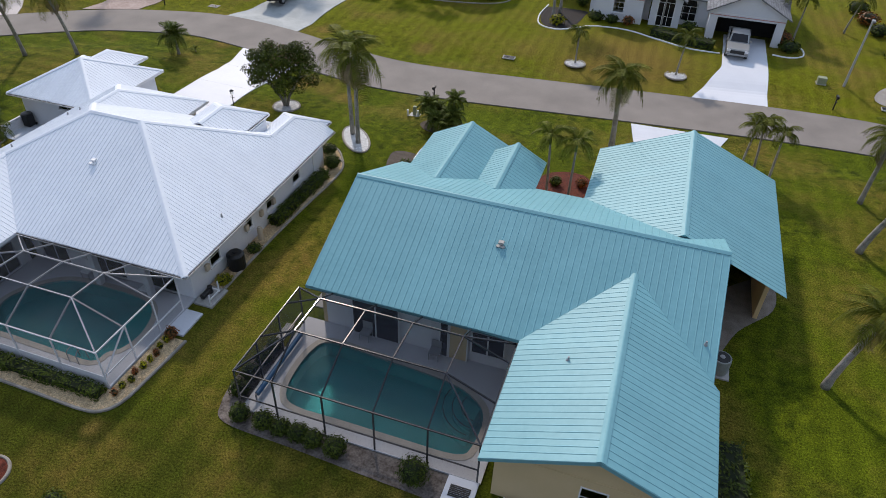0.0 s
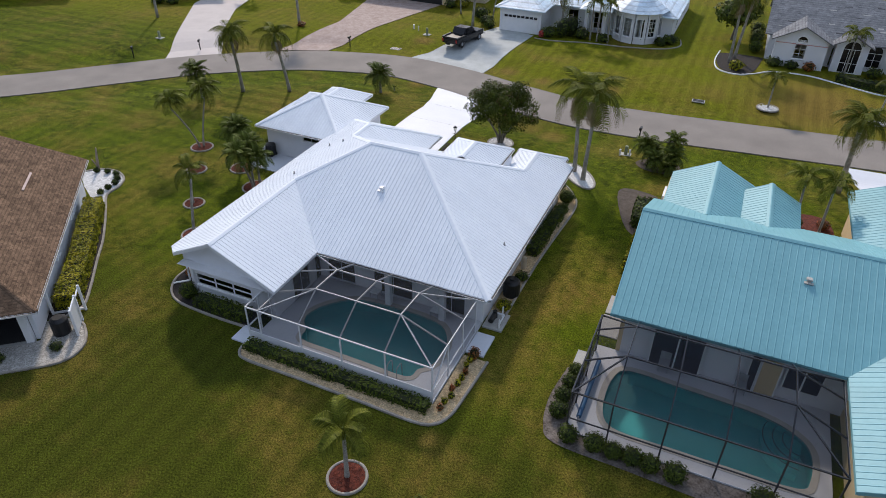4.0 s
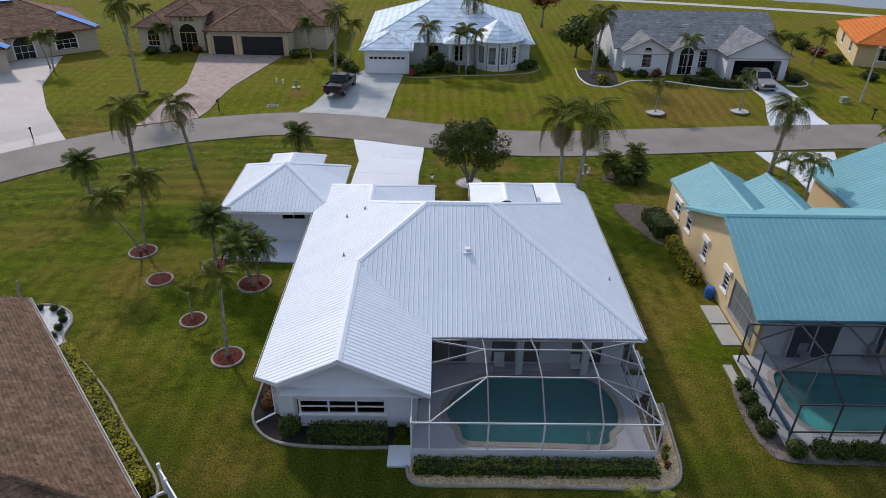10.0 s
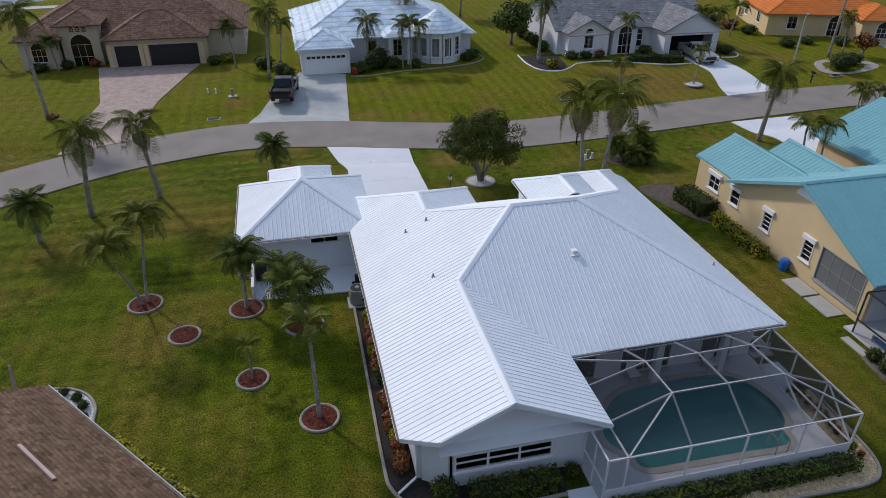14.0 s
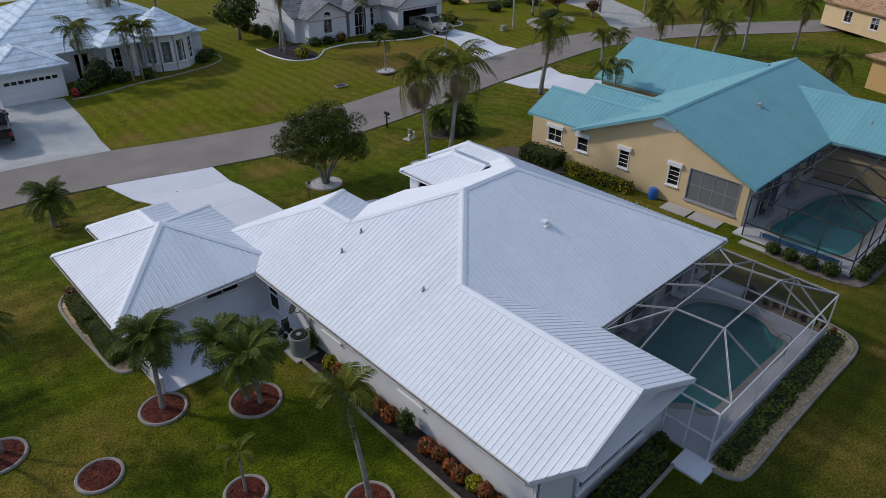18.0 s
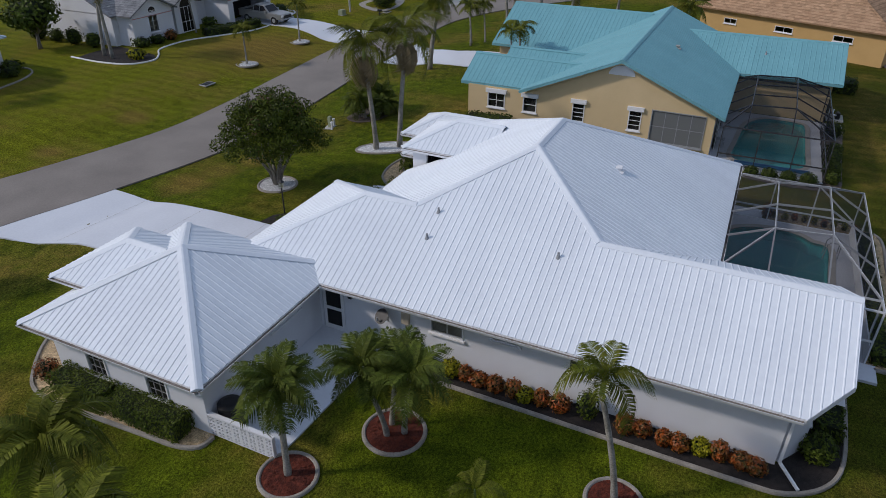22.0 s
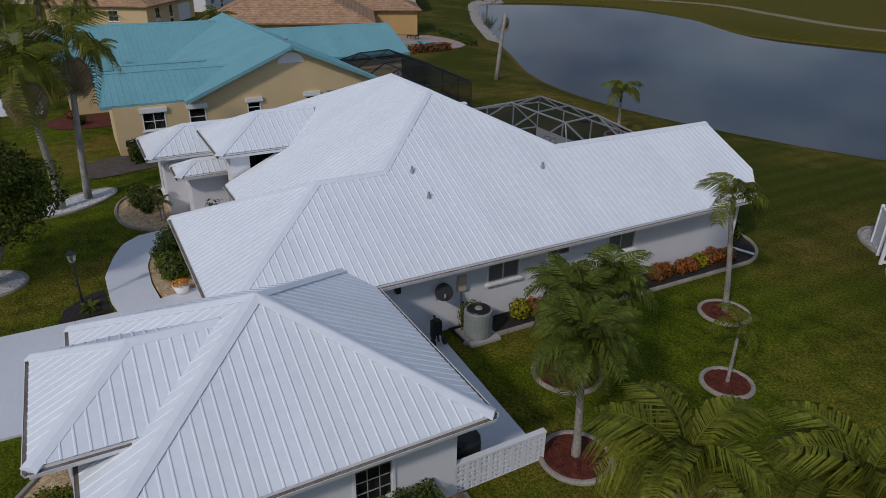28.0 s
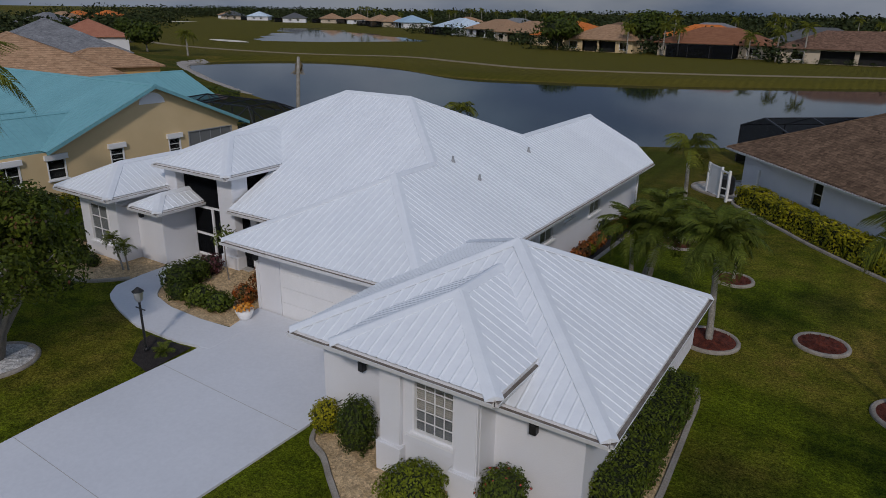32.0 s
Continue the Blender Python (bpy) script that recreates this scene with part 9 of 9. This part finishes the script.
bed(smooth_loop([(44.6, 34.0), (48.0, 33.0), (52.0, 34.2), (51.0, 37.0), (46.4, 37.2)], 5), surface("bare_bed", (0.28, 0.25, 0.22), (0.40, 0.37, 0.33), 2, 0.95, 0.5), "bare stony planting bed")
across = [(-12.6, 43.3, 5.6, "feather", 13), (-16.0, 47.8, 4.2, "pygmy", 22), (-11.4, 46.8, 3.8, "arched", 9), (-33.8, 50.4, 3.0, "pygmy", 22), (-40.5, 55.0, 3.4, "arched", 9), (-39.0, 57.5, 3.0, "arched", 9), (-43.5, 42.5, 3.2, "arched", 9), (-44.2, 43.2, 2.8, "arched", 8), (-48.0, 30.0, 9.5, "feather", 10), (-31.0, 34.8, 8.0, "feather", 12), (-2.4, 45.0, 4.0, "feather", 12), (1.2, 44.0, 3.6, "arched", 9), (2.0, 43.8, 4.2, "arched", 9), (3.2, 43.9, 3.6, "arched", 9), (3.4, 52.0, 6.0, "feather", 14),
          (16.4, 44.4, 6.2, "feather", 9), (16.0, 43.0, 5.8, "feather", 9), (26.6, 43.6, 3.4, "arched", 9), (38.0, 47.0, 3.2, "arched", 9), (39.0, 45.8, 3.2, "arched", 9), (49.0, 38.5, 7.5, "feather", 10), (52.2, 40.0, 3.4, "arched", 9), (44.0, 50.0, 3.0, "arched", 8), (57, 34, 5.5, "feather", 12), (61, 30, 5.0, "feather", 12), (44.5, 18.0, 4.2, "feather", 14), (47.5, 15.5, 4.2, "feather", 14), (52, 12.5, 4.4, "feather", 14), (56, 9.0, 4.0, "feather", 14), (64, 28, 4.2, "feather", 12), (41.0, 16.2, 4.0, "feather", 13)]
for i, (x, y, h, k, c) in enumerate(across):
    rr = random.Random(i)
    palm(x, y, h, k, c, 0.9, lean=(rr.uniform(-0.5, 0.5), rr.uniform(-0.5, 0.5)), radius=0.13 if k == "feather" else 0.08, seed=60 + i, label="palm in a garden across the street", group="street palms", dry=2 if k == "feather" else 0)
tree(15.6, 51.4, 1.4, 2.5, 3.4, "loose grey-green garden tree", 5, 2200, 0.2, HEDGE, forks=6)
tree(13.6, 68.0, 2.5, 3.0, 3.5, "brown half-bare tree behind the houses", 6, 900, 0.2, HEDGE_RED)
tree(52.6, 37.6, 0.9, 1.4, 1.8, "small brownish garden tree", 7, 700, 0.16, HEDGE_RED)
st = thing("dead_palm", "leaning dead palm trunk with hanging brown skirt", "palm trunk", at=(24.0, -19.6, 0))
Geo().tube([(0, 0, -0.1), (0.15, -0.25, 1.6), (0.4, -0.65, 3.6), (0.6, -1.0, 5.1)], [0.19, 0.16, 0.15, 0.13], 10).out("trunk", BARK, st, smooth=True)
for i in range(5):
    o = new("dry_frond", DRY_FRONDS[i % 2])
    o.parent = st
    o.matrix_local = pose(0.6, -1.0, 4.95, 0, 0, 200 + i * 38) @ pose(0, 0, 0, 0, 80 + 2 * (i % 3), 0) @ Matrix.Scale(0.62, 4)
shrub(9.8, -17.2, 0.45, 0.55, HEDGE, "low green shrub on the back lawn")

# ---- golf course and the far shore ----
path = smooth_line([(-90, -128), (-50, -118), (-15, -104), (8, -92), (32, -84), (50, -88), (66, -92), (88, -84), (119, -84), (150, -92), (190, -110)], 8)
strip("golf_path", offset_line(path, 1.1), offset_line(path, -1.1), surface("path_gravel", (0.19, 0.15, 0.09), (0.25, 0.20, 0.12), 1, 0.9), "pale golf cart path along the far shore", "path", 0.06, 2)
path2 = smooth_line([(-80, 84), (-30, 88), (10, 92), (60, 82), (110, 64), (170, 44)], 8)
strip("golf_path", offset_line(path2, 1.0), offset_line(path2, -1.0), surface("pale_path", (0.42, 0.40, 0.36), (0.5, 0.48, 0.43), 1, 0.9), "pale golf cart path behind the houses", "path", 0.06, 2)
for c in ([(129, -108), (136, -107), (147, -110), (150, -114), (138, -113)], [(352, -250), (366, -250), (366, -262), (352, -266)]):
    bed(smooth_loop(c, 5), SAND, "white sand bunker on the fairway", 0.1, "bunker")
rip = Geo()
rr = random.Random(9)
bank_ = [p for p in LAKE_SHORE if 44 < p[0] < 92 and p[1] > -66]
for _ in range(2600):
    k = rr.randrange(len(bank_) - 1)
    a_, b_ = Vector(bank_[k]), Vector(bank_[k + 1])
    if (a_ - b_).length > 8:
        continue
    c_ = a_.lerp(b_, rr.random())
    n_ = Vector((b_.y - a_.y, a_.x - b_.x)).normalized()
    x, y = c_ + n_ * rr.uniform(-1.5, 1.0)
    s_ = rr.uniform(0.10, 0.28)
    z = height(x, y)
    rip.add([(x - s_, y - s_, z - 0.1), (x + s_, y - s_ * 0.7, z - 0.1), (x + s_ * 0.8, y + s_, z - 0.1), (x - s_ * 0.9, y + s_ * 0.8, z - 0.1), (x + rr.uniform(-0.1, 0.1), y, z + s_ * 0.6)], [(0, 1, 4), (1, 2, 4), (2, 3, 4), (3, 0, 4)])
tagged(rip.out("riprap", surface("riprap_stone", (0.22, 0.21, 0.20), (0.36, 0.34, 0.32), 1.5, 0.9, 0.5)), "pale riprap stones along the lake shore", "stones", kind="stuff")

CHARCOAL = surface("charcoal_shingles", (0.07, 0.075, 0.08), (0.11, 0.115, 0.12), 0.8, 0.9, 0.4)
RUSTROOF = surface("rust_roof_tiles", (0.20, 0.085, 0.045), (0.29, 0.135, 0.075), 1.2, 0.85, 0.6, spec=0.1, fine=7, courses=(0.17, 2.0))
SKYROOF = surface("light_blue_roof", (0.28, 0.42, 0.55), (0.36, 0.50, 0.62), 0.8, 0.5, 0.2)
rr = random.Random(21)
# middle of the lake front, width, turn, roof, walls, screened cage or not
far_row = [(-11, -135, 27, 4, TILEROOF, BEIGE, 0), (17.3, -140, 23, 0, RUSTROOF, BEIGE, 1), (44, -142, 18, -6, TANROOF, CREAM, 0), (60, -158, 20, -12, ORANGEROOF, CREAM, 0), (82, -174, 20, -18, TANROOF, BEIGE, 0), (107, -197, 22, -24, TANROOF, STUCCO, 0), (133, -212, 20, -30, PALE_ROOF, STUCCO, 1), (205, -278, 20, -38, SKYROOF, STUCCO, 0), (222, -284, 18, -40, TANROOF, BEIGE, 1), (240, -296, 18, -42, TANROOF, CREAM, 1), (284, -328, 18, -44, TANROOF, STUCCO, 1), (304, -326, 18, -46, TANROOF, BEIGE, 1), (330, -318, 18, -48, CHARCOAL, STUCCO, 1), (394, -346, 20, -52, PALE_ROOF, STUCCO, 1), (430, -352, 20, -52, CHARCOAL, BEIGE, 0), (462, -376, 18, -54, TANROOF, STUCCO, 0),
           (330, -170, 20, -50, ORANGEROOF, CREAM, 0), (290, -140, 20, -50, TANROOF, STUCCO, 0), (250, -112, 20, -48, GREYROOF, BEIGE, 0), (376, -214, 20, -52, ORANGEROOF, STUCCO, 0), (-45, -150, 24, 10, BROWNROOF, CREAM, 0), (-75, -166, 24, 18, TANROOF, STUCCO, 0), (0, -176, 22, 0, CHARCOAL, STUCCO, 0), (-28, -180, 22, 4, GREYROOF, BEIGE, 0), (30, -182, 22, -4, ORANGEROOF, CREAM, 0), (58, -196, 22, -8, BROWNROOF, STUCCO, 0), (92, -226, 22, -14, ORANGEROOF, CREAM, 0), (128, -252, 22, -20, GREYROOF, STUCCO, 0), (160, -262, 20, -30, TANROOF, STUCCO, 0), (40, -236, 22, -6, GREYROOF, STUCCO, 0), (-20, -226, 22, 0, TANROOF, STUCCO, 0)]
for x, y, w_, rz_, rm, wm, cage_ in far_row:
    c_, s_ = math.cos(radians(rz_)), math.sin(radians(rz_))
    ox, oy = x - c_ * w_ / 2 + s_ * 15, y - s_ * w_ / 2 - c_ * 15
    h_ = thing("far_house", "low house with a hip roof beyond the golf course", "house", "far houses", at=(ox, oy, 0), rz=rz_)
    # dark lanai openings, widened to stand for cloud shade on these fronts
    hip_block(h_, 0, w_, 0, 15, 2.9, 0.40, rm, wm, over=0.9, north=[(w_ * 0.13, 2.2, 0.7, 1.6, 2, 1), (w_ * 0.38, w_ * 0.22, 0.05, 2.45, -1, 0), (w_ * 0.64, w_ * 0.24, 0.05, 2.45, -1, 0), (w_ * 0.88, 2.2, 0.7, 1.6, 2, 1)], west=[(5, 1.4, 0.9, 1.3, 1, 1), (10, 1.4, 0.9, 1.3, 1, 1)], caps=False)
    if cage_:
        cg = thing("far_pool_cage", "dark screened pool cage behind a far house", "pool cage", "far pool cages", at=(ox, oy, 0), rz=rz_)
        Geo().prism([(w_ * 0.25, 15.25), (w_ * 0.85, 15.25), (w_ * 0.85, 20.5), (w_ * 0.25, 20.5)], 0.05, 2.6).out("screen", BLACK_SCREEN, cg)
        for xx in (w_ * 0.25, w_ * 0.45, w_ * 0.65, w_ * 0.85):
            Geo().beam((xx, 20.55, 0), (xx, 20.55, 2.6), 0.1).out("post", ALU_DARK, cg)


def tree_belt(name, label, spots, seed, leaf=0.9, n=16):
    """Distant trees: ragged clumps of large leaf masses on short stems."""
    rnd = random.Random(seed)
    g = Geo()
    for x, y, s in spots:
        for _ in range(int(n)):
            p = Vector((x + rnd.gauss(0, s * 0.42), y + rnd.gauss(0, s * 0.42), height_far + s * 0.66 * rnd.random() ** 0.8 * (1.15 - 0.5 * rnd.random())))
            a = Vector((rnd.uniform(-1, 1), rnd.uniform(-1, 1), rnd.uniform(-0.5, 0.8))).normalized() * leaf * rnd.uniform(0.5, 1.2) * s * 0.22
            b = a.cross(Vector((rnd.uniform(-1, 1), rnd.uniform(-1, 1), rnd.uniform(-1, 1)))).normalized() * a.length * 0.7
            g.add([p - a, p - b, p + a, p + b], [(0, 1, 2, 3)])
    return tagged(g.out(name, FAR_TREE), label, "trees", kind="stuff")


height_far = 0.0
rr = random.Random(31)
belt = []
for _ in range(1500):
    d = rr.uniform(0, 1) ** 0.7
    t = rr.uniform(-1, 1)
    belt.append((150 + t * 520, -370 - 330 * d + abs(t) * 90 - 40 * t, rr.uniform(8, 15)))
tree_belt("far_trees", "dark belt of distant trees along the horizon", belt, 1, 0.38, 70)
near = [(x + rr.uniform(-16, 18), y - rr.uniform(19, 52), rr.uniform(3.5, 8.0)) for x, y, *_ in far_row for _ in range(15)]
near += [(x + sgn * rr.uniform(9, 16), y - rr.uniform(-3, 14), rr.uniform(3.5, 6.5)) for x, y, *_ in far_row[:7] for sgn in (-1, 1) for _ in range(4)]
near += [(x + rr.uniform(-10, 10), y + rr.uniform(1, 4), rr.uniform(0.8, 2.4)) for x, y, *_ in far_row[:13] for _ in range(9)]
tree_belt("garden_trees", "leafy garden trees among the far houses", near, 2, 0.38, 110)
side = [(rr.uniform(-420, -110), rr.uniform(-420, 60), rr.uniform(5, 10)) for _ in range(260)] + [(rr.uniform(200, 560), rr.uniform(-230, 200), rr.uniform(4, 8)) for _ in range(420)] + [(rr.uniform(-400, 400), rr.uniform(230, 520), rr.uniform(5, 11)) for _ in range(420)]
near_left = [(150 + 270 * q + rr.uniform(-25, 25), -62 - 170 * q + rr.uniform(-14, 26), rr.uniform(4, 9)) for q in [rr.random() for _ in range(150)]]
side = [s_ for s_ in side if not (s_[0] > 180 and s_[1] < -60 and s_[1] < 40 - 0.55 * s_[0])]
tree_belt("outer_trees", "distant trees round the golf course", side + near_left, 3, 0.52, 50)
for i in range(40):
    x = rr.uniform(-40, 330)
    y = -165 - max(0, x - 40) * 0.72 - rr.uniform(0, 130)
    palm(x, y, rr.uniform(5, 9), "feather", 11, 1.1, lean=(rr.uniform(-0.6, 0.6), rr.uniform(-0.6, 0.6)), radius=0.18, seed=200 + i, label="tall palm far across the golf course", group="far palms", z=0.0)
for i, (x, y, h) in enumerate(((96.4, -63.9, 3.2), (36, -140, 5.0), (27, -138, 5.5), (24, -139, 5.0), (-2, -134, 6.0), (3, -134, 5.0), (9, -138, 4.0))):
    palm(x, y, h, "feather", 14, 1.0, radius=0.16, seed=300 + i, label="palm standing by the lake shore", group="shore palms", z=height(x, y))
tree(54, -141, 2.0, 6.0, 6.5, "broad dark tree before the far houses", 12, 2600, 0.42, LEAF)
tree(34.5, -148, 3.0, 5.5, 6.5, "broad dark tree beside the far houses", 13, 2200, 0.42, LEAF)
tree(-30, -132, 1.5, 3.5, 4.0, "broad leafy tree beside a far house", 14, 1200, 0.35, LEAF)
tree(148, -86, 1.5, 4.5, 4.5, "dark feathery tree beyond the tiled roofs", 16, 1800, 0.35, LEAF)
tree(112, -66, 1.5, 3.6, 4.0, "dark feathery tree beside the lake", 15, 1500, 0.4, LEAF)
